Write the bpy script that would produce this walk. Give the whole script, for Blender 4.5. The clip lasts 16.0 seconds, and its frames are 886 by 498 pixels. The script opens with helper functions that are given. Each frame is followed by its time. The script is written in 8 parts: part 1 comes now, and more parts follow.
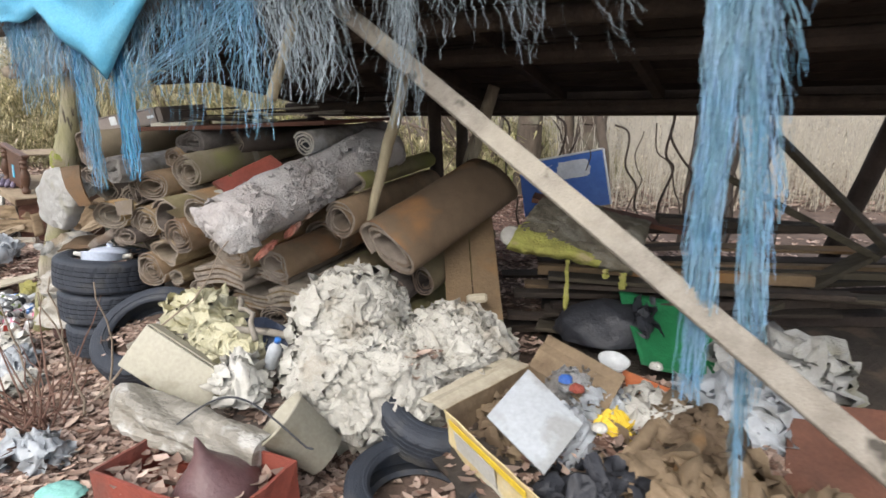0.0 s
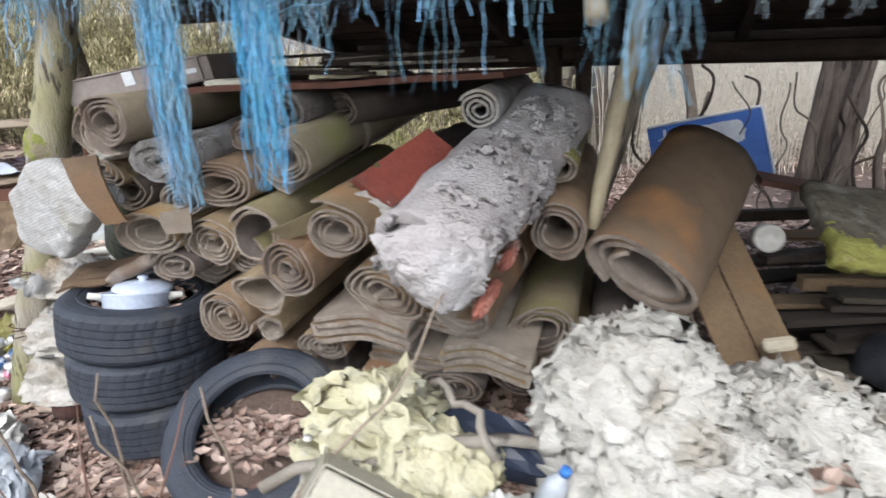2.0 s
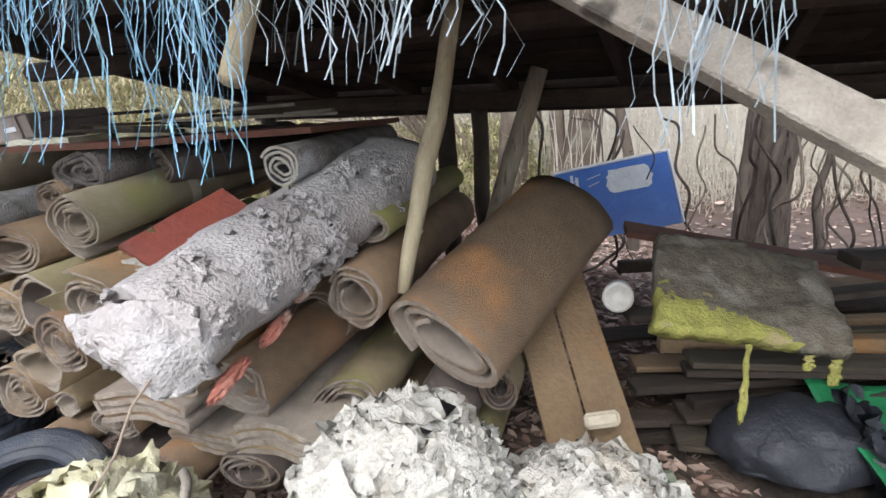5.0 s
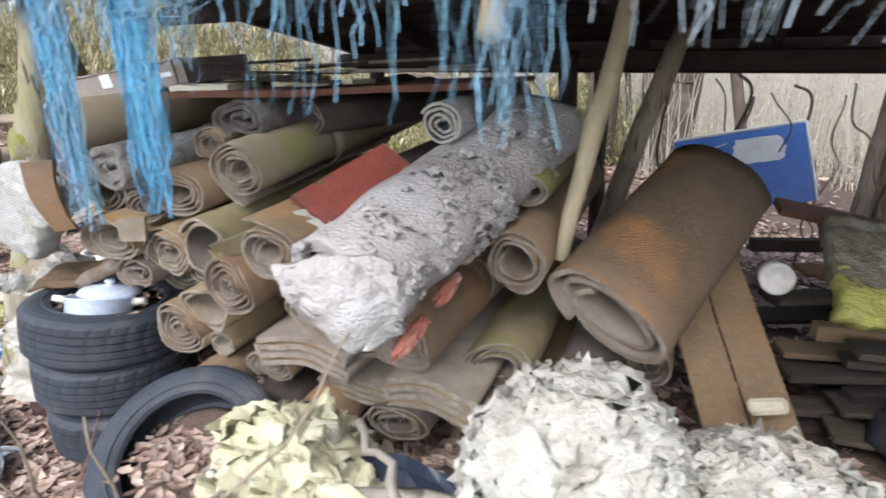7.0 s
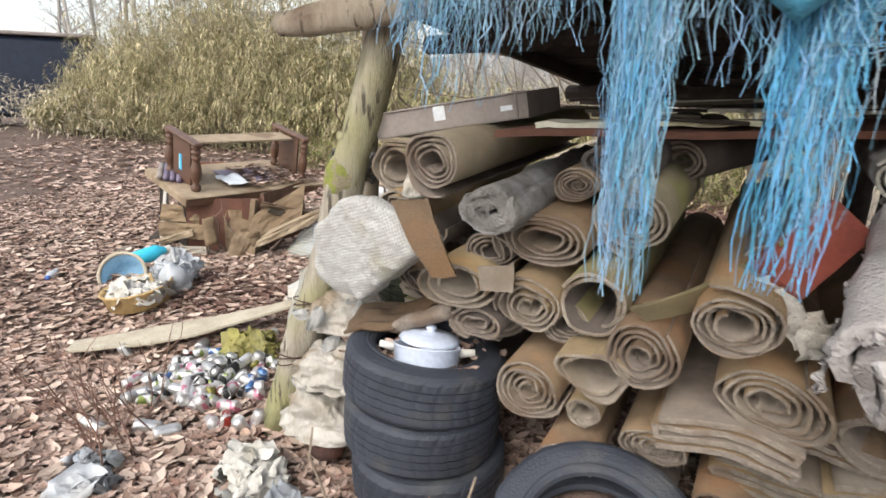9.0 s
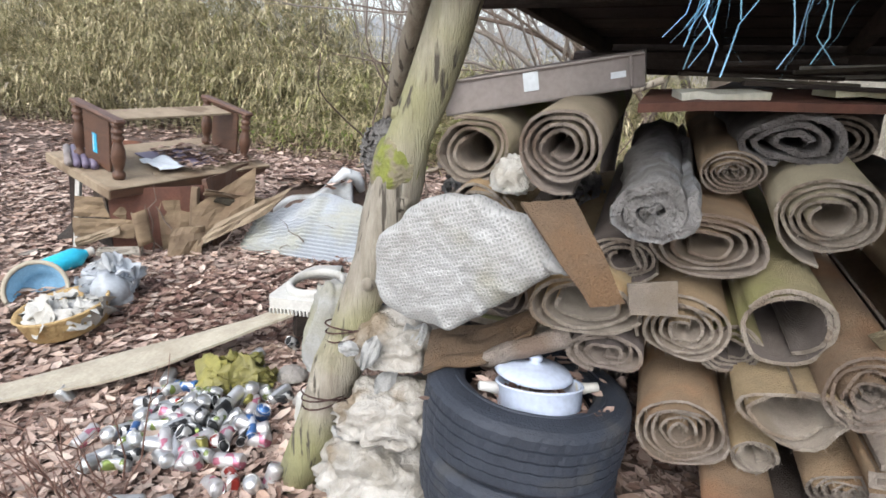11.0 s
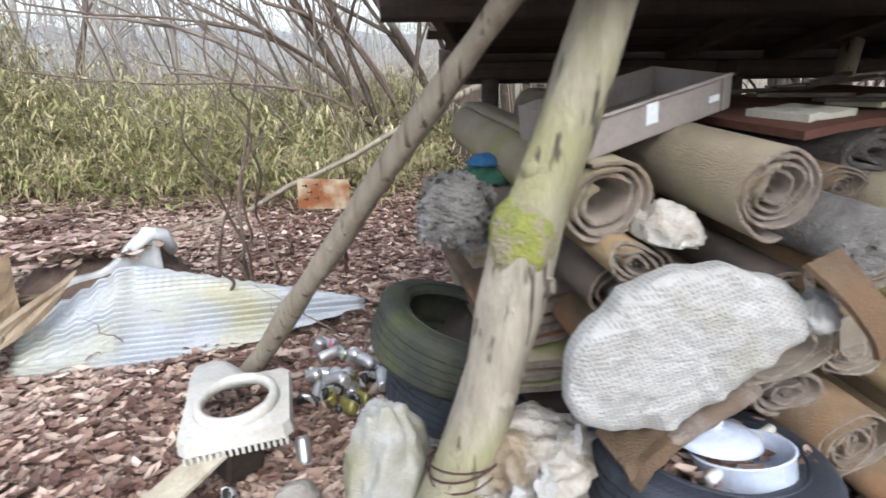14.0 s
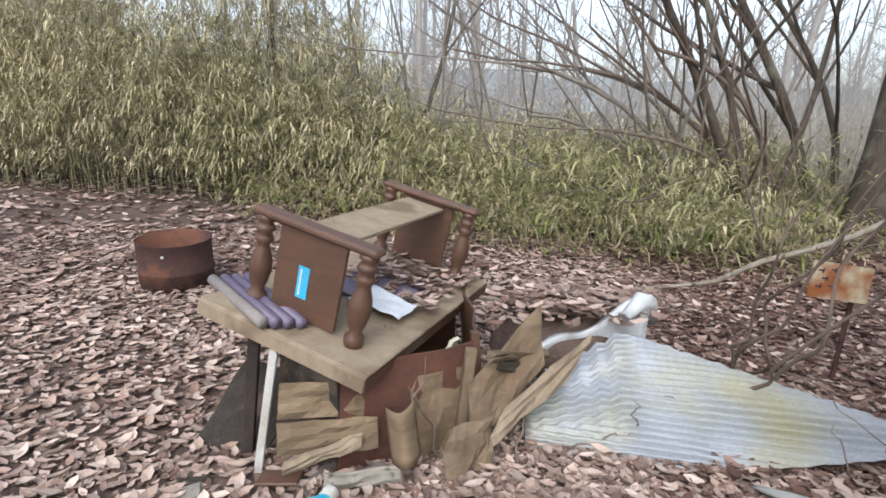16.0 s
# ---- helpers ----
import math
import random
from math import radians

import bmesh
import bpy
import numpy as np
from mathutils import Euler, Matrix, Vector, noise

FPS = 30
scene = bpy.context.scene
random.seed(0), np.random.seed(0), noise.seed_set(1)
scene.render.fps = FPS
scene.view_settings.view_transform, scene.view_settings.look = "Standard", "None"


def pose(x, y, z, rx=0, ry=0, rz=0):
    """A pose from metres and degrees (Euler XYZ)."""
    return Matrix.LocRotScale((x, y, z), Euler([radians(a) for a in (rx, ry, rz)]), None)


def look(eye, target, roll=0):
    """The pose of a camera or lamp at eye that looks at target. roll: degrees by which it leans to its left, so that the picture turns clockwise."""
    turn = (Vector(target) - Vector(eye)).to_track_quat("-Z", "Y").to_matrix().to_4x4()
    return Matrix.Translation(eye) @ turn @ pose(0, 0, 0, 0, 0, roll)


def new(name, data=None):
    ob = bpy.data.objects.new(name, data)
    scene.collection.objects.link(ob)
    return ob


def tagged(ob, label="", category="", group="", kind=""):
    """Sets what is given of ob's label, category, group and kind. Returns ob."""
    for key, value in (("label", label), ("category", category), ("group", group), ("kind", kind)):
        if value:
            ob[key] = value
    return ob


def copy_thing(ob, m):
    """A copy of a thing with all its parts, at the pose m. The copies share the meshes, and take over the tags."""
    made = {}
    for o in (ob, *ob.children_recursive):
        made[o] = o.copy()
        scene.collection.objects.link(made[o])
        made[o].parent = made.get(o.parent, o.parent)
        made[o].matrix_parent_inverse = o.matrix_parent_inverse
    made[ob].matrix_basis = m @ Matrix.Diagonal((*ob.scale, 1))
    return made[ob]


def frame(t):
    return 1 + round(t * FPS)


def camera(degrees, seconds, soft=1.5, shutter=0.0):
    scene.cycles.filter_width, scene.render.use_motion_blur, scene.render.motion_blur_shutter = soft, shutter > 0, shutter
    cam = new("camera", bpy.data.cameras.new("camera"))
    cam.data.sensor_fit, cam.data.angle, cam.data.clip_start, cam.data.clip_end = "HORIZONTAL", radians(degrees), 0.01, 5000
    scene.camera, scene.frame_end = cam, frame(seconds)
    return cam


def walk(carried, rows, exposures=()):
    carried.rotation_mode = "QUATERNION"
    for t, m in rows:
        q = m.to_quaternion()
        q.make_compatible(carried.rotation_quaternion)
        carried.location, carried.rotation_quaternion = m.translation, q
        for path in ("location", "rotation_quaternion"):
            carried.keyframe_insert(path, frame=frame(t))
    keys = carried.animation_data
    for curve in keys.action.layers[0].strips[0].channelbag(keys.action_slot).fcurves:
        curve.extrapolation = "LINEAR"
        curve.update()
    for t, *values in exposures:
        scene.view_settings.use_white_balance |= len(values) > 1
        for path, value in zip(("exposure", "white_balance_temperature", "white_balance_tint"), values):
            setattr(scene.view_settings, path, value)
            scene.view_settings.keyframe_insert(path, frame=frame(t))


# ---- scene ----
cam = camera(78.0, 16.0, soft=1.6, shutter=0.25)
PATH = [
    (0, (0.207, 0.074, 1.561), (0.067, 2.007, 1.065), -0.5),
    (0.5, (-0.14, 0.361, 1.482), (-0.25, 2.29, 0.966), 0.4),
    (1, (-0.417, 0.694, 1.484), (-0.532, 2.604, 0.902), -0.1),
    (1.5, (-0.686, 0.941, 1.524), (-0.697, 2.842, 0.904), -1.0),
    (2, (-1.044, 1.198, 1.527), (-0.965, 3.092, 0.89), -1.3),
    (2.5, (-1.599, 1.401, 1.515), (-1.486, 3.31, 0.929), -0.0),
    (3, (-1.72, 1.454, 1.616), (-1.65, 3.378, 1.076), -0.1),
    (3.5, (-1.28, 1.321, 1.637), (-1.281, 3.26, 1.148), -1.6),
    (4, (-0.878, 1.359, 1.607), (-0.893, 3.295, 1.107), -2.0),
    (4.5, (-0.547, 1.349, 1.558), (-0.452, 3.284, 1.059), -2.4),
    (4.7, (-0.331, 1.333, 1.547), (-0.25, 3.269, 1.052), -2.4),
    (6.8, (-0.523, 1.36, 1.569), (-0.623, 3.251, 0.925), -0.7),
    (7, (-0.685, 1.371, 1.566), (-0.818, 3.259, 0.921), -0.4),
    (7.5, (-0.898, 1.372, 1.61), (-1.068, 3.253, 0.953), -0.4),
    (8, (-1.138, 1.391, 1.568), (-1.336, 3.277, 0.932), -0.2),
    (8.5, (-1.469, 1.4, 1.565), (-1.772, 3.29, 0.983), 0.4),
    (9, (-1.791, 1.494, 1.593), (-2.153, 3.379, 1.031), 0.9),
    (9.2, (-1.858, 1.539, 1.598), (-2.211, 3.427, 1.038), 1.0),
    (11.3, (-2.507, 1.975, 1.553), (-2.441, 3.861, 0.892), 1.0),
    (11.5, (-2.53, 2.022, 1.555), (-2.401, 3.904, 0.891), 0.7),
    (12, (-2.574, 2.174, 1.569), (-2.298, 4.037, 0.897), 0.5),
    (12.5, (-2.754, 2.187, 1.562), (-2.284, 4.013, 0.896), -0.0),
    (13, (-2.991, 2.24, 1.585), (-2.217, 3.966, 0.936), -0.4),
    (13.5, (-3.124, 2.451, 1.549), (-2.223, 4.11, 0.889), -0.9),
    (14, (-3.411, 2.663, 1.632), (-2.444, 4.29, 0.987), -0.9),
    (14.5, (-3.981, 2.861, 1.668), (-3.132, 4.589, 1.128), 0.7),
    (15, (-4.325, 3.139, 1.723), (-3.886, 5.011, 1.172), 1.4),
    (15.5, (-4.548, 3.488, 1.734), (-4.315, 5.399, 1.193), 1.6),
    (16, (-4.808, 3.688, 1.672), (-4.544, 5.603, 1.159), 1.9),
]
EXPOSURES = [(0, 0.1, 6650), (0.5, 0.17, 6200), (1.0, 0.2, 6150), (2.0, 0.22, 6150), (2.5, 0.3, 6350), (3.0, 0.32, 6550), (4.5, 0.52, 6250), (7.5, 0.46, 6150), (8.0, 0.32, 6100), (8.5, 0.34, 6600), (9, 0.22, 6750), (11.5, 0.17, 6150), (12.5, 0.17, 6100), (14.5, 0.35, 6150), (15.3, 0.0, 6150), (16, -0.09, 6150)]
walk(cam, [(t, look(eye, target, roll)) for t, eye, target, roll in PATH], [(t, stops, kelvin, 10) for t, stops, kelvin in EXPOSURES])

# ---- light ----
SUN_EL, SUN_ROT = radians(48), radians(200)
world = bpy.data.worlds.new("overcast")
scene.world = world
world.use_nodes = True
wn, wl = world.node_tree.nodes, world.node_tree.links
sky = wn.new("ShaderNodeTexSky")
sky.sky_type = "NISHITA"
sky.sun_disc = False
sky.sun_elevation, sky.sun_rotation = SUN_EL, SUN_ROT
sky.dust_density, sky.air_density = 3.0, 1.0
hsv = wn.new("ShaderNodeHueSaturation")
hsv.inputs["Saturation"].default_value = 0.45
wl.new(sky.outputs[0], hsv.inputs["Color"])
wl.new(hsv.outputs[0], wn["Background"].inputs["Color"])
wn["Background"].inputs["Strength"].default_value = 0.15
hsv.inputs["Value"].default_value = 2.2
sun = new("sun", bpy.data.lights.new("sun", "SUN"))
sun.data.energy, sun.data.angle, sun.data.color = 0.8, radians(30), (1.0, 0.98, 0.95)
sun.matrix_world = look((0, 0, 0), (-math.sin(SUN_ROT) * math.cos(SUN_EL), -math.cos(SUN_ROT) * math.cos(SUN_EL), -math.sin(SUN_EL)))

# ---- materials ----
MATS = {}


def mat(name, a, b=None, scale=8.0, rough=0.85, metal=0.0, bump=0.3, fine=60.0, c=None, cscale=2.5, cedge=(0.52, 0.62), stretch=(1, 1, 1), rand=0.0, trans=0.0, spec=0.3, alpha=1.0, island=False, crack=None):
    """A procedural surface: colour a to b by grain, a second colour c in large worn patches, fine relief."""
    if name in MATS:
        return MATS[name]
    m = bpy.data.materials.new(name)
    m.use_nodes = True
    n, l = m.node_tree.nodes, m.node_tree.links
    p = n["Principled BSDF"]
    co = n.new("ShaderNodeTexCoord")
    mp = n.new("ShaderNodeMapping")
    mp.inputs["Scale"].default_value = stretch
    l.new(co.outputs["Object"], mp.inputs["Vector"])
    t1 = n.new("ShaderNodeTexNoise")
    t1.inputs["Scale"].default_value, t1.inputs["Detail"].default_value, t1.inputs["Roughness"].default_value = scale, 6, 0.65
    l.new(mp.outputs[0], t1.inputs["Vector"])
    t2 = n.new("ShaderNodeTexNoise")
    t2.inputs["Scale"].default_value, t2.inputs["Detail"].default_value = fine, 4
    l.new(mp.outputs[0], t2.inputs["Vector"])
    b = b or tuple(v * 0.7 for v in a)
    r = n.new("ShaderNodeMapRange")
    r.inputs["From Min"].default_value, r.inputs["From Max"].default_value = 0.32, 0.68
    l.new(t1.outputs[0], r.inputs["Value"])
    x = n.new("ShaderNodeMix")
    x.data_type = "RGBA"
    x.inputs["A"].default_value, x.inputs["B"].default_value = (*a, 1), (*b, 1)
    l.new(r.outputs[0], x.inputs["Factor"])
    out = x.outputs["Result"]
    if c:
        t3 = n.new("ShaderNodeTexNoise")
        t3.inputs["Scale"].default_value, t3.inputs["Detail"].default_value = cscale, 5
        l.new(co.outputs["Object"], t3.inputs["Vector"])
        r3 = n.new("ShaderNodeMapRange")
        r3.inputs["From Min"].default_value, r3.inputs["From Max"].default_value = cedge
        l.new(t3.outputs[0], r3.inputs["Value"])
        y = n.new("ShaderNodeMix")
        y.data_type = "RGBA"
        l.new(r3.outputs[0], y.inputs["Factor"])
        l.new(out, y.inputs["A"])
        y.inputs["B"].default_value = (*c, 1)
        out = y.outputs["Result"]
    if crack:
        km = n.new("ShaderNodeMapping")
        km.inputs["Scale"].default_value = crack
        l.new(co.outputs["Object"], km.inputs["Vector"])
        kt = n.new("ShaderNodeTexNoise")
        kt.inputs["Scale"].default_value, kt.inputs["Detail"].default_value = 1.0, 3
        l.new(km.outputs[0], kt.inputs["Vector"])
        kr = n.new("ShaderNodeMapRange")
        kr.inputs["From Min"].default_value, kr.inputs["From Max"].default_value = 0.6, 0.68
        l.new(kt.outputs[0], kr.inputs["Value"])
        kx = n.new("ShaderNodeMix")
        kx.data_type = "RGBA"
        l.new(kr.outputs[0], kx.inputs["Factor"])
        l.new(out, kx.inputs["A"])
        kx.inputs["B"].default_value = (*[v * 0.35 for v in b], 1)
        out = kx.outputs["Result"]
    g = n.new("ShaderNodeHueSaturation")
    l.new(out, g.inputs["Color"])
    m1 = n.new("ShaderNodeMapRange")
    m1.inputs["To Min"].default_value, m1.inputs["To Max"].default_value = 0.78, 1.2
    l.new(t2.outputs[0], m1.inputs["Value"])
    val = m1.outputs[0]
    if rand:
        src = n.new("ShaderNodeNewGeometry").outputs["Random Per Island"] if island else n.new("ShaderNodeObjectInfo").outputs["Random"]
        m2 = n.new("ShaderNodeMapRange")
        m2.inputs["To Min"].default_value, m2.inputs["To Max"].default_value = 1 - rand, 1 + rand
        l.new(src, m2.inputs["Value"])
        mm = n.new("ShaderNodeMath")
        mm.operation = "MULTIPLY"
        l.new(val, mm.inputs[0])
        l.new(m2.outputs[0], mm.inputs[1])
        val = mm.outputs[0]
        m3 = n.new("ShaderNodeMapRange")
        m3.inputs["To Min"].default_value, m3.inputs["To Max"].default_value = 0.5 - rand * 0.06, 0.5 + rand * 0.05
        l.new(src, m3.inputs["Value"])
        l.new(m3.outputs[0], g.inputs["Hue"])
    l.new(val, g.inputs["Value"])
    l.new(g.outputs[0], p.inputs["Base Color"])
    p.inputs["Roughness"].default_value, p.inputs["Metallic"].default_value = rough, metal
    p.inputs["Specular IOR Level"].default_value = spec
    if trans:
        p.inputs["Transmission Weight"].default_value = trans
        p.inputs["IOR"].default_value = 1.3
    if alpha < 1:
        p.inputs["Alpha"].default_value = alpha
    if bump:
        bp = n.new("ShaderNodeBump")
        bp.inputs["Strength"].default_value, bp.inputs["Distance"].default_value = bump, 0.012
        add = n.new("ShaderNodeMath")
        add.operation = "ADD"
        l.new(t1.outputs[0], add.inputs[0])
        l.new(t2.outputs[0], add.inputs[1])
        l.new(add.outputs[0], bp.inputs["Height"])
        l.new(bp.outputs[0], p.inputs["Normal"])
    MATS[name] = m
    return m


def leafmat(name, a, b, rand=0.35, thin=0.35):
    """Thin leaves: colour varies leaf by leaf, some light shines through."""
    m = bpy.data.materials.new(name)
    m.use_nodes = True
    n, l = m.node_tree.nodes, m.node_tree.links
    p = n["Principled BSDF"]
    g = n.new("ShaderNodeNewGeometry")
    x = n.new("ShaderNodeMix")
    x.data_type = "RGBA"
    x.inputs["A"].default_value, x.inputs["B"].default_value = (*a, 1), (*b, 1)
    l.new(g.outputs["Random Per Island"], x.inputs["Factor"])
    w = n.new("ShaderNodeTexWhiteNoise")
    w.noise_dimensions = "1D"
    l.new(g.outputs["Random Per Island"], w.inputs["W"])
    r = n.new("ShaderNodeMapRange")
    r.inputs["To Min"].default_value, r.inputs["To Max"].default_value = 1 - rand, 1 + rand
    l.new(w.outputs["Value"], r.inputs["Value"])
    h = n.new("ShaderNodeHueSaturation")
    l.new(x.outputs["Result"], h.inputs["Color"])
    l.new(r.outputs[0], h.inputs["Value"])
    l.new(h.outputs[0], p.inputs["Base Color"])
    p.inputs["Roughness"].default_value = 0.75
    p.inputs["Specular IOR Level"].default_value = 0.2
    if thin:
        tr = n.new("ShaderNodeBsdfTranslucent")
        l.new(h.outputs[0], tr.inputs["Color"])
        mx = n.new("ShaderNodeMixShader")
        mx.inputs["Fac"].default_value = thin
        l.new(p.outputs[0], mx.inputs[1])
        l.new(tr.outputs[0], mx.inputs[2])
        l.new(mx.outputs[0], n["Material Output"].inputs["Surface"])
    return m


M_SOIL = mat("soil", (0.085, 0.06, 0.048), (0.14, 0.1, 0.08), 5, 0.95, bump=0.8, fine=40, c=(0.14, 0.1, 0.082), cscale=1.2)
M_LITTER = leafmat("leaf_litter", (0.15, 0.088, 0.066), (0.52, 0.405, 0.34), 0.45, 0.1)
M_PALELEAF = leafmat("pale_dead_leaf", (0.3, 0.2, 0.15), (0.6, 0.49, 0.41), 0.35, 0.15)
M_BAMBOO = leafmat("bamboo_leaf", (0.13, 0.13, 0.045), (0.64, 0.56, 0.37), 0.55, 0.18)
M_WETLEAF = leafmat("wet_leaves", (0.1, 0.052, 0.04), (0.23, 0.15, 0.12), 0.5, 0.1)
M_BAMBOO_DRY = leafmat("dry_grass", (0.46, 0.39, 0.24), (0.33, 0.28, 0.17), 0.4, 0.3)
# Far brush: haze is put into the leaf colour as a paler straw.
M_FARSTRAW = leafmat("hazed_straw", (0.6, 0.55, 0.44), (0.46, 0.41, 0.31), 0.35, 0.3)
# Straw lightened; the washed-out brightness behind the shed is in its colour.
M_BACKSTRAW = leafmat("hazed_back_straw", (0.64, 0.59, 0.48), (0.46, 0.41, 0.31), 0.4, 0.3)
M_FLAP = mat("brown_flap", (0.16, 0.11, 0.07), (0.1, 0.07, 0.046), 6, 0.97, bump=0.8, fine=200, c=(0.17, 0.105, 0.058), cscale=4)
M_GREENLEAF = leafmat("green_leaf", (0.13, 0.2, 0.05), (0.3, 0.33, 0.1), 0.35, 0.35)
M_CLUMPLEAF = leafmat("clump_leaf", (0.22, 0.235, 0.08), (0.56, 0.5, 0.3), 0.4, 0.35)
M_CULM = mat("bamboo_culm", (0.3, 0.28, 0.16), (0.2, 0.17, 0.1), 10, 0.7)
M_BARK = mat("bark", (0.12, 0.096, 0.074), (0.065, 0.05, 0.04), 14, 0.9, bump=0.9, fine=50, stretch=(1, 1, 0.25), c=(0.19, 0.18, 0.135), cedge=(0.56, 0.7))
M_DARKBARK = mat("dark_bark", (0.085, 0.068, 0.055), (0.04, 0.032, 0.027), 14, 0.9, bump=1.0, fine=50, stretch=(1, 1, 0.25), crack=(30, 30, 3))
# Distance haze is painted into this light bark tone.
M_FARBARK = mat("hazed_bark", (0.44, 0.42, 0.39), (0.33, 0.31, 0.285), 3, 0.9, bump=0)
# Lightened like the hazed trunks; background haze put into the stem colour.
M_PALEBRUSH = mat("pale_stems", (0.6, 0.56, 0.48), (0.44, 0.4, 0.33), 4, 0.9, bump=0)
M_TWIG = mat("twig", (0.2, 0.15, 0.12), (0.13, 0.1, 0.08), 20, 0.85, bump=0.3)
M_GREYTWIG = mat("grey_twig", (0.27, 0.235, 0.2), (0.17, 0.145, 0.125), 12, 0.9, bump=0.2)
M_LOG = mat("log_post", (0.42, 0.385, 0.315), (0.24, 0.21, 0.165), 8, 0.85, bump=0.9, stretch=(3, 3, 0.35), fine=70, c=(0.3, 0.29, 0.15), cscale=1.8, cedge=(0.46, 0.64), crack=(42, 42, 3.0))
M_POLE = mat("peeled_pole", (0.34, 0.3, 0.235), (0.22, 0.18, 0.135), 8, 0.85, bump=0.6, stretch=(3, 3, 0.3), fine=60, c=(0.13, 0.09, 0.062), cscale=2.2, cedge=(0.54, 0.66), crack=(38, 38, 3.0))
M_PALEPOLE = mat("pale_pole", (0.42, 0.37, 0.25), (0.3, 0.25, 0.17), 8, 0.8, bump=0.3, stretch=(3, 3, 0.3))
M_STALK = mat("dry_stem", (0.3, 0.245, 0.19), (0.19, 0.15, 0.115), 25, 0.85, bump=0.3)
M_MOSS = mat("moss", (0.24, 0.26, 0.06), (0.17, 0.185, 0.06), 20, 0.95, bump=0.9, fine=90, c=(0.24, 0.21, 0.14), cscale=14, cedge=(0.48, 0.56))
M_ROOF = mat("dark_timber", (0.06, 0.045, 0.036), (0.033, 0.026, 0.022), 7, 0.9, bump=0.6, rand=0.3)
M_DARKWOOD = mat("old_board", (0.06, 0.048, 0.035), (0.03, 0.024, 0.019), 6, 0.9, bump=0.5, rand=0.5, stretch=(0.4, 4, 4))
M_GREYWOOD = mat("weathered_timber", (0.3, 0.275, 0.235), (0.2, 0.178, 0.148), 7, 0.85, bump=0.5, stretch=(2, 2, 2), c=(0.35, 0.32, 0.265), fine=90, crack=(9, 9, 9))
M_PALEWOOD = mat("pale_board", (0.46, 0.42, 0.33), (0.33, 0.29, 0.22), 5, 0.8, bump=0.3, c=(0.27, 0.23, 0.165))
M_BACK = mat("carpet_backing", (0.3, 0.215, 0.13), (0.19, 0.138, 0.086), 5, 0.97, bump=0.9, fine=220, c=(0.36, 0.2, 0.095), cscale=2.4, cedge=(0.54, 0.7), rand=0.25)
M_BACKR = mat("carpet_backing_rusty", (0.2, 0.14, 0.09), (0.13, 0.092, 0.062), 4, 0.97, bump=0.9, fine=200, c=(0.4, 0.2, 0.08), cscale=2.0, cedge=(0.46, 0.6))
M_BACKG = mat("carpet_backing_mossy", (0.225, 0.187, 0.108), (0.15, 0.122, 0.073), 6, 0.97, bump=0.8, fine=220, c=(0.2, 0.195, 0.07), cscale=1.8, cedge=(0.46, 0.62), rand=0.18)
M_BACKL = mat("carpet_backing_beige", (0.31, 0.265, 0.185), (0.22, 0.187, 0.13), 5, 0.97, bump=0.7, fine=220, c=(0.25, 0.24, 0.11), rand=0.15)
M_BACKD = mat("carpet_backing_dark", (0.13, 0.108, 0.095), (0.08, 0.066, 0.058), 6, 0.97, bump=0.7, fine=220, rand=0.15)
M_PILE = mat("carpet_pile", (0.27, 0.228, 0.186), (0.175, 0.146, 0.12), 9, 0.98, bump=0.7, fine=260, c=(0.17, 0.135, 0.1), cscale=3, rand=0.15)
M_EDGE = mat("carpet_edge", (0.37, 0.318, 0.264), (0.215, 0.18, 0.146), 30, 0.98, bump=0.9, fine=200, c=(0.23, 0.175, 0.13), cscale=6, rand=0.15)
M_FELT = mat("grey_felt", (0.43, 0.405, 0.395), (0.33, 0.305, 0.295), 11, 0.98, bump=1.0, fine=90, c=(0.5, 0.49, 0.485), cscale=2.2, cedge=(0.42, 0.6))
M_FELTD = mat("blue_grey_felt", (0.26, 0.25, 0.238), (0.14, 0.132, 0.122), 16, 0.98, bump=1.0, fine=130, c=(0.33, 0.335, 0.34), cscale=5)
M_FELTK = mat("dark_grey_felt", (0.17, 0.155, 0.145), (0.09, 0.08, 0.075), 14, 0.98, bump=1.0, fine=120)
M_RUBBER = mat("tyre_rubber", (0.022, 0.027, 0.037), (0.038, 0.045, 0.06), 6, 0.6, bump=0.35, fine=140, c=(0.075, 0.074, 0.07), cscale=5, cedge=(0.56, 0.74), spec=0.4)
M_RUBBERM = mat("mossy_rubber", (0.035, 0.038, 0.034), (0.06, 0.064, 0.045), 6, 0.85, bump=0.4, c=(0.062, 0.074, 0.03), cscale=3, cedge=(0.5, 0.68))
M_ENAMEL = mat("white_enamel", (0.56, 0.62, 0.74), (0.5, 0.57, 0.7), 4, 0.22, bump=0, spec=0.5)
M_RAG = mat("white_cloth", (0.51, 0.5, 0.46), (0.38, 0.365, 0.32), 7, 0.9, bump=0.6, fine=120, c=(0.33, 0.285, 0.225), cscale=3.5, cedge=(0.56, 0.76))
# Heap core cloth, coloured dark in place of shade between the scraps.
M_RAGCORE = mat("gap_shade_cloth", (0.26, 0.24, 0.2), (0.15, 0.13, 0.105), 9, 0.95, bump=0.8, fine=90)
M_SACK = mat("woven_sack", (0.4, 0.405, 0.395), (0.29, 0.285, 0.265), 8, 0.85, bump=0.5, fine=150, c=(0.23, 0.22, 0.135), cscale=3, cedge=(0.56, 0.73))
M_DIRTYFILM = mat("dirty_film_sack", (0.43, 0.41, 0.37), (0.27, 0.245, 0.2), 9, 0.5, bump=0.9, fine=60, c=(0.21, 0.165, 0.11), cscale=6, cedge=(0.52, 0.64), spec=0.5)
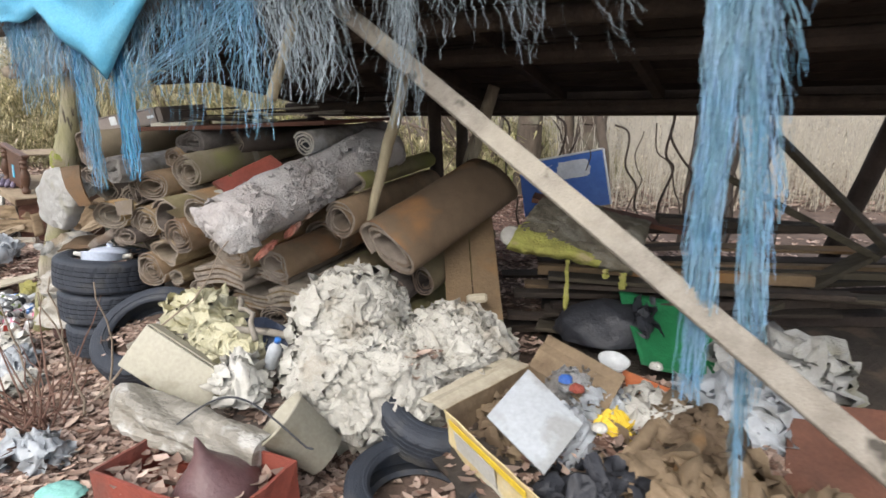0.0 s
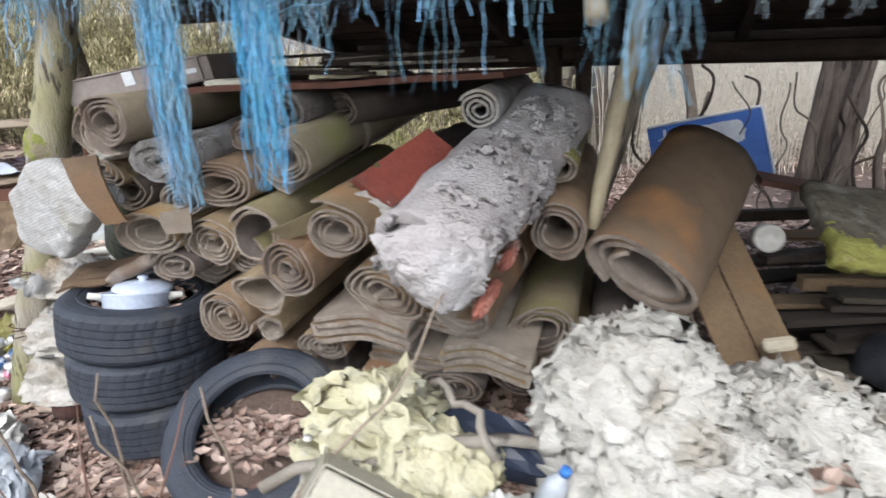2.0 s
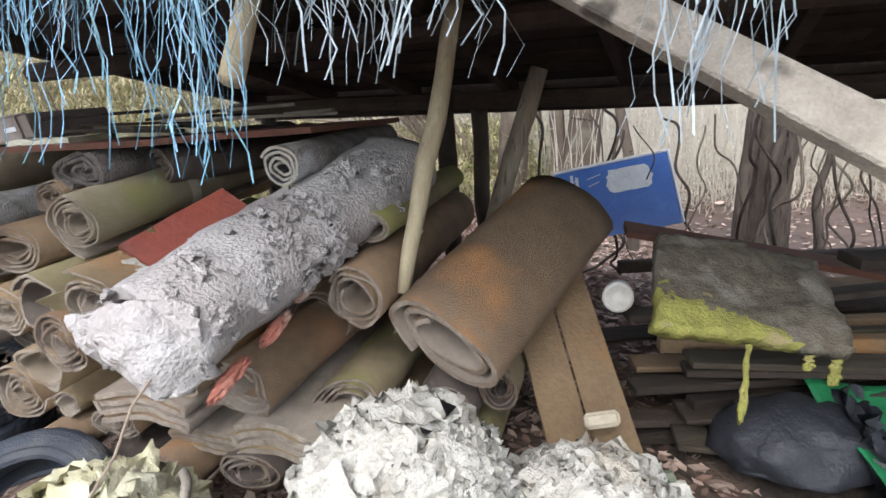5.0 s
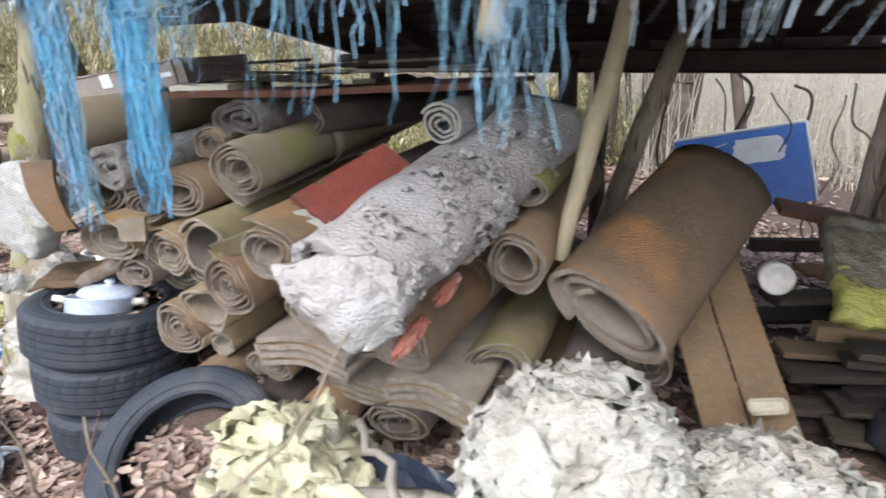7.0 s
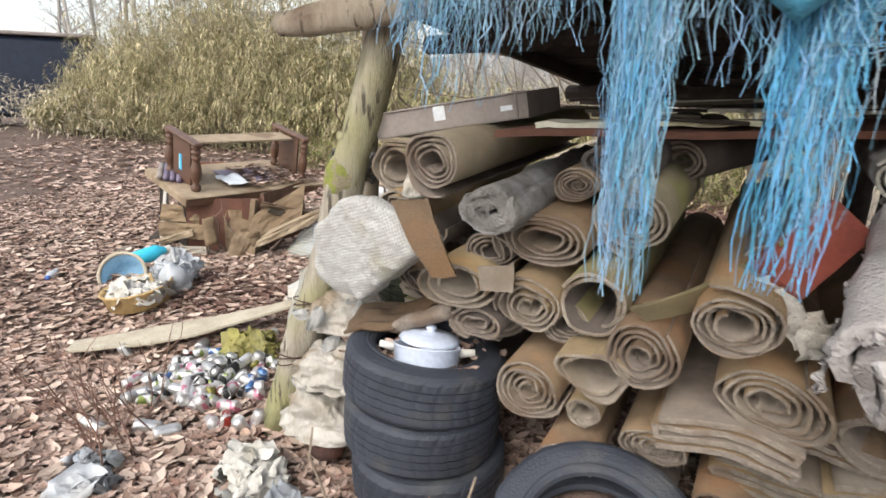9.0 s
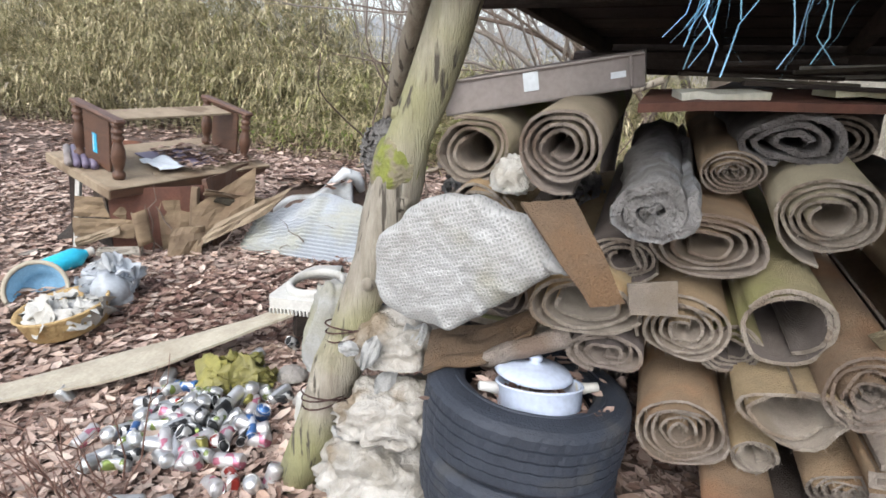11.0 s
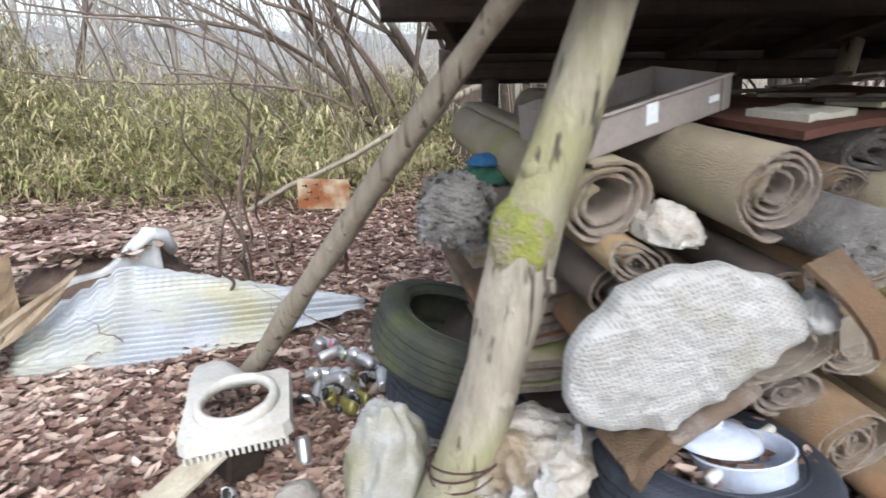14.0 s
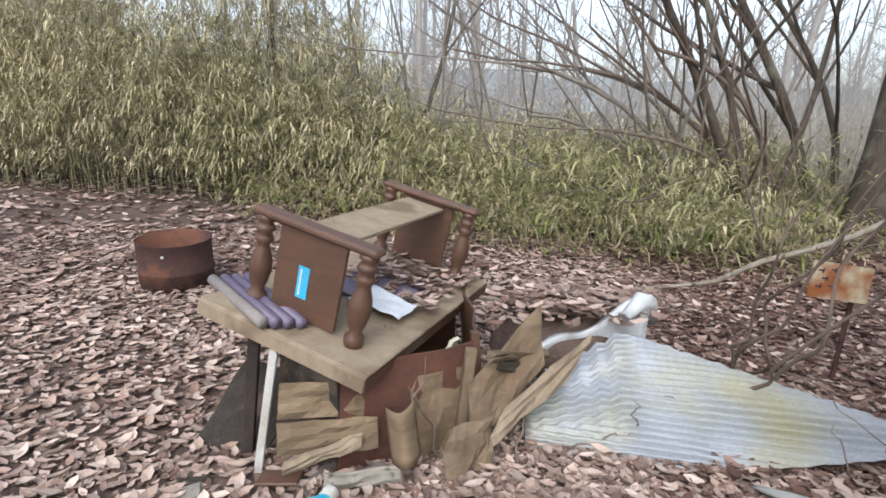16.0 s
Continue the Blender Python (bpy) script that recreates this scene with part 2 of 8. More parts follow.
M_PLASTICW = mat("white_plastic", (0.55, 0.545, 0.51), (0.43, 0.415, 0.37), 5, 0.5, bump=0.15, c=(0.34, 0.31, 0.24), cscale=4, cedge=(0.58, 0.75))
M_CRATE = mat("beige_plastic", (0.39, 0.37, 0.3), (0.33, 0.31, 0.245), 5, 0.5, bump=0.15, c=(0.25, 0.23, 0.165), cscale=5)
M_TARP = mat("blue_tarpaulin", (0.08, 0.32, 0.53), (0.14, 0.41, 0.61), 5, 0.6, bump=0.3, fine=90, rand=0.3, island=True)
M_TARPF = mat("faded_tarpaulin", (0.13, 0.31, 0.47), (0.24, 0.37, 0.46), 5, 0.7, bump=0.3, fine=90, rand=0.4, island=True)
M_TARPG = mat("grey_tarpaulin", (0.3, 0.35, 0.38), (0.2, 0.25, 0.28), 5, 0.75, bump=0.3, fine=90, rand=0.3, island=True)
M_SIGNBLUE = mat("sign_blue", (0.03, 0.1, 0.36), (0.05, 0.14, 0.42), 6, 0.4, bump=0.05, spec=0.5)
M_SIGNWHITE = mat("sign_white", (0.62, 0.64, 0.66), (0.45, 0.47, 0.5), 9, 0.5, bump=0.1)
M_MOSSNET = mat("dirty_netting", (0.2, 0.178, 0.135), (0.1, 0.085, 0.062), 12, 0.95, bump=1.0, fine=110, c=(0.24, 0.225, 0.185), cscale=7)
M_MOSSGOLD = mat("golden_moss", (0.37, 0.37, 0.095), (0.25, 0.235, 0.07), 14, 0.95, bump=1.0, fine=90, c=(0.36, 0.3, 0.16), cscale=6)
# Near-black rubbish: the shed interior's shade is put into its colour.
M_MUCK = mat("shade_dark_rubbish", (0.055, 0.045, 0.037), (0.03, 0.025, 0.021), 7, 0.95, bump=0.9, fine=60, c=(0.09, 0.066, 0.05), cscale=6)
M_RUSTBOARD = mat("red_brown_board", (0.14, 0.06, 0.04), (0.09, 0.045, 0.032), 8, 0.8, bump=0.3)
M_REDBOX = mat("dull_red", (0.3, 0.075, 0.05), (0.22, 0.06, 0.045), 7, 0.7, bump=0.3, c=(0.17, 0.07, 0.055))
M_FADEDRED = mat("faded_red", (0.3, 0.105, 0.075), (0.2, 0.08, 0.06), 14, 0.8, bump=0.4, c=(0.36, 0.26, 0.21))
M_CARD = mat("cardboard", (0.25, 0.185, 0.12), (0.17, 0.125, 0.08), 6, 0.9, bump=0.25, c=(0.12, 0.085, 0.055))
M_CARDY = mat("yellow_carton", (0.62, 0.52, 0.3), (0.52, 0.4, 0.2), 4, 0.8, bump=0.2, c=(0.6, 0.58, 0.48), cscale=3)
M_PLYBROWN = mat("brown_board", (0.2, 0.138, 0.08), (0.145, 0.1, 0.06), 5, 0.9, bump=0.35, c=(0.22, 0.12, 0.05), cscale=2)
M_ZINC = mat("corrugated_zinc", (0.37, 0.395, 0.42), (0.3, 0.325, 0.35), 4, 0.45, 0.2, bump=0.15, c=(0.33, 0.32, 0.22), cscale=1.8, cedge=(0.46, 0.66))
M_RUST = mat("rust", (0.085, 0.042, 0.034), (0.05, 0.03, 0.027), 8, 0.9, bump=0.6, c=(0.14, 0.062, 0.038))
M_VARNISH = mat("varnished_wood", (0.12, 0.06, 0.035), (0.075, 0.04, 0.026), 5, 0.45, bump=0.15, stretch=(1, 1, 4), spec=0.5)
M_PLY = mat("bare_ply", (0.2, 0.145, 0.095), (0.13, 0.094, 0.06), 5, 0.85, bump=0.3, stretch=(2, 2, 0.6), c=(0.1, 0.07, 0.046), cscale=3)
M_WORNPLY = mat("worn_ply", (0.33, 0.265, 0.185), (0.24, 0.185, 0.125), 5, 0.85, bump=0.3, stretch=(2, 2, 0.6), c=(0.18, 0.13, 0.085), cscale=3)
M_PLYPALE = mat("peeling_plywood", (0.25, 0.182, 0.112), (0.15, 0.107, 0.067), 5, 0.85, bump=0.4, stretch=(0.6, 0.6, 3), c=(0.15, 0.1, 0.062), cscale=5, cedge=(0.54, 0.7))
M_LID = mat("clouded_plastic", (0.4, 0.43, 0.46), (0.33, 0.355, 0.38), 4, 0.35, bump=0.1, spec=0.5, c=(0.28, 0.29, 0.29), cscale=6)
M_BLACK = mat("black_cloth", (0.018, 0.02, 0.026), (0.032, 0.034, 0.042), 8, 0.55, bump=0.4, spec=0.5)
M_GREEN = mat("green_sheet", (0.02, 0.2, 0.075), (0.015, 0.13, 0.05), 5, 0.6, bump=0.3)
M_YELLOWBAG = mat("yellow_film", (0.52, 0.5, 0.37), (0.42, 0.39, 0.24), 7, 0.45, bump=0.6, c=(0.56, 0.55, 0.46))
M_YELLOW = mat("bright_yellow", (0.75, 0.55, 0.05), (0.65, 0.45, 0.05), 5, 0.5, bump=0.1)
M_CYAN = mat("cyan_plastic", (0.03, 0.5, 0.68), (0.03, 0.42, 0.6), 4, 0.35, bump=0.05, spec=0.5)
M_ORANGE = mat("orange_board", (0.55, 0.17, 0.06), (0.45, 0.14, 0.06), 6, 0.7, bump=0.2)
M_PURPLE = mat("purple_vinyl", (0.16, 0.13, 0.19), (0.12, 0.1, 0.15), 5, 0.4, bump=0.1, spec=0.5)
M_GREYTRAY = mat("grey_tray", (0.28, 0.245, 0.228), (0.235, 0.207, 0.192), 5, 0.6, bump=0.1, c=(0.19, 0.165, 0.15))
M_PAPER = mat("paper_label", (0.68, 0.72, 0.75), (0.6, 0.64, 0.67), 9, 0.8, bump=0.05)
M_BLUELABEL = mat("blue_label", (0.05, 0.4, 0.62), (0.06, 0.35, 0.55), 9, 0.5, bump=0.05)
M_STONE = mat("stone", (0.33, 0.31, 0.28), (0.24, 0.22, 0.2), 9, 0.9, bump=0.6)
M_STEEL = mat("can_metal", (0.58, 0.58, 0.57), (0.42, 0.42, 0.41), 9, 0.3, 0.75, bump=0.1, rand=0.2)
# Wooded ridge; its pale blue-grey is air haze painted into the colour.
M_HILL = mat("hazed_hill", (0.27, 0.295, 0.31), (0.24, 0.26, 0.27), 0.05, 1.0, bump=0)
M_DARK = mat("dark_steel", (0.025, 0.035, 0.06), (0.02, 0.025, 0.04), 5, 0.4, bump=0)
M_WICKER = mat("wicker", (0.5, 0.36, 0.17), (0.38, 0.26, 0.12), 30, 0.8, bump=0.6)
M_STRAP = mat("blue_strap", (0.14, 0.3, 0.45), (0.2, 0.36, 0.5), 8, 0.6, bump=0.2)
M_CERAMIC = mat("white_ceramic", (0.58, 0.6, 0.61), (0.48, 0.5, 0.5), 4, 0.3, bump=0.1, c=(0.45, 0.42, 0.36), cscale=5, cedge=(0.56, 0.7))


# ---- builders ----
def thing(name, at, label, category, group="", kind=""):
    e = new(name)
    e.empty_display_size = 0.1
    e.location = at
    return tagged(e, label, category, group, kind)


def as_mesh(name, bm, mats):
    me = bpy.data.meshes.new(name)
    bmesh.ops.recalc_face_normals(bm, faces=bm.faces)
    bm.to_mesh(me)
    bm.free()
    for m in mats if isinstance(mats, (list, tuple)) else [mats]:
        me.materials.append(m)
    return me


def world_at(ob):
    at = Matrix.Translation(ob.location)
    return world_at(ob.parent) @ ob.matrix_parent_inverse @ at if ob.parent else at


def part(name, bm, m, parent, label="", smooth=False):
    """One mesh, given in world metres, under a thing or a part."""
    me = as_mesh(name, bm, m)
    if smooth:
        for f in me.polygons:
            f.use_smooth = True
    ob = new(name, me)
    ob.parent = parent
    ob.matrix_parent_inverse = world_at(parent).inverted()
    return tagged(ob, label)


def solo(name, bm, m, label, category, group="", kind="", smooth=False):
    me = as_mesh(name, bm, m)
    if smooth:
        for f in me.polygons:
            f.use_smooth = True
    return tagged(new(name, me), label, category, group, kind)


def solo_py(name, verts, faces, m, label="", category="", kind="", smooth=False, idx=None):
    me = bpy.data.meshes.new(name)
    me.from_pydata(verts, [], faces)
    for k in m if isinstance(m, (list, tuple)) else [m]:
        me.materials.append(k)
    if idx is not None:
        me.polygons.foreach_set("material_index", idx)
    if smooth:
        me.polygons.foreach_set("use_smooth", [True] * len(me.polygons))
    me.update()
    return tagged(new(name, me), label, category, "", kind)


def nz(p, s=1.0):
    return noise.noise(Vector(p) * s)


def smooth01(v):
    v = min(1.0, max(0.0, v))
    return v * v * (3 - 2 * v)


def gz(x, y):
    """Height of the ground."""
    h = 0.13 * smooth01((y - 3.4) / 2.0) + 0.03 * nz((x, y, 0), 0.9) + 0.012 * nz((x, y, 5), 4)
    h += 0.22 * smooth01((x + 2.6) / 2.2) * smooth01((y - 1.7) / 1.2) * (1 - smooth01((y - 4.6) / 1.5))
    return h


def box(bm, size, m, bevel=0.004):
    g = bmesh.ops.create_cube(bm, size=1, matrix=m @ Matrix.Diagonal((*size, 1)))
    if bevel:
        es = list({e for v in g["verts"] for e in v.link_edges})
        bmesh.ops.bevel(bm, geom=es, offset=bevel, segments=1, affect="EDGES")
    return g


def span(a, b, up=(0, 0, 1)):
    """A frame with z from a to b, at the middle."""
    a, b = Vector(a), Vector(b)
    z = (b - a).normalized()
    x = Vector(up).cross(z)
    x = x.normalized() if x.length > 1e-3 else Vector((1, 0, 0))
    y = z.cross(x)
    return Matrix.Translation((a + b) / 2) @ Matrix((x, y, z)).transposed().to_4x4()


def bar(bm, a, b, w, h, bevel=0.004, up=(0, 0, 1)):
    """A timber from a to b: w sideways, h in the direction of up."""
    return box(bm, (w, h, (Vector(b) - Vector(a)).length), span(a, b, up), bevel)


def tube(bm, pts, rads, sides=8, wob=0.0, caps=True, seed=0.0):
    """A round, tapering limb through the points."""
    pts = [Vector(p) for p in pts]
    rings, x = [], None
    for i, p in enumerate(pts):
        d = (pts[min(i + 1, len(pts) - 1)] - pts[max(i - 1, 0)]).normalized()
        x = (x - d * x.dot(d)) if x else d.orthogonal()
        x.normalize()
        y = d.cross(x)
        r = rads[i] if isinstance(rads, (list, tuple)) else rads
        ring = []
        for k in range(sides):
            a = 2 * math.pi * k / sides
            q = r * (1 + wob * nz((p.x * 3 + math.cos(a) + seed, p.y * 3 + math.sin(a), p.z * 3), 1.3))
            ring.append(bm.verts.new(p + x * (q * math.cos(a)) + y * (q * math.sin(a))))
        rings.append(ring)
    for r0, r1 in zip(rings, rings[1:]):
        for k in range(sides):
            bm.faces.new((r0[k], r0[(k + 1) % sides], r1[(k + 1) % sides], r1[k]))
    if caps:
        bm.faces.new(rings[0][::-1])
        bm.faces.new(rings[-1])


def line_pts(a, b, n, bend=0.0, seed=0.0, ripple=0.0):
    a, b = Vector(a), Vector(b)
    out = []
    for i in range(n):
        t = i / (n - 1)
        p = a.lerp(b, t)
        p.z -= bend * 4 * t * (1 - t)
        if ripple:
            p += Vector((nz((seed, t * 4, 1)), nz((seed, t * 4, 7)), nz((seed, t * 4, 13)))) * ripple
        out.append(p)
    return out


def grid(bm, fn, nu, nv, thick=0.0, normal=None):
    """A sheet given by fn(u, v) in 0..1, with some thickness."""
    vs = [[bm.verts.new(fn(i / nu, j / nv)) for j in range(nv + 1)] for i in range(nu + 1)]
    fs = [bm.faces.new((vs[i][j], vs[i + 1][j], vs[i + 1][j + 1], vs[i][j + 1])) for i in range(nu) for j in range(nv)]
    if thick:
        bmesh.ops.recalc_face_normals(bm, faces=fs)
        bmesh.ops.solidify(bm, geom=fs, thickness=thick)
    return vs


def lathe(bm, profile, m, seg=24, close=False):
    """Turn a profile of (radius, height) round the z axis of m."""
    rings = []
    for r, z in profile:
        rings.append([bm.verts.new(m @ Vector((r * math.cos(2 * math.pi * k / seg), r * math.sin(2 * math.pi * k / seg), z))) for k in range(seg)])
    pairs = list(zip(rings, rings[1:])) + ([(rings[-1], rings[0])] if close else [])
    for a, b in pairs:
        for k in range(seg):
            bm.faces.new((a[k], a[(k + 1) % seg], b[(k + 1) % seg], b[k]))
    if not close:
        bm.faces.new(rings[0][::-1])
        bm.faces.new(rings[-1])


def axes(d, up=(0, 0, 1)):
    d = Vector(d).normalized()
    u = d.cross(Vector(up)).normalized()
    return u, u.cross(d), d


# ---- ground, distance ----
def build_ground():
    xs = [-400, -120, -40, -20] + [-12 + 0.16 * i for i in range(113)] + [9, 14, 25, 60, 150, 400]
    ys = [-400, -100, -25, -6, -2] + [-0.8 + 0.16 * i for i in range(90)] + [15, 18, 24, 40, 90, 200, 400]
    verts = [(x, y, gz(x, y) if abs(x) < 40 and abs(y) < 40 else 0.0) for x in xs for y in ys]
    n = len(ys)
    faces = [(i * n + j, (i + 1) * n + j, (i + 1) * n + j + 1, i * n + j + 1) for i in range(len(xs) - 1) for j in range(n - 1)]
    solo_py("ground", verts, faces, M_SOIL, "brown woodland soil under dead leaves", "ground", "structure", True)


def build_hill():
    verts, faces = [], []
    for i in range(41):
        a = -70 + 160 * i / 40
        h = 13 + 5 * nz((i * 0.25, 0, 3)) + 2 * nz((i * 0.9, 0, 8))
        verts += [(a * 2.2, 190, -2), (a * 2.2, 215, h)]
    faces = [(2 * i, 2 * i + 2, 2 * i + 3, 2 * i + 1) for i in range(40)]
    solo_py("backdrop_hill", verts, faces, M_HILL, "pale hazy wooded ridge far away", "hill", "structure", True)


def leaf_field(name, m, label, spots, size, kind="stuff", category="leaves"):
    """Small bent leaves lying at the given spots: (x, y, z)."""
    verts, faces = [], []
    for x, y, z in spots:
        a, s = random.uniform(0, 6.28), size * random.uniform(0.6, 1.3)
        t, r = random.uniform(-0.35, 0.35), random.uniform(-0.35, 0.35)
        c, sn = math.cos(a), math.sin(a)
        k = len(verts)
        for u, v, w in ((-1.15, 0.1, 0.35), (-0.45, 0.5, 0.3), (0.5, 0.42, 0.2), (1.2, -0.1, 0.5), (0.4, -0.45, 0.25), (-0.35, -0.5, 0.3), (0, 0, 0)):
            verts.append((x + s * (c * u - sn * v), y + s * (sn * u + c * v), z + s * (w * 0.8 + t * u * 0.6 + r * v * 0.8) + s * 0.25))
        faces += [(k + 6, k, k + 1), (k + 6, k + 1, k + 2), (k + 6, k + 2, k + 3), (k + 6, k + 3, k + 4), (k + 6, k + 4, k + 5), (k + 6, k + 5, k)]
    return solo_py(name, verts, faces, m, label, category, kind)


def build_litter():
    spots = []
    for _ in range(75000):
        x, y = random.uniform(-8.5, 2.0), random.uniform(0.3, 10.5)
        spots.append((x, y, gz(x, y) + random.uniform(0, 0.015)))
    for _ in range(38000):
        x, y = random.uniform(-4.8, -0.2), random.uniform(1.0, 6.8)
        spots.append((x, y, gz(x, y) + random.uniform(0, 0.02)))
    leaf_field("leaf_litter", M_LITTER, "dead brown leaves covering the woodland floor", spots, 0.028)
    big = []
    for _ in range(9000):
        x, y = random.uniform(-7.5, -0.4), random.uniform(1.2, 8.5)
        big.append((x, y, gz(x, y) + random.uniform(0.01, 0.03)))
    leaf_field("large_leaves", M_PALELEAF, "larger pale curled dead leaves on the litter", big, 0.036)
    wet = []
    for _ in range(15000):
        x, y = random.uniform(-4.4, 1.0), random.uniform(4.5, 9.3)
        if nz((x, y, 3), 0.5) + 0.5 * smooth01((x + 4) / 2) > 0.05:
            wet.append((x, y, gz(x, y) + random.uniform(0.004, 0.03)))
    leaf_field("wet_leaf_litter", M_WETLEAF, "dark wet leaves between the sheet and the trees", wet, 0.034)
    wide = []
    for _ in range(32000):
        r, a = 3 + 13 * random.random() ** 1.4, random.uniform(0, 6.2832)
        x, y = -2.5 + r * math.cos(a) * 1.2, 3 + r * math.sin(a)
        wide.append((x, y, gz(x, y)))
    leaf_field("leaf_litter_wide", M_LITTER, "dead leaves thinning out into the wood", wide, 0.036)
    far = []
    for _ in range(9000):
        x, y = random.uniform(-14, 8), random.uniform(8, 17)
        far.append((x, y, gz(x, y)))
    leaf_field("leaf_litter_far", M_LITTER, "dead brown leaves thinly spread farther off", far, 0.07)


def bamboo_plants(name, label, n, spot, m, per, leaf, low=0.25):
    """Clumps of leaves carried by leaning culms: spot() gives x, y and height of a culm."""
    verts, faces = [], []
    for _ in range(n):
        x, y, h = spot()
        z0 = gz(x, y)
        lx, ly = random.gauss(0, 0.16) * h, random.gauss(-0.05, 0.14) * h
        for _ in range(int(per / 9 * random.uniform(0.6, 1.4)) + 1):
            f = low + (1 - low) * random.random() ** 0.7
            a0, rr, droop = random.uniform(0, 6.28), random.random() ** 0.6 * 0.3, random.uniform(-1.2, 0.2)
            cx, cy, cz = x + lx * f * f + rr * math.cos(a0), y + ly * f * f + rr * math.sin(a0), z0 + h * f - 0.1 * rr
            for _ in range(9):
                a, s, w = a0 + random.gauss(0, 0.75), leaf[0] * random.uniform(0.6, 1.5), leaf[1] * random.uniform(0.7, 1.4)
                px, py, pz = cx + random.gauss(0, 0.035), cy + random.gauss(0, 0.035), cz + random.gauss(0, 0.05)
                dr = droop + random.gauss(0, 0.3)
                c, sn, k = math.cos(a), math.sin(a), len(verts)
                verts += [(px, py, pz), (px + c * s * 0.5 - sn * w, py + sn * s * 0.5 + c * w, pz + s * 0.25 * (dr + 0.6)), (px + c * s * 0.9, py + sn * s * 0.9, pz + s * dr * 0.8), (px + c * s * 0.5 + sn * w, py + sn * s * 0.5 - c * w, pz + s * 0.25 * (dr + 0.6))]
                faces.append((k, k + 1, k + 2, k + 3))
    solo_py(name, verts, faces, m, label, "bamboo", "stuff")


def thicket(name, label, n, place, m, leaf=(0.09, 0.014), culms=0):
    """Dense dwarf bamboo: thin culms with narrow drooping leaves. place() gives (x, y, top, depth below)."""
    verts, faces = [], []
    for _ in range(n):
        x, y, z = place()
        a, s, w = random.uniform(0, 6.28), leaf[0] * random.uniform(0.6, 1.5), leaf[1] * random.uniform(0.7, 1.4)
        dr = random.uniform(-0.9, 0.5)
        c, sn, k = math.cos(a), math.sin(a), len(verts)
        verts += [(x, y, z), (x + c * s * 0.5 - sn * w, y + sn * s * 0.5 + c * w, z + s * 0.25 * (dr + 0.5)), (x + c * s, y + sn * s, z + s * dr), (x + c * s * 0.5 + sn * w, y + sn * s * 0.5 - c * w, z + s * 0.25 * (dr + 0.5))]
        faces.append((k, k + 1, k + 2, k + 3))
    solo_py(name, verts, faces, m, label, "bamboo", "stuff")


def culms(name, label, n, place, m):
    verts, faces = [], []
    for _ in range(n):
        x, y, h = place()
        lx, ly, r = random.uniform(-0.25, 0.25) * h, random.uniform(-0.25, 0.25) * h, random.uniform(0.003, 0.007)
        k = len(verts)
        z0 = gz(x, y) - 0.02
        for f, q in ((0, 1.0), (0.5, 0.8), (1, 0.3)):
            for a in (0, 2.1, 4.2):
                verts.append((x + lx * f * f + r * q * math.cos(a), y + ly * f * f + r * q * math.sin(a), z0 + h * f))
        for b in (0, 3):
            for i in range(3):
                faces.append((k + b + i, k + b + (i + 1) % 3, k + b + 3 + (i + 1) % 3, k + b + 3 + i))
    solo_py(name, verts, faces, m, label, "bamboo", "stuff")


def edge_y(x):
    """Front line of the thicket."""
    if x < -5.5:
        return 11.6 + (-5.5 - x) * 0.35
    if x < -1:
        return 11.6 - (x + 5.5) * 0.55
    return 9.1 + (x + 1) * 0.5


def top_h(x, y):
    tall = (3.0 * (1 - smooth01((x + 6.9) / 3.6)) + 1.3) * (0.45 + 0.55 * smooth01((x + 17.5) / 4.0))
    return tall * (0.45 + 0.55 * smooth01((y - edge_y(x)) / 2.2)) * (0.85 + 0.5 * nz((x, y, 2), 0.6) + 0.35 * nz((x, y, 8), 1.7))


def bamboo_spot():
    x = random.uniform(-17, 3.5)
    y = edge_y(x) + random.random() ** 1.6 * 4.5
    h = max(0.3, top_h(x, y)) * (0.8 + 0.35 * nz((x * 2.5, y * 2.5, 7)) + 0.12 * random.random())
    return x, y, gz(x, y) + h * (1 - random.random() ** 1.2 * 0.97)


def grass_spot():
    x = random.uniform(-6.5, 1.5)
    y = edge_y(x) - 1.2 + random.random() * 3
    return x, y, gz(x, y) + random.uniform(0.02, 0.55)


def clump_spot():
    k = random.randrange(70)
    rng = random.Random(k)
    x = rng.uniform(-7.5, 1.5)
    y = edge_y(x) + rng.uniform(-0.7, 1.0)
    h = rng.uniform(0.5, 1.5) * (1.5 if x < -4 else 1)
    f = random.random() ** 0.7
    return x + random.gauss(0, 0.12 + 0.22 * f), y + random.gauss(0, 0.12 + 0.22 * f), gz(x, y) + h * f


def culm_spot():
    x = random.uniform(-17, 3)
    y = edge_y(x) + random.random() ** 1.3 * 4.5
    return x, y, max(0.4, top_h(x, y) * random.uniform(0.7, 1.2))


def brush_spot():
    x = random.uniform(-16, 22)
    y = random.uniform(13.5, 26) + (3 if x < -4 else 0)
    return x, y, random.uniform(1.6, 4.6)


def farbrush_spot():
    x = random.uniform(-20, 26)
    y = random.uniform(13.5, 27)
    h = 1.0 + 0.09 * (y - 10) + 0.8 * nz((x * 0.5, y * 0.5, 1))
    return x, y, gz(x, y) + max(0.2, h) * random.random() ** 0.8


def back_spot():
    x = random.uniform(1.6, 9)
    y = random.uniform(7.8, 14)
    return x, y, gz(x, y) + random.random() ** 1.3 * (0.45 + 0.22 * max(0, y - 7.5))


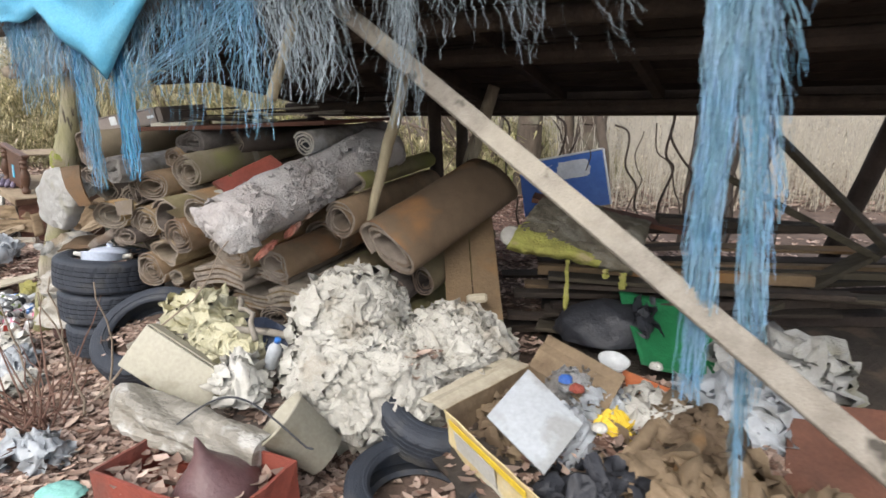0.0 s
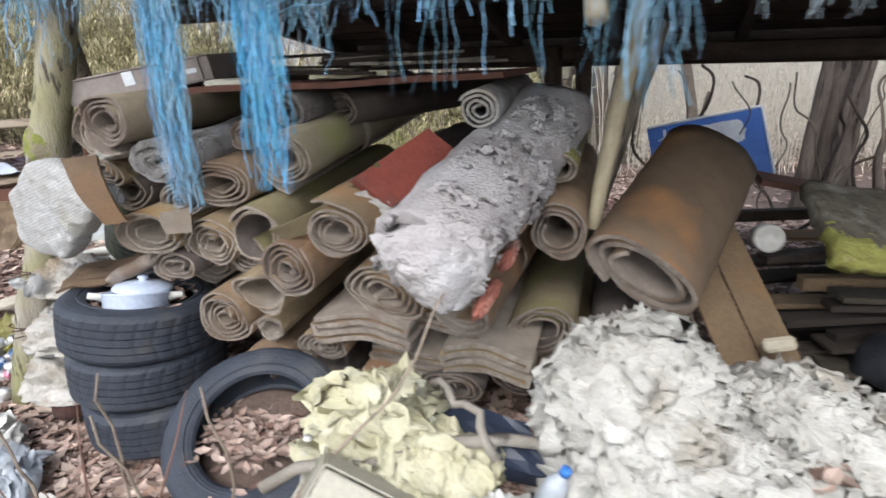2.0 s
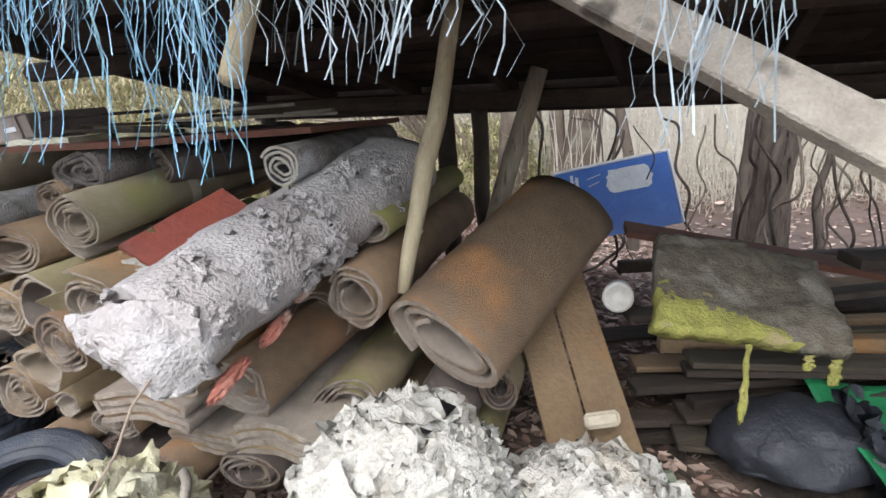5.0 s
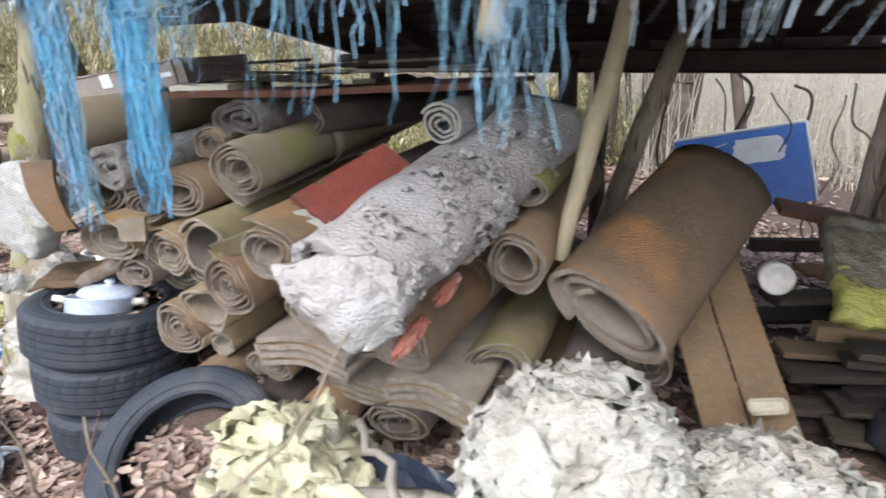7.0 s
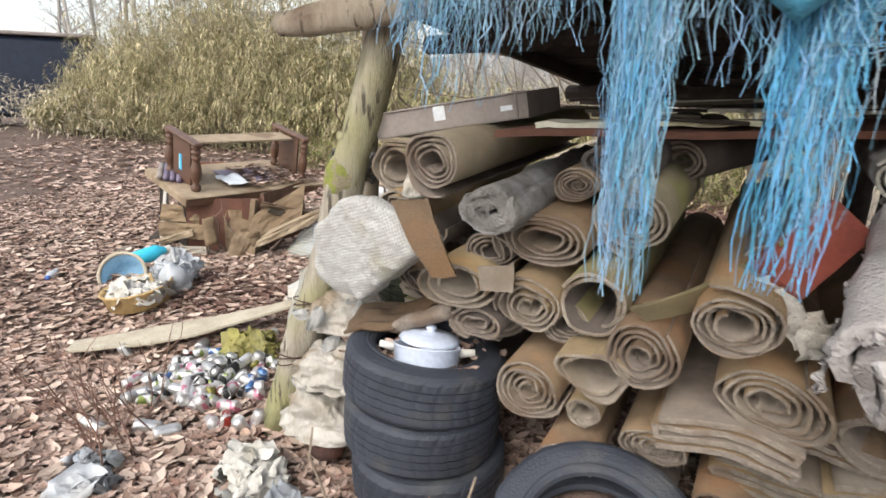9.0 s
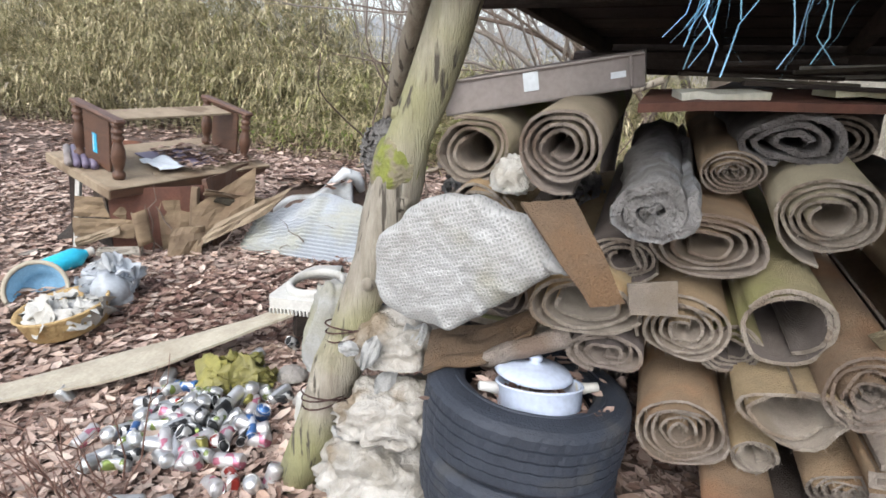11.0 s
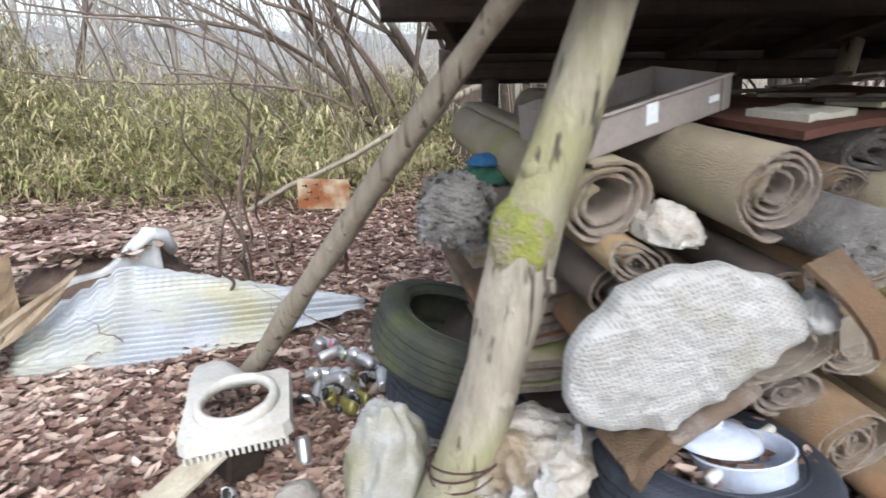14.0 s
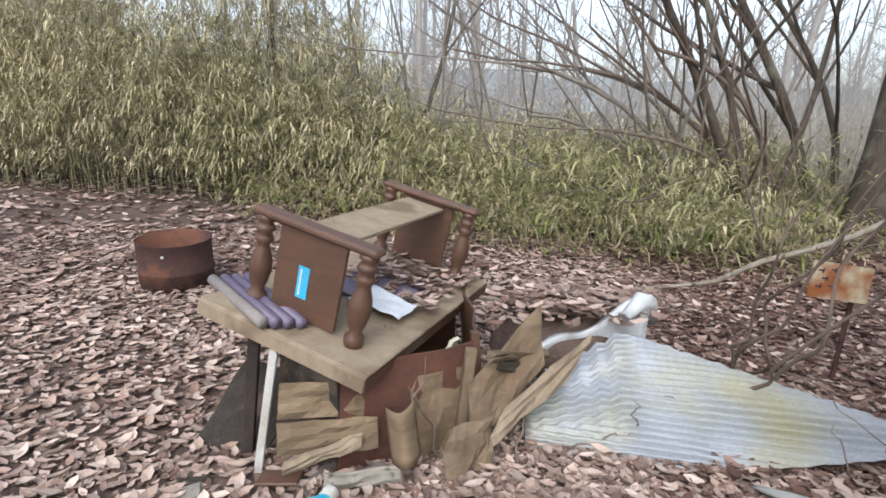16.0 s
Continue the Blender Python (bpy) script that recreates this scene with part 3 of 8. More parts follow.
def limb(verts, faces, a, b, r0, r1, sides=5):
    m = span(a, b)
    k, h = len(verts), (Vector(b) - Vector(a)).length / 2
    for z, r in ((-h, r0), (h, r1)):
        for i in range(sides):
            t = 2 * math.pi * i / sides
            verts.append(tuple(m @ Vector((r * math.cos(t), r * math.sin(t), z))))
    for i in range(sides):
        faces.append((k + i, k + (i + 1) % sides, k + sides + (i + 1) % sides, k + sides + i))


def grow(verts, faces, p, d, length, r, depth, rng, spread=0.6, up=0.12, arch=None):
    steps = 7 if arch else 4 if depth > 1 else 3
    for i in range(steps):
        d = (d + Vector((rng.uniform(-1, 1), rng.uniform(-1, 1), rng.uniform(-0.6, 1) + up)) * 0.16).normalized()
        if arch:
            d = (d + Vector(arch) * (0.06 + 0.05 * i)).normalized()
        q = p + d * (length / steps)
        r1 = r * (0.9 if arch else 0.86 if depth > 0 else 0.65)
        limb(verts, faces, p, q, r, r1, 7 if r > 0.05 else 4 if r < 0.012 else 5)
        p, r = q, r1
        if depth > 0 and i > 0:
            side = (d + Vector((rng.uniform(-1, 1), rng.uniform(-1, 1), rng.uniform(-0.2, 0.7))) * spread * 1.6).normalized()
            grow(verts, faces, p, side, length * rng.uniform(0.5, 0.75), r * 0.6, depth - 1, rng, spread, up)
    return p


def bare_tree(at, stems, label, seed, depth=3, m=None, arch=None):
    """A leafless tree: stems of (direction, length, radius)."""
    rng = random.Random(seed)
    e = thing("bare_tree", (at[0], at[1], gz(at[0], at[1]) - 0.05), label, "tree")
    for d, length, r in stems:
        verts, faces = [], []
        grow(verts, faces, Vector(e.location) + Vector((rng.uniform(-0.08, 0.08), rng.uniform(-0.08, 0.08), 0)), Vector(d).normalized(), length, r, depth, rng, arch=arch)
        ob = solo_py("trunk", verts, faces, m or M_BARK)
        for f in ob.data.polygons:
            f.use_smooth = True
        ob.parent = e
        ob.matrix_parent_inverse = Matrix.Translation(e.location).inverted()
    return e


def build_woods():
    verts, faces = [], []
    rng = random.Random(5)
    for _ in range(190):
        x, y = rng.uniform(-26, 34), rng.uniform(15, 48)
        if y < 20 and x < -5:
            y += 8
        h, r = rng.uniform(6, 12), rng.uniform(0.05, 0.16)
        p = Vector((x, y, -0.1))
        d = Vector((rng.uniform(-0.12, 0.12), rng.uniform(-0.1, 0.1), 1)).normalized()
        for i in range(5):
            q = p + d * h / 5
            limb(verts, faces, p, q, r, r * 0.8, 5)
            if i > 0:
                for _ in range(6):
                    b = p.lerp(q, rng.random())
                    s = Vector((rng.uniform(-1, 1), rng.uniform(-1, 1), rng.uniform(0.2, 1))) * h * 0.16
                    limb(verts, faces, b, b + s, r * 0.3, r * 0.1, 3)
                    for w in (0.35, 0.6, 0.85):
                        limb(verts, faces, b + s * w, b + s * w + Vector((rng.uniform(-1, 1), rng.uniform(-1, 1), 0.8)) * h * 0.08, r * 0.15, r * 0.05, 3)
            p, r = q, r * 0.8
            d = (d + Vector((rng.uniform(-1, 1), rng.uniform(-1, 1), 0.5)) * 0.08).normalized()
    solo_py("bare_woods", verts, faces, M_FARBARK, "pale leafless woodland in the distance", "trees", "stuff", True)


# ---- the shed ----
RU, RV = Vector((0.9, -0.436, 0)), Vector((0.436, 0.9, 0))
ROOF_BL = Vector((-1.63, 5.6, 1.6))
ROOF_RISE = 0.225


def roof_pt(s, v, lift=0.0):
    """s metres along the back eave from its left end, v metres towards the front, on the rafters' underside."""
    shear = -0.28 * v * (1 - smooth01(s / 1.2))
    p = ROOF_BL + RU * (s + shear) - RV * v
    p.z = ROOF_BL.z + ROOF_RISE * v + lift
    return p


def build_roof():
    roof = thing("shed_roof", roof_pt(2.5, 1.2), "low dark rotten plank roof of an open shed", "roof", kind="structure")
    n = 0
    v = -0.08
    while v < 2.62:
        w = random.uniform(0.14, 0.2)
        bm = bmesh.new()
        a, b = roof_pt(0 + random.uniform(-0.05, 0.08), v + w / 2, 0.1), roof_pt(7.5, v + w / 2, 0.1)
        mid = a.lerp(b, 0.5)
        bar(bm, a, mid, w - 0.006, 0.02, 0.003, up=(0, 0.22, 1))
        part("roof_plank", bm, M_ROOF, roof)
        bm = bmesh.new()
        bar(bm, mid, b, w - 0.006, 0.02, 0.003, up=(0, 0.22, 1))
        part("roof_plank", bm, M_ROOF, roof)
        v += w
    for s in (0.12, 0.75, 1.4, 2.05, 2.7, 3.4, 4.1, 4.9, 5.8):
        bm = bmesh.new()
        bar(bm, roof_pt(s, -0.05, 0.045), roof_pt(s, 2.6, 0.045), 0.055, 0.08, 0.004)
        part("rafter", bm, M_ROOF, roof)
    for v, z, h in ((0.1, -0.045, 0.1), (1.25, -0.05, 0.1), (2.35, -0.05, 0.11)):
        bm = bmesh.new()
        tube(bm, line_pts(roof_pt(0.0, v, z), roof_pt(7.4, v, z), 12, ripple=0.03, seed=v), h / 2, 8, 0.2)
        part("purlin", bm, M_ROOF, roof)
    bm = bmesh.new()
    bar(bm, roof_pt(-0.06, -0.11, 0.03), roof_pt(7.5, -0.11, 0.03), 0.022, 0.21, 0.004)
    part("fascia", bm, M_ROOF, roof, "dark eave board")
    bm = bmesh.new()
    box(bm, (7.4, 2.75, 0.012), Matrix.Translation(roof_pt(3.7, 1.27, 0.125)) @ Matrix((RU, RV, Vector((0, 0, 1)))).transposed().to_4x4() @ Matrix.Rotation(math.atan(-ROOF_RISE), 4, "X"), 0)
    part("roofing_felt", bm, M_RUBBER, roof, "black felt over the planks")


def log(name, pts, rads, m, label, category="post", sides=12, wob=0.25, knots=0):
    bm = bmesh.new()
    tube(bm, pts, rads, sides, wob, True, rads[0] * 50)
    if not knots:
        return solo(name, bm, m, label, category, smooth=True)
    e = thing(name, pts[0], label, category)
    part("trunk", bm, m, e, smooth=True)
    for i in range(knots):
        bm = bmesh.new()
        t = (i + 0.6) / knots
        k = int(t * (len(pts) - 2))
        p = Vector(pts[k]).lerp(Vector(pts[k + 1]), 0.4)
        a = i * 2.4
        r = rads[k]
        q = p + Vector((math.cos(a), -abs(math.sin(a)), 0.15)) * r * 1.16
        tube(bm, [p, p.lerp(q, 0.6), q], [r * 0.55, r * 0.42, r * 0.22], 9, 0.2)
        part("knot", bm, m, e, "", True)
    return e


def build_frame():
    post = line_pts((-3.014, 3.64, -0.02), (-2.34, 3.6, 2.02), 16, ripple=0.03, seed=3)
    log("log_post", post, [0.082 - 0.0012 * i + (0.012 if i in (4, 8, 9) else 0) for i in range(16)], M_LOG, "grey-green leaning log post with knots and lichen", knots=6)
    # lichen on the post
    bm = bmesh.new()
    tube(bm, [Vector(post[9]).lerp(Vector(post[10]), t) + Vector((-0.013, -0.008, 0)) for t in (-0.3, -0.1, 0.1, 0.3, 0.5, 0.7, 0.9)], [0.05, 0.066, 0.073, 0.075, 0.073, 0.066, 0.05], 24, 0.4)
    solo("lichen_patch", bm, M_MOSS, "bright yellow-green lichen growing on a log post", "lichen", smooth=True)
    for k in (3, 5):
        bm = bmesh.new()
        c = Vector(post[k])
        for j in range(3):
            ring = [c + Vector((0.093 * math.cos(a), 0.093 * math.sin(a), 0.006 * j + 0.03 * math.cos(a + j))) for a in [2 * math.pi * i / 18 for i in range(19)]]
            tube(bm, ring, 0.003, 5)
        solo("wire_binding", bm, M_RUST, "rusty wire wound round a log post", "wire")
    log("leaning_pole", line_pts((-3.07, 5.3, 0.08), (-2.5, 3.62, 1.97), 14, ripple=0.03, seed=9), [0.05 - 0.0011 * i + 0.004 * math.sin(i * 2.1) for i in range(14)], M_POLE, "long leaning wooden pole with peeling dark bark", "pole", knots=3)
    log("beam_stub", line_pts((-2.82, 3.52, 1.81), (-2.2, 3.42, 1.87), 6, ripple=0.02, seed=2), [0.032, 0.045, 0.05, 0.052, 0.052, 0.05], M_POLE, "split grey log end sticking out past the post", "beam", wob=0.5, knots=2)
    log("cross_beam", line_pts((-2.3, 3.5, 1.9), (1.6, 2.45, 1.99), 12, ripple=0.02, seed=2), [0.05] * 12, M_ROOF, "dark log beam under the front of the roof", "beam")
    log("peeled_stick", line_pts((-0.42, 3.075, 0.95), (-0.19, 3.31, 1.93), 8, ripple=0.02, seed=12), [0.022, 0.028, 0.03, 0.031, 0.031, 0.03, 0.03, 0.028], M_PALEPOLE, "pale peeled stick propping the roof", "stick", knots=3)
    log("back_post", line_pts((-0.25, 4.2, 0.05), (0.29, 4.3, 1.72), 8, ripple=0.02, seed=14), [0.05] * 8, M_POLE, "weathered forked back post under the eave", "post", knots=3)
    log("back_post", line_pts((-0.15, 4.75, 0.05), (-0.2, 4.72, 1.62), 8, ripple=0.02, seed=15), [0.055] * 8, M_ROOF, "dark back post under the eave", "post")
    log("back_post", line_pts((0.08, 4.85, 0.05), (0.02, 4.82, 1.62), 8, ripple=0.02, seed=16), [0.05] * 8, M_ROOF, "dark back post under the eave", "post")
    log("back_post", line_pts((-1.45, 5.45, 0.05), (-1.43, 5.42, 1.6), 8, ripple=0.02, seed=17), [0.05] * 8, M_ROOF, "dark corner post under the eave", "post")
    log("back_post", line_pts((2.6, 4.1, 0.05), (2.75, 3.6, 1.75), 8, ripple=0.03, seed=18), [0.06] * 8, M_ROOF, "dark leaning back post under the eave", "post")
    log("hanging_pole", line_pts((-0.672, 2.382, 1.61), (-0.62, 2.75, 2.1), 5), [0.024, 0.023, 0.023, 0.023, 0.023], M_PALEPOLE, "pale sawn round pole hanging from the roof", "pole", wob=0.05)
    # the long pale timber across the front
    bm = bmesh.new()
    bar(bm, (-0.42, 2.56, 1.995), (2.06, 0.34, 0.03), 0.035, 0.07, 0.004, up=(0.4, 0.4, 0.9))
    solo("diagonal_timber", bm, M_GREYWOOD, "long pale sawn timber propped slantwise against the roof", "timber")


ROLL_DIR = Vector((0.33, 0.94, 0.045)).normalized()


def carpet_roll(c, rx, rz, length=1.3, turns=4.0, hollow=0.3, thick=0.012, d=None, skin=None, tilt=0.0, rough=0.0, wave=0.0, label="", seed=0.0, tail=0.0, pile=None, edge=None, name="carpet_roll", fray=0.012, category="carpet", stations=5, sag=0.0):
    """A carpet rolled up on itself: one strip wound in a spiral, seen from its end."""
    u, w, d = axes(d or ROLL_DIR)
    c = Vector(c)
    nseg = max(20, int(turns * 22))
    ct, st = math.cos(tilt), math.sin(tilt)
    thick *= 0.74
    bm = bmesh.new()
    start = seed * 1.7
    rings = []
    for k in range(stations):
        f = k / (stations - 1)
        row = []
        for i in range(nseg + 1):
            t = i / nseg
            a = start + t * turns * 2 * math.pi
            q = hollow + (1 - hollow) * t ** 0.9
            wob = 1 + 0.10 * nz((math.cos(a) * 1.1 + seed * 3, math.sin(a) * 1.1, t * 1.2 + seed)) + wave * math.sin(3 * a + seed) * (0.4 + 0.6 * t)
            if t > 1 - tail:
                wob *= 1 + 0.25 * (t - 1 + tail) / max(tail, 1e-3)
            x0, z0 = math.cos(a), math.sin(a)
            pair = []
            for off in (0.5, -0.5):
                x, z = x0 * (rx * q * wob + off * thick), z0 * (rz * q * wob + off * thick)
                if z < 0:
                    z *= 0.9
                x, z = x * ct - z * st, x * st + z * ct
                along = f * length
                if k == 0:
                    along += fray * 2.5 * nz((a * 0.8, t * 5, seed)) + 0.03 * (1 - t) * (0.5 + nz((seed, 4, 1)))
                p = c + d * along + u * x + w * z
                p.z -= sag * f * f
                if rough:
                    g = rough * nz((p.x * 5, p.y * 5, p.z * 5), 1.0) - rough * 0.9 * max(0, 0.25 - abs(nz((p.x * 8, p.y * 8, p.z * 8), 1.0))) * 2 + rough * 0.45 * nz((p.x * 30, p.y * 30, p.z * 30), 1.0)
                    p += (u * x + w * z).normalized() * g
                pair.append(bm.verts.new(p))
            row.append(pair)
        rings.append(row)
    def face(vs, mi):
        fc = bm.faces.new(vs)
        fc.material_index = mi
        fc.smooth = mi != 2
    for k in range(stations - 1):
        r0, r1 = rings[k], rings[k + 1]
        for i in range(nseg):
            face((r0[i][0], r1[i][0], r1[i + 1][0], r0[i + 1][0]), 0)
            face((r0[i][1], r0[i + 1][1], r1[i + 1][1], r1[i][1]), 1)
        for i in (0, nseg):
            face((r0[i][0], r0[i][1], r1[i][1], r1[i][0]), 2)
    for row in (rings[0], rings[-1]):
        for i in range(nseg):
            face((row[i][0], row[i + 1][0], row[i + 1][1], row[i][1]), 2)
    rim = [(p[0].co.copy(), p[1].co.copy()) for p in rings[0]]
    me = as_mesh(name, bm, [skin or M_BACK, pile or M_PILE, edge or M_EDGE])
    ob = tagged(new(name, me), label, category, "stacked carpet rolls")
    # loose threads along the cut end
    rng = random.Random(int(seed * 100))
    tv, tf = [], []
    for _ in range(int(nseg * 5)):
        i = rng.randrange(nseg)
        f, g = rng.random(), rng.random()
        a = rim[i][0].lerp(rim[i][1], f).lerp(rim[i + 1][0].lerp(rim[i + 1][1], f), g)
        ln = rng.uniform(0.003, 0.012) * (2.2 if rng.random() < 0.06 else 1)
        b = a - d * ln + u * rng.gauss(0, 0.55 * ln) + w * (rng.gauss(0, 0.55 * ln) - 0.35 * ln)
        side = u * (0.0009 * rng.choice((-1, 1))) + w * rng.uniform(-0.0009, 0.0009)
        k = len(tv)
        tv += [a - side, a + side, b]
        tf.append((k, k + 1, k + 2))
    threads = solo_py("loose_threads", tv, tf, edge or M_EDGE, "", "", "stuff")
    threads.parent = ob
    return ob


def carpet_fold(c, w, h, length, layers, d=None, skin=None, label="", seed=0.0):
    """A carpet folded to and fro in flat, wavy layers."""
    u, up, d = axes(d or ROLL_DIR)
    c = Vector(c)
    path, thick = [], h / layers * 0.62
    for j in range(layers):
        z = -h / 2 + h * (j + 0.5) / layers
        xs = [-1 + 2 * i / 12 for i in range(13)]
        for x in xs if j % 2 == 0 else xs[::-1]:
            path.append((x * w / 2 * (1 - 0.08 * abs(nz((j, seed, 2)))), z + 0.3 * h * 0.35 * math.sin(2.6 * x + seed) - 0.12 * h * x * x))
        s = 1 if j % 2 == 0 else -1
        if j < layers - 1:
            path.append((s * w / 2 * 1.06, z + h / layers / 2))
    bm = bmesh.new()
    rows = []
    for k in range(3):
        row = []
        for i, (x, z) in enumerate(path):
            a, b = path[max(i - 1, 0)], path[min(i + 1, len(path) - 1)]
            t = Vector((b[0] - a[0], b[1] - a[1])).normalized()
            p = c + d * (k / 2 * length + (0.012 * nz((i * 0.4, seed, 3)) if k == 0 else 0))
            row.append([bm.verts.new(p + u * (x - t.y * o) + up * (z + t.x * o)) for o in (thick / 2, -thick / 2)])
        rows.append(row)
    for k in range(2):
        for i in range(len(path) - 1):
            for o, mi in ((0, 0), (1, 1)):
                f = bm.faces.new((rows[k][i][o], rows[k + 1][i][o], rows[k + 1][i + 1][o], rows[k][i + 1][o]))
                f.material_index, f.smooth = mi, True
        for i in (0, len(path) - 1):
            bm.faces.new((rows[k][i][0], rows[k][i][1], rows[k + 1][i][1], rows[k + 1][i][0])).material_index = 2
    for row in (rows[0], rows[-1]):
        for i in range(len(path) - 1):
            bm.faces.new((row[i][0], row[i + 1][0], row[i + 1][1], row[i][1])).material_index = 2
    return tagged(new("folded_carpet", as_mesh("folded_carpet", bm, [skin or M_BACK, M_PILE, M_EDGE])), label, "carpet", "stacked carpet rolls")


def build_carpets():
    R = carpet_roll
    beige = "beige-backed carpet roll with pale spiral end"
    brown = "brown weathered carpet roll with frayed spiral end"
    moss = "mossy olive-brown carpet roll with hollow end"
    R((-2.391, 3.58, 1.293), 0.125, 0.112, 1.3, 3.0, 0.42, 0.013, skin=M_BACKL, tilt=0.35, label=beige, seed=1)
    R((-2.178, 3.29, 1.354), 0.108, 0.107, 1.5, 4.2, 0.27, 0.011, skin=M_BACKL, label=beige, seed=2.2, tail=0.06)
    R((-1.699, 3.37, 1.287), 0.085, 0.06, 1.2, 5.0, 0.1, 0.008, skin=M_BACK, label=brown, seed=3)
    R((-1.555, 3.35, 1.372), 0.13, 0.078, 1.3, 2.6, 0.3, 0.02, skin=M_FELTK, pile=M_FELTK, edge=M_FELTK, label="dark grey squashed felt roll", seed=4, wave=0.08, rough=0.016, stations=10)
    R((-1.533, 3.2, 1.211), 0.122, 0.108, 1.5, 4.4, 0.3, 0.011, skin=M_BACKL, label="long pale olive carpet roll with taped band", seed=5, tail=0.05, d=(0.36, 0.92, 0.12))
    R((-1.8, 3.24, 1.118), 0.16, 0.095, 1.4, 4.0, 0.3, 0.012, skin=M_BACK, label=brown, seed=6, wave=0.03, tail=0.05)
    # Inside uses a dark pile: mossy dirt and the deep hollow's shade together.
    R((-1.64, 3.1, 0.96), 0.105, 0.112, 1.2, 1.6, 0.75, 0.016, skin=M_BACKG, label=moss, seed=7, pile=M_BACKD, tilt=-0.5)
    R((-1.835, 3.2, 0.902), 0.12, 0.1, 1.4, 4.4, 0.2, 0.011, skin=M_BACK, label=brown, seed=8)
    R((-2.09, 3.25, 0.94), 0.155, 0.095, 1.3, 2.5, 0.45, 0.015, skin=M_BACK, label=brown, seed=9, tilt=0.1)
    R((-2.01, 3.25, 0.8), 0.11, 0.065, 1.2, 3.0, 0.25, 0.014, skin=M_BACKD, label="flattened grey-brown carpet roll", seed=10, wave=0.04)
    R((-1.815, 3.155, 0.622), 0.12, 0.118, 1.4, 5.0, 0.12, 0.011, skin=M_BACK, label="orange-brown carpet roll with tight spiral end", seed=11)
    R((-1.63, 3.03, 0.765), 0.12, 0.085, 1.3, 2.0, 0.65, 0.014, skin=M_BACK, label=brown, seed=12, wave=0.16)
    R((-1.505, 2.965, 0.875), 0.105, 0.115, 1.4, 4.6, 0.15, 0.011, skin=M_BACK, label=brown, seed=13.1)
    R((-1.63, 3.11, 0.585), 0.062, 0.052, 1.2, 2.0, 0.5, 0.012, skin=M_BACK, label=brown, seed=14, wave=0.06)
    R((-1.42, 3.03, 0.545), 0.105, 0.062, 1.2, 4.6, 0.1, 0.01, skin=M_BACK, label=brown, seed=15)
    R((-1.315, 2.86, 1.03), 0.108, 0.09, 1.4, 4.0, 0.35, 0.01, skin=M_BACK, label=brown, seed=16, tail=0.1)
    R((-1.18, 2.9, 0.8), 0.15, 0.1, 1.3, 4.6, 0.22, 0.012, skin=M_BACK, label="large brown carpet roll squashed oval", seed=17, tilt=-0.3)
    R((-1.68, 3.02, 0.45), 0.1, 0.07, 1.2, 4.0, 0.2, 0.01, skin=M_BACK, label=brown, seed=18)
    carpet_fold((-1.27, 2.92, 0.665), 0.34, 0.12, 1.2, 4, label="brown carpet folded flat in layers", seed=1)
    carpet_fold((-0.84, 2.86, 0.55), 0.3, 0.13, 1.2, 4, label="brown carpet folded flat in wavy layers", seed=2.2)
    carpet_fold((-0.98, 2.93, 0.67), 0.24, 0.08, 1.2, 3, label="brown carpet folded flat in layers", seed=3.1)
    carpet_fold((-1.1, 2.98, 0.5), 0.3, 0.1, 1.2, 4, label="brown carpet folded flat in layers", seed=4)
    R((-0.93, 2.87, 0.735), 0.115, 0.085, 1.2, 2.2, 0.6, 0.016, skin=M_BACK, label="orange-brown carpet roll with wide hollow end", seed=19, tilt=-0.25, d=(0.42, 0.9, 0.08))
    R((-0.575, 2.98, 0.965), 0.1, 0.11, 1.2, 3.0, 0.5, 0.013, skin=M_BACK, label=brown, seed=20)
    R((-0.53, 3.18, 1.15), 0.075, 0.065, 1.0, 2.0, 0.55, 0.014, skin=M_BACKG, label=moss, seed=21)
    R((-0.3, 2.9, 0.825), 0.22, 0.115, 0.95, 2.3, 0.5, 0.026, d=(0.6, 0.73, 0.3), skin=M_BACKR, label="big rust-brown carpet roll with thick pale edges", seed=23.6, tilt=-0.55, stations=10, rough=0.006)
    R((-0.82, 3.22, 1.368), 0.078, 0.075, 0.9, 3.2, 0.2, 0.014, skin=M_FELTD, pile=M_BLACK, label="rolled black and white patterned rug", seed=23, edge=M_RAG)
    R((-1.35, 3.5, 1.36), 0.09, 0.075, 1.3, 3.0, 0.3, 0.013, skin=M_BACKD, label="dark grey carpet roll under the boards", seed=24, d=(0.6, 0.8, 0.02))
    R((-1.95, 3.45, 0.75), 0.13, 0.11, 1.1, 3.0, 0.3, 0.013, skin=M_BACK, label=brown, seed=25)
    R((-2.3, 3.55, 1.05), 0.14, 0.1, 1.1, 3.0, 0.3, 0.013, skin=M_BACKD, label=brown, seed=26)
    R((-1.1, 3.3, 1.05), 0.14, 0.12, 1.1, 3.0, 0.3, 0.013, skin=M_BACK, label=brown, seed=27)
    R((-0.75, 3.25, 0.8), 0.14, 0.12, 1.1, 3.0, 0.3, 0.013, skin=M_BACK, label=brown, seed=28)
    foot = "brown mud-stained carpet roll at the stack foot, pile darkened for shade"
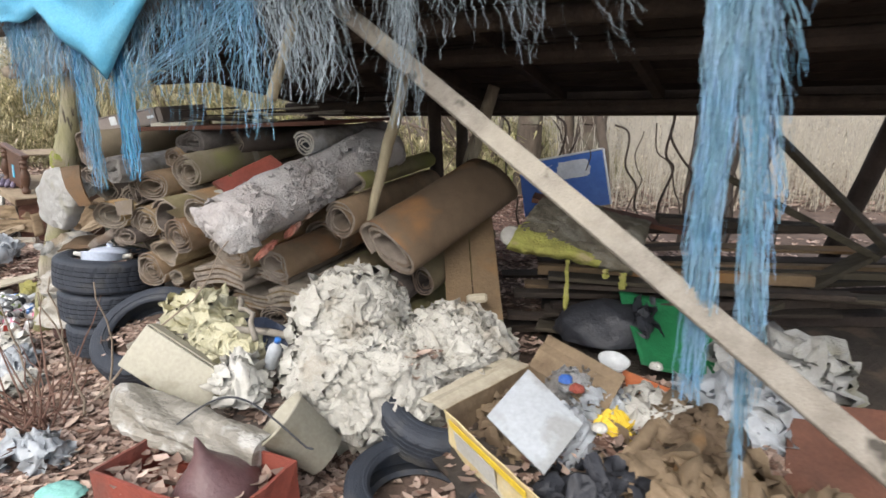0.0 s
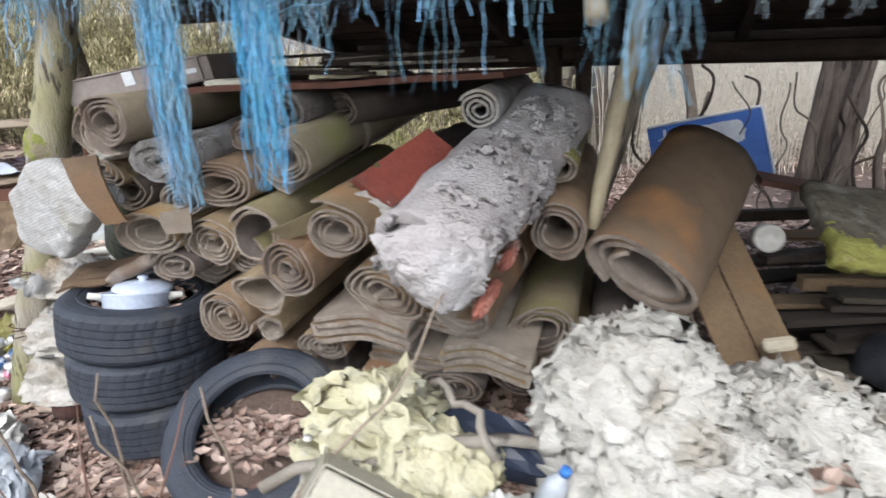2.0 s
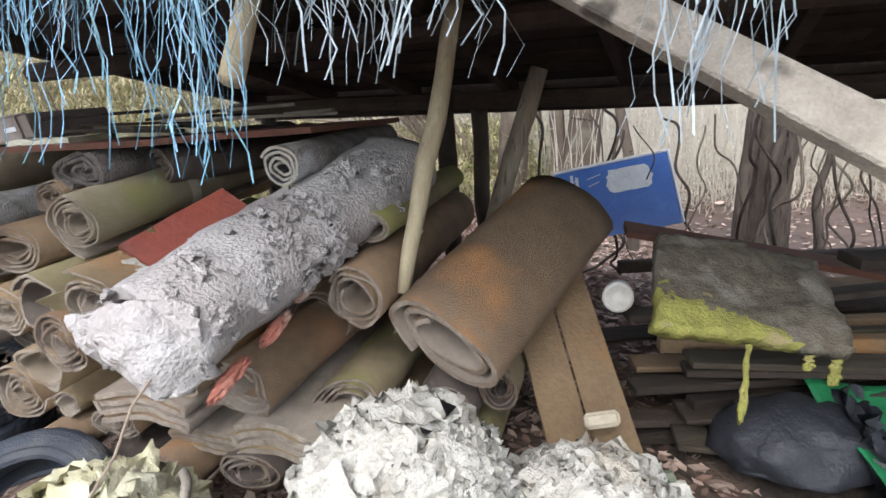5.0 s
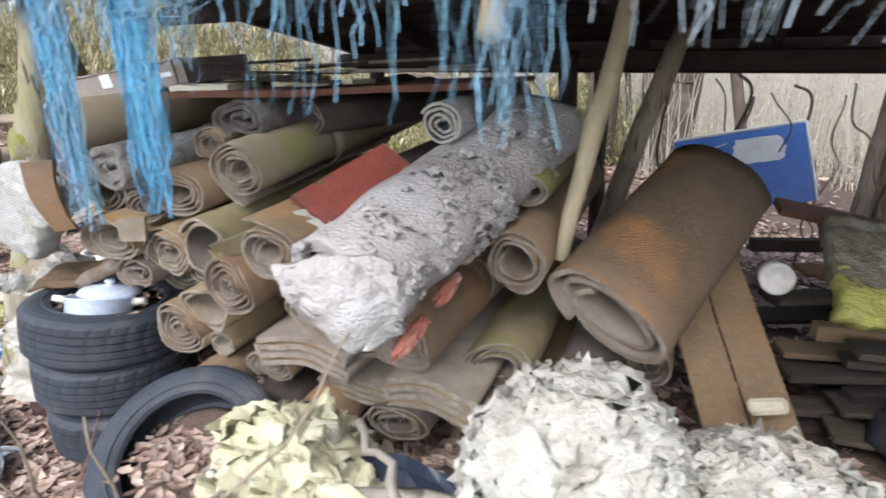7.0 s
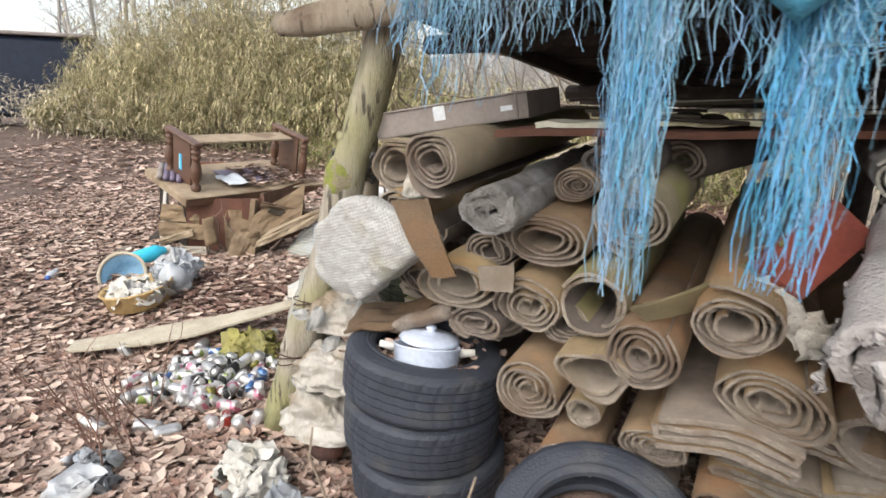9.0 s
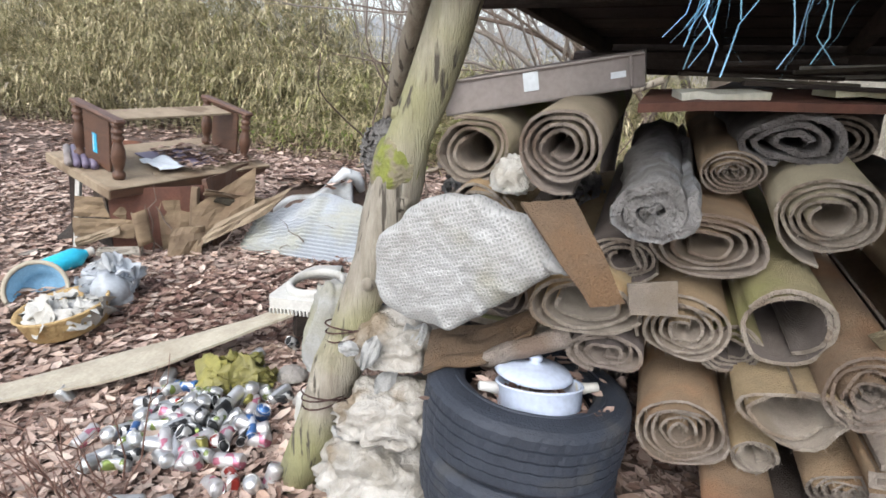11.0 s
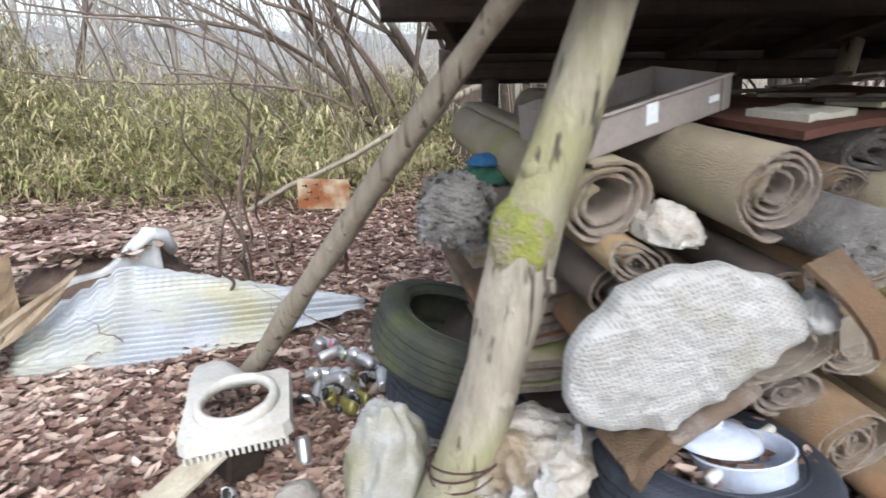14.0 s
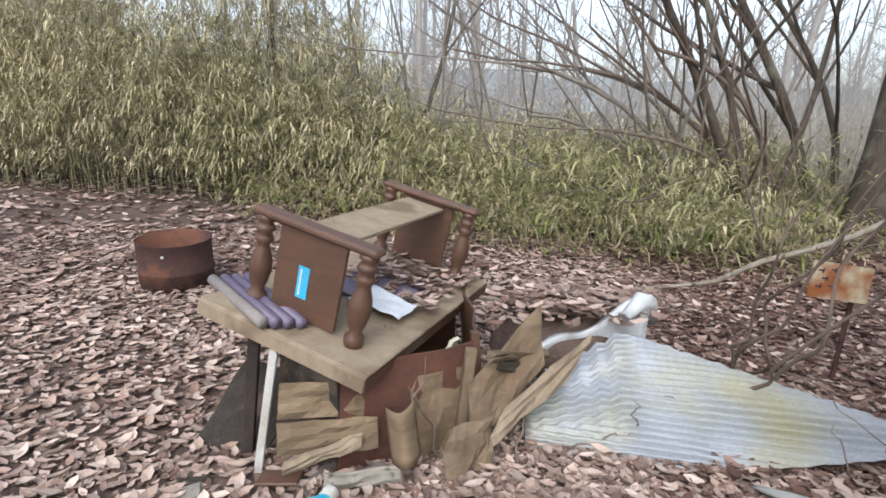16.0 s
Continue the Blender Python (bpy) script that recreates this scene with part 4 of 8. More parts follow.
    # Dark inner pile here: dirt plus the low shade, both put into colour.
    for k, (x, y, z, rx, rz) in enumerate(((-1.22, 2.93, 0.4, 0.11, 0.08), (-0.95, 2.9, 0.42, 0.12, 0.07), (-0.62, 2.96, 0.6, 0.13, 0.1), (-0.55, 2.98, 0.42, 0.12, 0.09), (-0.3, 3.0, 0.55, 0.12, 0.09), (-0.12, 3.0, 0.62, 0.07, 0.1), (-0.72, 2.92, 0.44, 0.1, 0.07), (-1.45, 3.0, 0.36, 0.11, 0.08), (-0.25, 2.98, 0.36, 0.12, 0.09), (-2.35, 3.5, 1.15, 0.11, 0.06), (-1.98, 3.32, 1.05, 0.1, 0.07), (-1.7, 3.2, 0.85, 0.08, 0.07), (-2.3, 3.55, 0.85, 0.12, 0.09), (-1.15, 3.1, 1.12, 0.1, 0.08))):
        R((x, y, z), rx, rz, 1.1, 3.2 + 0.4 * (k % 3), 0.2 + 0.1 * (k % 3), 0.012, skin=[M_BACK, M_BACKD, M_BACKG][k % 3], label=foot, seed=40 + k * 1.3, pile=M_BACKD, wave=0.04 * (k % 2), tilt=0.4 * ((k % 3) - 1))
    for k, (x, y, z, w, h, n) in enumerate(((-2.2, 3.8, 0.66, 0.5, 0.14, 3), (-2.24, 3.86, 0.8, 0.46, 0.12, 3), (-2.18, 3.8, 0.92, 0.48, 0.11, 2), (-2.3, 4.0, 1.02, 0.36, 0.08, 2))):
        carpet_fold((x, y, z), w, h, 0.8, n, skin=[M_BACKL, M_BACK][k % 2], label="beige carpet folded flat behind the post", seed=5 + k * 1.7)
    # paper band on the long pale roll
    band = [o for o in scene.objects if o.name.startswith("carpet_roll") and o.get("label", "").startswith("long pale")][0]
    u, w, d = axes((0.36, 0.92, 0.12))
    bm = bmesh.new()
    c = Vector((-1.533, 3.2, 1.211)) + d * 0.42
    rings = [[bm.verts.new(c + d * o + u * (0.131 * math.cos(a)) + w * (0.117 * math.sin(a) * (1 if math.sin(a) > 0 else 0.92))) for a in [2 * math.pi * k / 40 for k in range(40)]] for o in (0, 0.05)]
    for k in range(40):
        bm.faces.new((rings[0][k], rings[0][(k + 1) % 40], rings[1][(k + 1) % 40], rings[1][k]))
    part("paper_band", bm, M_PALEWOOD, band, "pale paper band", True)
    # felt rolls
    R((-1.971, 3.16, 1.224), 0.1, 0.085, 1.1, 3.0, 0.1, 0.034, skin=M_FELTD, pile=M_FELTD, edge=M_FELTD, rough=0.022, label="shaggy blue-grey felt roll with torn skin", seed=30, stations=14, name="felt_roll")
    R((-1.03, 2.62, 1.005), 0.165, 0.145, 1.25, 2.2, 0.35, 0.045, d=(0.49, 0.84, 0.24), skin=M_FELT, pile=M_FELT, edge=M_FELT, rough=0.02, label="large grey padded felt roll flopping over the stack", seed=31, stations=26, name="felt_roll", wave=0.1, tilt=-0.4)


def tyre(m, R=0.285, W=0.17, hole=0.175, label="", rubber=None, seed=0):
    """A worn car tyre lying in the plane of m, with ribs and cross grooves."""
    e = thing("car_tyre", m.translation, label, "tyre")
    bm = bmesh.new()
    seg = 120
    h = W / 2
    side = [(hole, 0.76), (hole + 0.008, 0.9), (R * 0.7, 0.97), (R * 0.8, 1.0), (R * 0.87, 0.985), (R * 0.93, 0.93), (R * 0.965, 0.84)]
    prof = [(r, -z * h) for r, z in side]
    for k, a in enumerate((-0.6, -0.3, 0.0, 0.3, 0.6)):
        crown = R * (1 - 0.02 * a * a)
        prof += [(crown, h * (a - 0.125)), (crown, h * (a + 0.125))]
        if k < 4:
            prof += [(crown - 0.009, h * (a + 0.142)), (crown - 0.009, h * (a + 0.158))]
    prof += [(r, z * h) for r, z in side[::-1]]
    prof += [(hole + 0.02, h * 0.6), (R * 0.9, h * 0.7), (R * 0.95, 0), (R * 0.9, -h * 0.7), (hole + 0.02, -h * 0.6)]
    rings = []
    for r, z in prof:
        ring = []
        for k in range(seg):
            a = 2 * math.pi * (k + 2.2 * abs(z) / h) / seg
            sipe = 0.003 if r > R * 0.97 and k % 4 == 0 else 0
            rr = r - sipe + 0.004 * nz((math.cos(a) * 2, math.sin(a) * 2, seed))
            zz = z * (1 + 0.04 * nz((math.cos(a) * 1.5, math.sin(a) * 1.5, seed + 3)))
            ring.append(bm.verts.new(m @ Vector((rr * math.cos(a), rr * math.sin(a), zz))))
        rings.append(ring)
    for a, b in zip(rings, rings[1:] + rings[:1]):
        for k in range(seg):
            bm.faces.new((a[k], a[(k + 1) % seg], b[(k + 1) % seg], b[k]))
    part("tread", bm, rubber or M_RUBBER, e)
    for s in (-1, 1):
        bm = bmesh.new()
        ring = [m @ Vector(((R * 0.74) * math.cos(a), (R * 0.74) * math.sin(a), s * h * 0.985)) for a in [2 * math.pi * i / 48 for i in range(49)]]
        tube(bm, ring, 0.004, 5, caps=False)
        part("sidewall_rib", bm, rubber or M_RUBBER, e)
    return e


def build_tyres():
    dirty = "worn black car tyre with dusty tread"
    for i, (dx, dy) in enumerate(((0.02, 0.0), (-0.01, 0.01), (0.0, 0.0))):
        tyre(pose(-2.21 + dx, 3.33 + dy, 0.165 + 0.202 * i, -2.5 * i, 3 * i, 0), 0.305, 0.205, 0.19, "black car tyre in a stack of three", seed=i)
    tyre(pose(-1.6, 2.76, 0.37, 30, -8, 10), 0.3, 0.17, 0.19, "worn black car tyre leaning on the stack", seed=5)
    tyre(pose(0.02, 2.27, 0.3, 24, 8, 15), 0.3, 0.18, 0.19, "black car tyre under the white cloth heap", seed=6)
    tyre(pose(-0.02, 1.86, 0.13, 2, 4, 0), 0.29, 0.16, 0.19, "black car tyre lying in dead leaves", seed=7)
    tyre(pose(-2.47, 4.2, 0.68, 10, 16, 0), 0.29, 0.2, 0.18, "green mossy car tyre lying tilted behind the post", M_RUBBERM, 8)
    tyre(pose(-2.42, 4.2, 0.48, 6, 9, 0), 0.29, 0.19, 0.18, "dusty black car tyre under a mossy one", seed=9)


def build_pot():
    m = pose(-2.185, 3.24, 0.612, -18, 4, 8) @ Matrix.Diagonal((1.15, 1.15, 0.84, 1))
    e = thing("enamel_pot", m.translation, "white enamel cooking pot with two handles on a tyre", "pot")
    bm = bmesh.new()
    lathe(bm, [(0.075, 0.0), (0.092, 0.006), (0.103, 0.03), (0.105, 0.1), (0.109, 0.104), (0.106, 0.108), (0.1, 0.104), (0.098, 0.03), (0.07, 0.012)], m, 32)
    part("body", bm, M_ENAMEL, e, smooth=True)
    for s in (-1, 1):
        bm = bmesh.new()
        tube(bm, [m @ Vector((s * 0.1, 0.01, 0.08)), m @ Vector((s * 0.125, 0.0, 0.088)), m @ Vector((s * 0.152, -0.005, 0.094))], [0.02, 0.015, 0.013], 10, 0)
        part("handle", bm, M_PLASTICW, e, "cream handle", True)
    lid = pose(-2.19, 3.335, 0.684, -8, 5, 0) @ Matrix.Diagonal((1.06, 1.06, 0.85, 1))
    bm = bmesh.new()
    lathe(bm, [(0.104, 0.0), (0.11, 0.004), (0.1, 0.018), (0.06, 0.034), (0.02, 0.04), (0.012, 0.046), (0.02, 0.054), (0.018, 0.066), (0.004, 0.07)], lid, 32)
    part("lid", bm, M_ENAMEL, e, "tilted domed lid with a knob", True)


def build_tarp():
    e = thing("torn_tarpaulin", (-1.0, 2.6, 2.05), "torn blue tarpaulin shredded into hanging fringes", "tarpaulin")

    def front(s):
        """Front edge of the roof, s metres from its left end."""
        a, b = Vector((-2.75, 3.18, 2.12)), Vector((2.6, 0.7, 2.16))
        return a.lerp(b, s / (b - a).length)

    def sheet(s0, s1, drop, seed, m):
        bm = bmesh.new()

        def fn(u, v):
            p = front(s0 + (s1 - s0) * u)
            dd = drop(u)
            p.z += 0.06 - v * dd
            p += RV * (0.04 * nz((u * 4, v * 3, seed)) + 0.25 * max(0, 0.15 - v)) - RV * 0.1
            p.x += 0.03 * nz((u * 5, v * 2, seed + 4))
            return p

        grid(bm, fn, 24, 14, 0.002)
        part("sheet", bm, m, e, smooth=True)

    sheet(0.62, 2.2, lambda u: 0.2 + 0.3 * max(0, 1 - abs(u - 0.55) / 0.24) + 0.05 * nz((u * 9, 1, 1)), 1, M_TARP)
    sheet(2.0, 6.2, lambda u: 0.12 + 0.06 * nz((u * 14, 1, 5)), 2, M_TARPG)

    def fringe(s0, s1, z0, z1, n, m, spread=0.02, w=0.004, seed=0, sway=0.05, lean=(0, 0), gather=0.0):
        verts, faces = [], []
        rng = random.Random(seed)
        for _ in range(n):
            s = rng.uniform(s0, s1)
            p = front(s) - RV * 0.05
            q = rng.random()
            zb = z1 + (z0 - z1) * 0.85 * q ** 1.25
            ww, ph, off = w * rng.uniform(0.15, 0.5), rng.uniform(0, 9), rng.uniform(-1, 1)
            a = rng.uniform(0, 3.1)
            k0, N = len(verts), 16
            for j in range(N):
                t = j / (N - 1)
                z = z0 + (zb - z0) * t
                cx = p.x + (front((s0 + s1) / 2).x - p.x) * gather * min(1, 2 * t) + sway * t * nz((s * 3, t * 2.2, ph * 0.2)) + spread * off * t + 0.026 * t * nz((ph, t * 5, 3)) + 0.018 * nz((ph, t * 14, 3)) + lean[0] * t
                cy = p.y + sway * t * nz((s * 3, t * 2.2, 4 + ph * 0.2)) + 0.03 * t * nz((ph, t * 5, 9)) + 0.018 * nz((ph, t * 14, 9)) + lean[1] * t + spread * rng.uniform(-0.1, 0.1)
                tw = a + t * 2
                verts.append((cx - ww * math.cos(tw), cy - ww * math.sin(tw), z))
                verts.append((cx + ww * math.cos(tw), cy + ww * math.sin(tw), z))
            for j in range(N - 1):
                k = k0 + 2 * j
                faces.append((k, k + 1, k + 3, k + 2))
        ob = solo_py("fringe", verts, faces, m, "", "", "")
        ob.parent = e
        ob.matrix_parent_inverse = Matrix.Translation(e.location).inverted()

    fringe(1.19, 1.29, 2.1, 1.18, 300, M_TARPF, 0.015, 0.003, 1, 0.04)
    fringe(1.2, 1.28, 2.1, 1.3, 120, M_TARP, 0.02, 0.003, 21, 0.04)
    fringe(1.47, 1.58, 2.1, 1.25, 280, M_TARP, 0.015, 0.003, 2, 0.04)
    fringe(1.48, 1.58, 2.1, 1.34, 140, M_TARPF, 0.02, 0.003, 22, 0.04)
    fringe(0.62, 1.15, 2.1, 1.66, 420, M_TARPF, 0.04, 0.0025, 3)
    fringe(1.25, 2.15, 2.1, 1.6, 330, M_TARPF, 0.03, 0.003, 4)
    fringe(1.9, 2.4, 2.1, 1.46, 70, M_TARPF, 0.05, 0.003, 5)
    fringe(2.28, 2.38, 2.1, 1.45, 90, M_TARPF, 0.05, 0.003, 16)
    fringe(2.5, 3.5, 2.1, 1.7, 110, M_TARPG, 0.06, 0.0026, 6)
    fringe(2.38, 2.7, 2.12, 1.58, 230, M_TARPG, 0.05, 0.003, 36, 0.1, (0.05, 0))
    fringe(2.95, 3.05, 2.1, 1.5, 110, M_TARPG, 0.03, 0.0026, 26)
    fringe(3.84, 3.97, 2.15, 0.75, 480, M_TARPF, 0.012, 0.003, 7, 0.02, (-0.01, 0), 0.7)
    fringe(3.9, 3.94, 2.15, 0.38, 150, M_TARPF, 0.01, 0.003, 27, 0.02, (0.13, -0.03), 0.7)
    fringe(4.25, 5.2, 2.15, 1.55, 300, M_TARPG, 0.05, 0.005, 8)
    # curled tufts all along the torn edge
    rng = random.Random(19)
    s = 0.7
    while s < 4.35:
        m = M_TARPF if s < 2.4 and rng.random() < 0.75 else M_TARPG
        fringe(s, s + rng.uniform(0.02, 0.05), 2.12, rng.uniform(1.5, 1.78) if s < 1.65 else rng.uniform(1.62, 1.84), rng.randrange(34, 70) if s < 1.65 else rng.randrange(20, 40) if s < 2.3 else rng.randrange(16, 34), m, 0.03, 0.0026, int(s * 1000), 0.09, (rng.uniform(-0.04, 0.06), rng.uniform(-0.03, 0.03)))
        s += rng.uniform(0.05, 0.1) if s < 2.2 else rng.uniform(0.16, 0.34)
    # a tangled swag of threads looped across the fringe
    verts, faces = [], []
    rng = random.Random(77)
    for _ in range(46):
        a, c2 = front(rng.uniform(1.52, 1.66)), front(rng.uniform(2.15, 2.5))
        za, zc, dip, ph = rng.uniform(1.64, 1.74), rng.uniform(1.93, 2.06), rng.uniform(0.02, 0.07), rng.uniform(0, 9)
        k0 = len(verts)
        for j in range(14):
            f = j / 13
            p = a.lerp(c2, f) - RV * (0.06 + 0.03 * nz((ph, f * 4, 1)))
            z = za + (zc - za) * f - dip * 4 * f * (1 - f) + 0.03 * nz((ph, f * 6, 5))
            verts += [(p.x, p.y, z), (p.x, p.y - 0.001, z + 0.0014)]
        faces += [(k0 + 2 * j, k0 + 2 * j + 1, k0 + 2 * j + 3, k0 + 2 * j + 2) for j in range(13)]
    ob = solo_py("swag", verts, faces, M_TARPF, "", "", "stuff")
    ob.parent = e
    ob.matrix_parent_inverse = Matrix.Translation(e.location).inverted()
    fringe(4.8, 4.9, 2.15, 1.0, 40, M_TARPF, 0.03, 0.005, 9)


build_ground()
build_hill()
build_litter()
bamboo_plants("bamboo_thicket", "dense olive and straw dwarf bamboo thicket", 3600, culm_spot, M_BAMBOO, 66, (0.17, 0.0085))
thicket("bamboo_understory", "dense low olive bamboo leaves", 26000, bamboo_spot, M_BAMBOO, (0.13, 0.007))
thicket("dry_grass", "straw-coloured dry grass and low bamboo edge", 9000, grass_spot, M_BAMBOO_DRY, (0.16, 0.008))
thicket("green_bamboo", "green dwarf bamboo leaves at the thicket edge", 2600, grass_spot, M_GREENLEAF, (0.15, 0.012))
thicket("bamboo_clump", "long yellow-green bamboo leaves at the thicket edge", 5200, clump_spot, M_CLUMPLEAF, (0.22, 0.013))
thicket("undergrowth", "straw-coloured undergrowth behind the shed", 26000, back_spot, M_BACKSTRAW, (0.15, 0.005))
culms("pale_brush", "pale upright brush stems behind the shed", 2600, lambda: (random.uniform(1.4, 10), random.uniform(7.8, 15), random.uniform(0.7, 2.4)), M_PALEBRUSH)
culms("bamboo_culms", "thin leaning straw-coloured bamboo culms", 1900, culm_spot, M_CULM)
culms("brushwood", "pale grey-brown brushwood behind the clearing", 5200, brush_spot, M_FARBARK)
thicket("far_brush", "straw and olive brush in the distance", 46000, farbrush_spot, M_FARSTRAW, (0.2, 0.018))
build_woods()
bare_tree((1.0, 9.3), [((-0.05, 0, 1), 5.0, 0.24)], "thick grey trunk of a bare tree", 1)
bare_tree((1.75, 9.0), [((0.22, 0, 1), 5.0, 0.27), ((-0.3, 0.1, 1), 4.5, 0.13)], "forked dark trunk of a bare tree", 2)
bare_tree((0.3, 10.2), [((-0.55, 0, 1), 4.2, 0.075), ((-0.3, 0.1, 1), 4.0, 0.06), ((0.25, 0, 1), 3.6, 0.05)], "slanting thin bare tree", 3)
bare_tree((-0.3, 10.7), [((-0.35, 0, 1), 3.6, 0.055), ((-0.7, 0.1, 0.9), 3.0, 0.045), ((0.15, 0.1, 1), 3.0, 0.045), ((-0.9, -0.1, 0.7), 2.6, 0.035)], "arching many-stemmed bare shrub", 4, 3, M_GREYTWIG, (-1.0, 0, -0.55))
bare_tree((0.5, 10.2), [((-0.3, 0.1, 1), 3.6, 0.06), ((-0.6, -0.1, 0.8), 3.0, 0.04), ((0.1, 0, 1), 3.4, 0.05)], "low spreading leafless shrub with arching stems", 14, 2, M_TWIG, (-1.0, -0.1, -0.45))
bare_tree((1.6, 10.6), [((-0.25, 0, 1), 5.0, 0.085), ((0.1, 0, 1), 4.6, 0.06)], "bare tree with a long arching limb", 24, 3, M_BARK, (-0.8, 0, -0.2))
bare_tree((-0.9, 8.6), [((-0.5, -0.1, 0.8), 1.3, 0.014), ((0.3, 0, 1), 1.4, 0.013), ((0.7, -0.2, 0.6), 1.2, 0.012), ((-0.1, 0.2, 1), 1.5, 0.014)], "thin leafless brushy shrub near the sheet", 15, 3, M_TWIG)
for k, (x, y) in enumerate(((-2.6, 11.8), (-3.8, 12.8), (-4.9, 13.6))):
    bare_tree((x, y), [((random.uniform(-0.5, 0.3), 0, 1), random.uniform(3.0, 4.4), 0.03), ((random.uniform(-0.7, 0.5), 0.1, 1), random.uniform(2.6, 3.6), 0.024), ((random.uniform(-0.3, 0.6), 0, 1), random.uniform(2.6, 3.8), 0.024)], "thin grey leafless sapling with fine twigs", 60 + k, 3, M_GREYTWIG)
trunk = thing("vine_covered_tree", (2.6, 5.9, 0), "thick dark trunk wrapped in vines behind the shed", "tree")
for k, (x, y, r, lean) in enumerate(((2.6, 5.9, 0.17, 0.05), (2.3, 5.8, 0.06, 0.12), (2.42, 5.72, 0.03, 0.25), (2.75, 5.7, 0.035, -0.15), (2.6, 5.7, 0.022, 0.1), (2.9, 5.75, 0.03, 0.12))):
    bm = bmesh.new()
    tube(bm, line_pts((x, y, 0), (x + lean, y, 3.0), 26, ripple=0.05 if k < 2 else 0.16, seed=k * 3.1), [r * (1.25 - 0.4 * min(1, q / 12)) for q in range(26)], 16 if k == 0 else 8, 0.4)
    part("trunk" if k == 0 else "vine", bm, M_DARKBARK, trunk, "", True)
bare_tree((-4.0, 14.5), [((0.1, 0, 1), 5.0, 0.06)], "thin bare tree rising from the thicket", 5)
bare_tree((-6.5, 15.5), [((-0.1, 0, 1), 5.5, 0.06)], "thin bare tree rising from the thicket", 6)
bare_tree((1.7, 6.3), [((0.05, 0, 1), 4.0, 0.06)], "slender bare tree behind the shed", 8)
build_roof()
build_frame()
build_carpets()
build_tyres()
build_pot()
build_tarp()


# ---- soft heaps ----
def crumple(c, size, amp=0.25, freq=2.2, seed=0.0, sub=4, flat=0.0, rot=0.0):
    """A crushed, creased lump: sharp folds over a squashed ball, level underneath."""
    bm = bmesh.new()
    bmesh.ops.create_icosphere(bm, subdivisions=sub, radius=1)
    turn = Matrix.Rotation(rot, 3, "Z")
    for v in bm.verts:
        p = v.co.copy()
        f = amp * (0.45 - 1.7 * abs(nz(p + Vector((seed, 0, 0)), freq * 0.8))) + amp * 0.5 * (0.3 - 1.5 * abs(nz(p + Vector((0, seed, 3)), freq * 2))) + amp * 0.2 * (0.3 - 1.5 * abs(nz(p + Vector((1, seed, 3)), freq * 4.5)))
        p *= 1 + f
        if p.z < -flat:
            p.z = -flat + (p.z + flat) * 0.25
        v.co = Vector(c) + turn @ Vector((p.x * size[0], p.y * size[1], p.z * size[2]))
    return bm


def rag(verts, faces, p, nrm, size, rng):
    """A scrap of cloth lying in folds."""
    u, w, d = axes(nrm, (0.3, 0.2, 0.9) if abs(Vector(nrm).normalized().z) < 0.8 else (1, 0.2, 0))
    a = rng.uniform(0, 6.28)
    u, w = u * math.cos(a) + w * math.sin(a), w * math.cos(a) - u * math.sin(a)
    n, k, s = 7, len(verts), rng.uniform(0, 50)
    ax, ay, curl = rng.uniform(0.7, 1.5), rng.uniform(0.4, 0.9), rng.uniform(-0.7, 0.25)
    for i in range(n + 1):
        for j in range(n + 1):
            x, y = 2 * i / n - 1, 2 * j / n - 1
            x, y = x * math.sqrt(1 - y * y / 2), y * math.sqrt(1 - x * x / 2)
            x, y = x * 1.1 + 0.35 * nz((x, y, s)), y * 1.1 + 0.35 * nz((y, x, s + 9))
            h = 1.0 * abs(nz((x * 0.5 + s, y * 1.8, 0), 1.3)) + 0.6 * abs(nz((x * 2.2, y * 1.3 + s, 6), 1.2)) + 0.3 * nz((x * 2 + s, y * 3, 2)) + curl * 0.4 * (x * x + y * y) - 0.1
            verts.append(tuple(p + (u * (x * ax) + w * (y * ay) + d * h) * size))
    for i in range(n):
        for j in range(n):
            b = k + i * (n + 1) + j
            faces.append((b, b + n + 1, b + n + 2, b + 1))


def rag_heap(c, size, n, scrap, label, seed, base=0.0, m=None, name="cloth_heap", category="cloth", core=0.93, core_m=None):
    rng = random.Random(seed)
    e = thing(name, (c[0], c[1], base or max(0, c[2] - size[2])), label, category)
    bm = crumple(c, [s * core for s in size], 0.16, 1.8, seed, 4)
    part("core", bm, core_m or m or M_RAG, e, smooth=True)
    verts, faces = [], []
    for _ in range(n):
        d = Vector((rng.gauss(0, 1), rng.gauss(0, 1) - 0.35, rng.gauss(0, 1) + 0.4)).normalized()
        if d.z < -0.5:
            continue
        f = 0.95 + 0.16 * (abs(nz(d + Vector((seed, 0, 0)), 1.8)) * 2 - 0.5)
        p = Vector(c) + Vector((d.x * size[0], d.y * size[1], d.z * size[2])) * f
        rag(verts, faces, p, (d.x / size[0], d.y / size[1], d.z / size[2]), scrap * rng.uniform(0.6, 1.5), rng)
    ob = solo_py("torn_cloth" if category == "cloth" else "film_fold", verts, faces, m or M_RAG, "", "", "stuff", True)
    ob.parent = e
    ob.matrix_parent_inverse = Matrix.Translation(e.location).inverted()
    return e


SCRAPS = []


